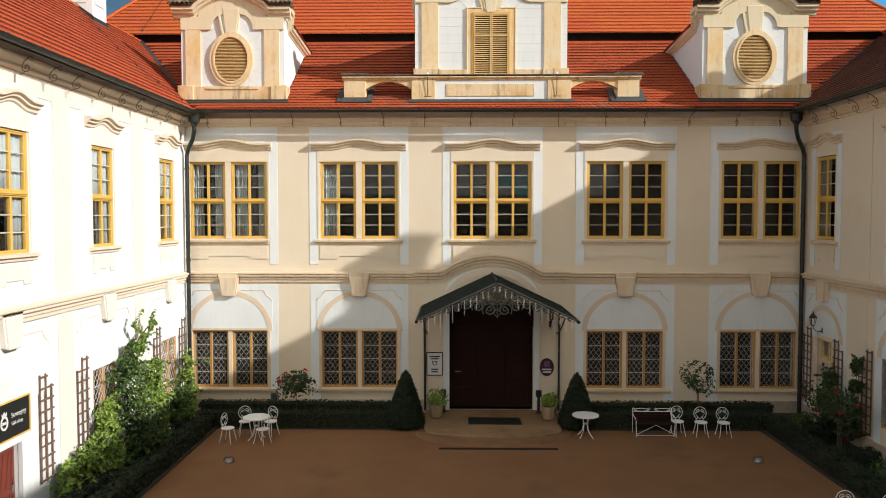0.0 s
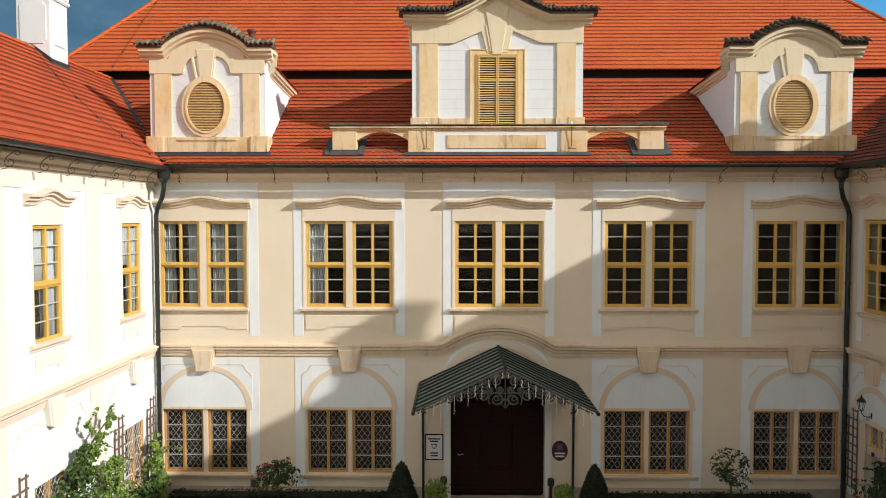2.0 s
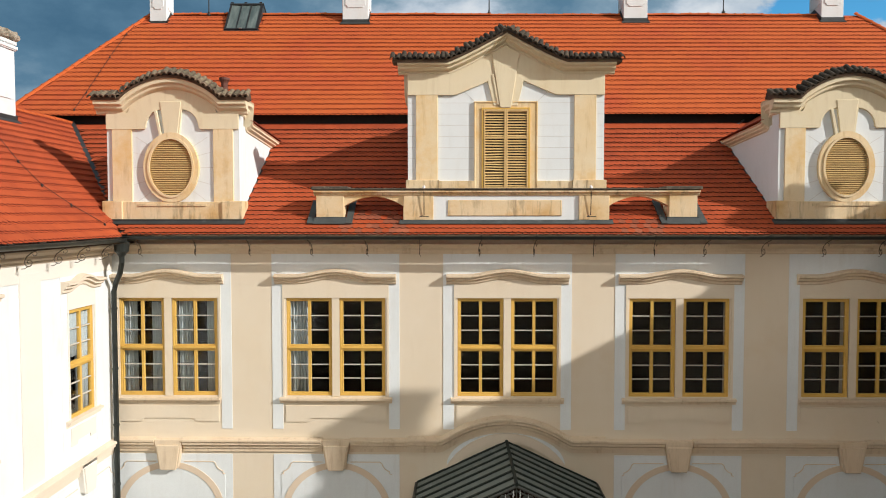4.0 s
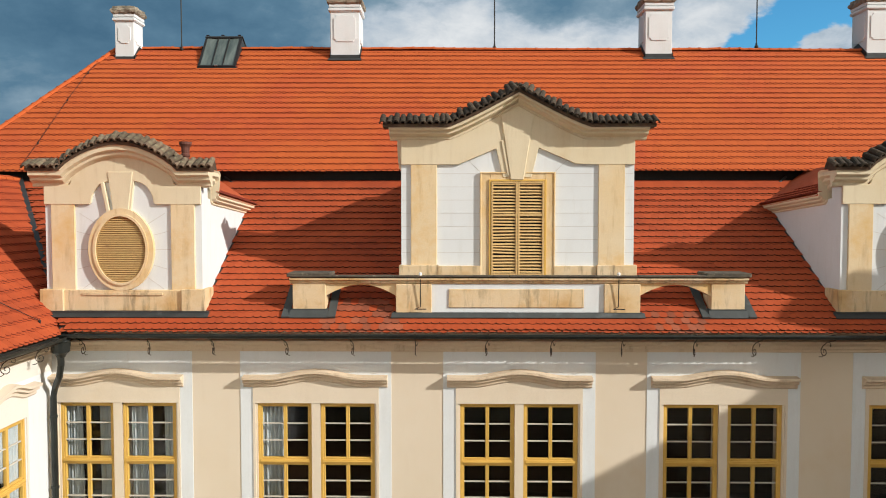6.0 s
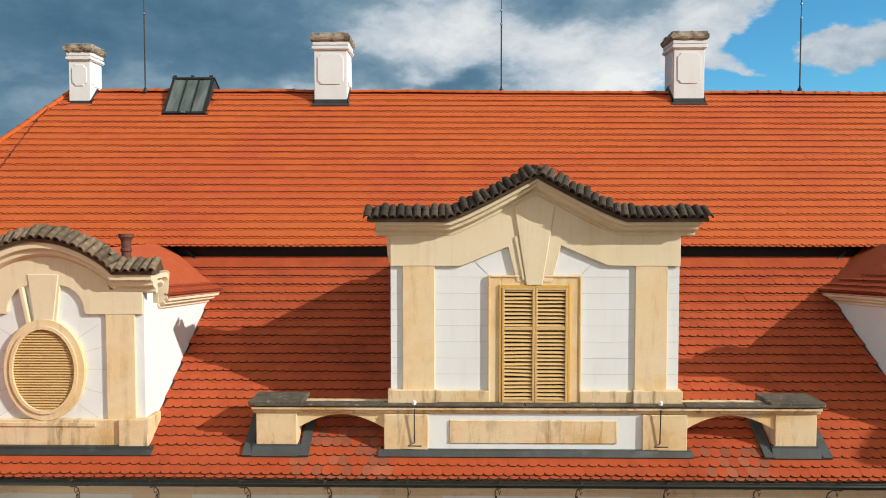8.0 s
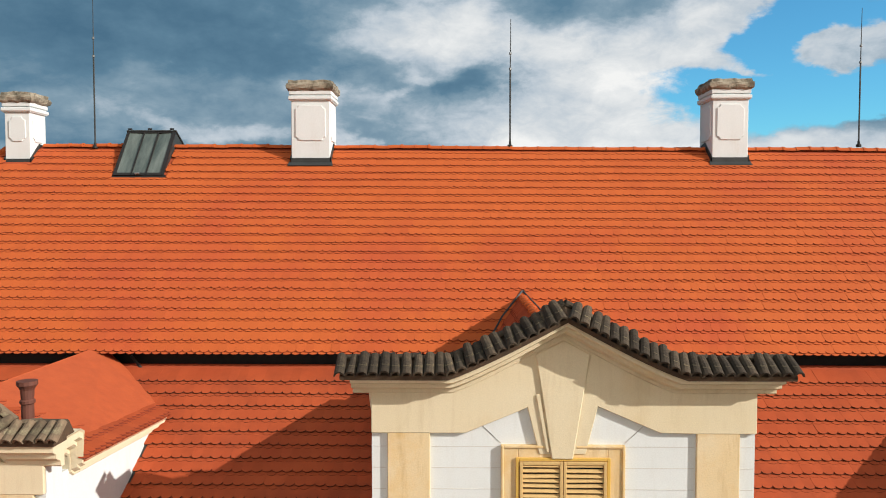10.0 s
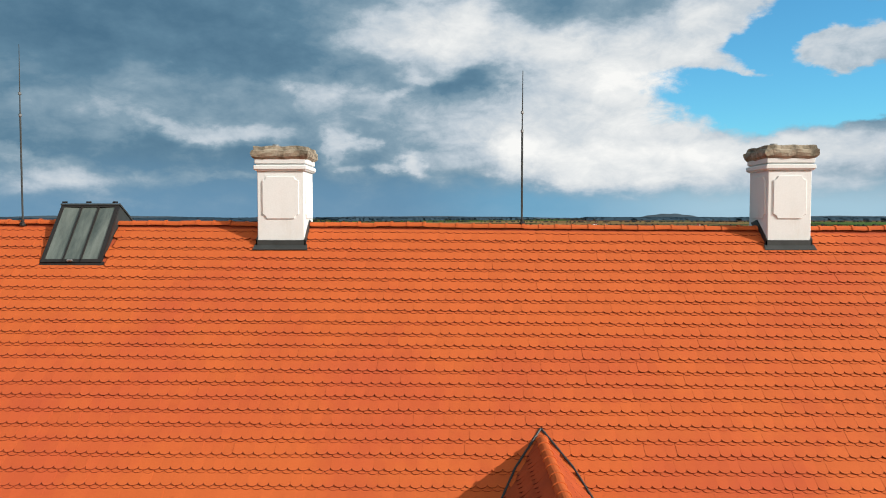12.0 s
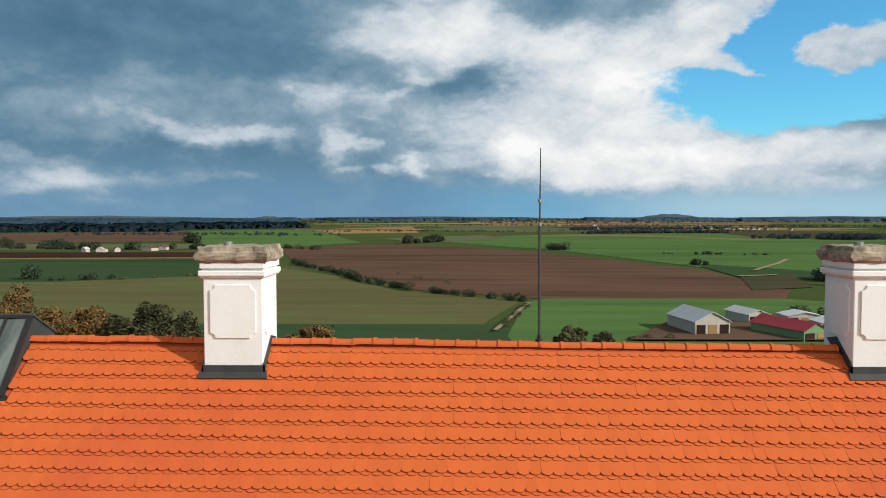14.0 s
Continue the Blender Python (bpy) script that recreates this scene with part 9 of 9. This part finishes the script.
# trees behind the roof, standing on the hillside
def tree(x, y, z0, h, r, seed, leaf, label, n=2600, size=0.22):
    """A broad-crowned tree: stem, limbs that end inside the crown, and a crown of uneven leafy clumps."""
    t = thing("tree", Matrix.Translation((x, y, z0)), label, "tree", "trees behind the house")
    rng = np.random.default_rng(seed)
    mid = h - 1.25 * r
    bm = bmesh.new()
    tube(bm, [(0, 0, 0), (0.1, 0, h * 0.3), (0, 0.1, mid - 0.4 * r), (0.1, 0, mid + 0.3 * r)], 0.38, 9, r1=0.06)
    for k in range(9):
        a, z = k * 2.4 + seed, mid + r * (-0.7 + 0.12 * k)
        tube(bm, [(0.05, 0.05, z), (r * 0.35 * math.cos(a), r * 0.35 * math.sin(a), z + 0.2 * r), (r * 0.55 * math.cos(a), r * 0.55 * math.sin(a), z + 0.3 * r)], 0.13, 6, r1=0.03)
    part("trunk", bm, BARK, t)
    P, N = [], []
    for k in range(30):
        d = rng.normal(0, 1, 3)
        d /= np.linalg.norm(d)
        c = np.array([0, 0, mid]) + d * np.array([r, r, r * 1.15]) * rng.uniform(0.25, 0.85)
        q = r * rng.uniform(0.26, 0.44)
        a, b = crown_points(rng, n // 30, c, (q, q, q * 0.85), 0.35, 0.5)
        P += a
        N += b
    leaf_part("crown", P, N, size, seed, leaf, t)


hill = lambda x, y: -22.0 * min(1.0, math.hypot(max(0, abs(x) - 24), max(0, y - 24)) / 150.0) ** 1.2
OLIVE_DARK = leafy("dark olive leaf", (0.050, 0.050, 0.017), (0.028, 0.031, 0.012))
for x, y, top, r, seed, leaf in ((-30.8, 46, 18.1, 3.4, 1, RUSSET), (-34.5, 50, 18.2, 4.2, 2, RUSSET), (-26.7, 46, 16.7, 1.7, 3, RUSSET), (-22.0, 46, 16.95, 2.7, 4, OLIVE_DARK), (-19.5, 45, 16.0, 1.8, 5, OLIVE_DARK), (-24.9, 46.5, 15.7, 1.5, 9, OLIVE_DARK), (-11.3, 48, 15.1, 2.0, 6, RUSSET), (8.3, 60, 13.2, 1.5, 7, OLIVE), (11.6, 64, 11.8, 1.2, 8, OLIVE_DARK)):
    z = hill(x, y)
    tree(x, y, z, top - z, r, seed, leaf, "leafy tree behind the roof ridge turning %s" % ("russet" if leaf is RUSSET else "dark green"), 15000, 0.155)
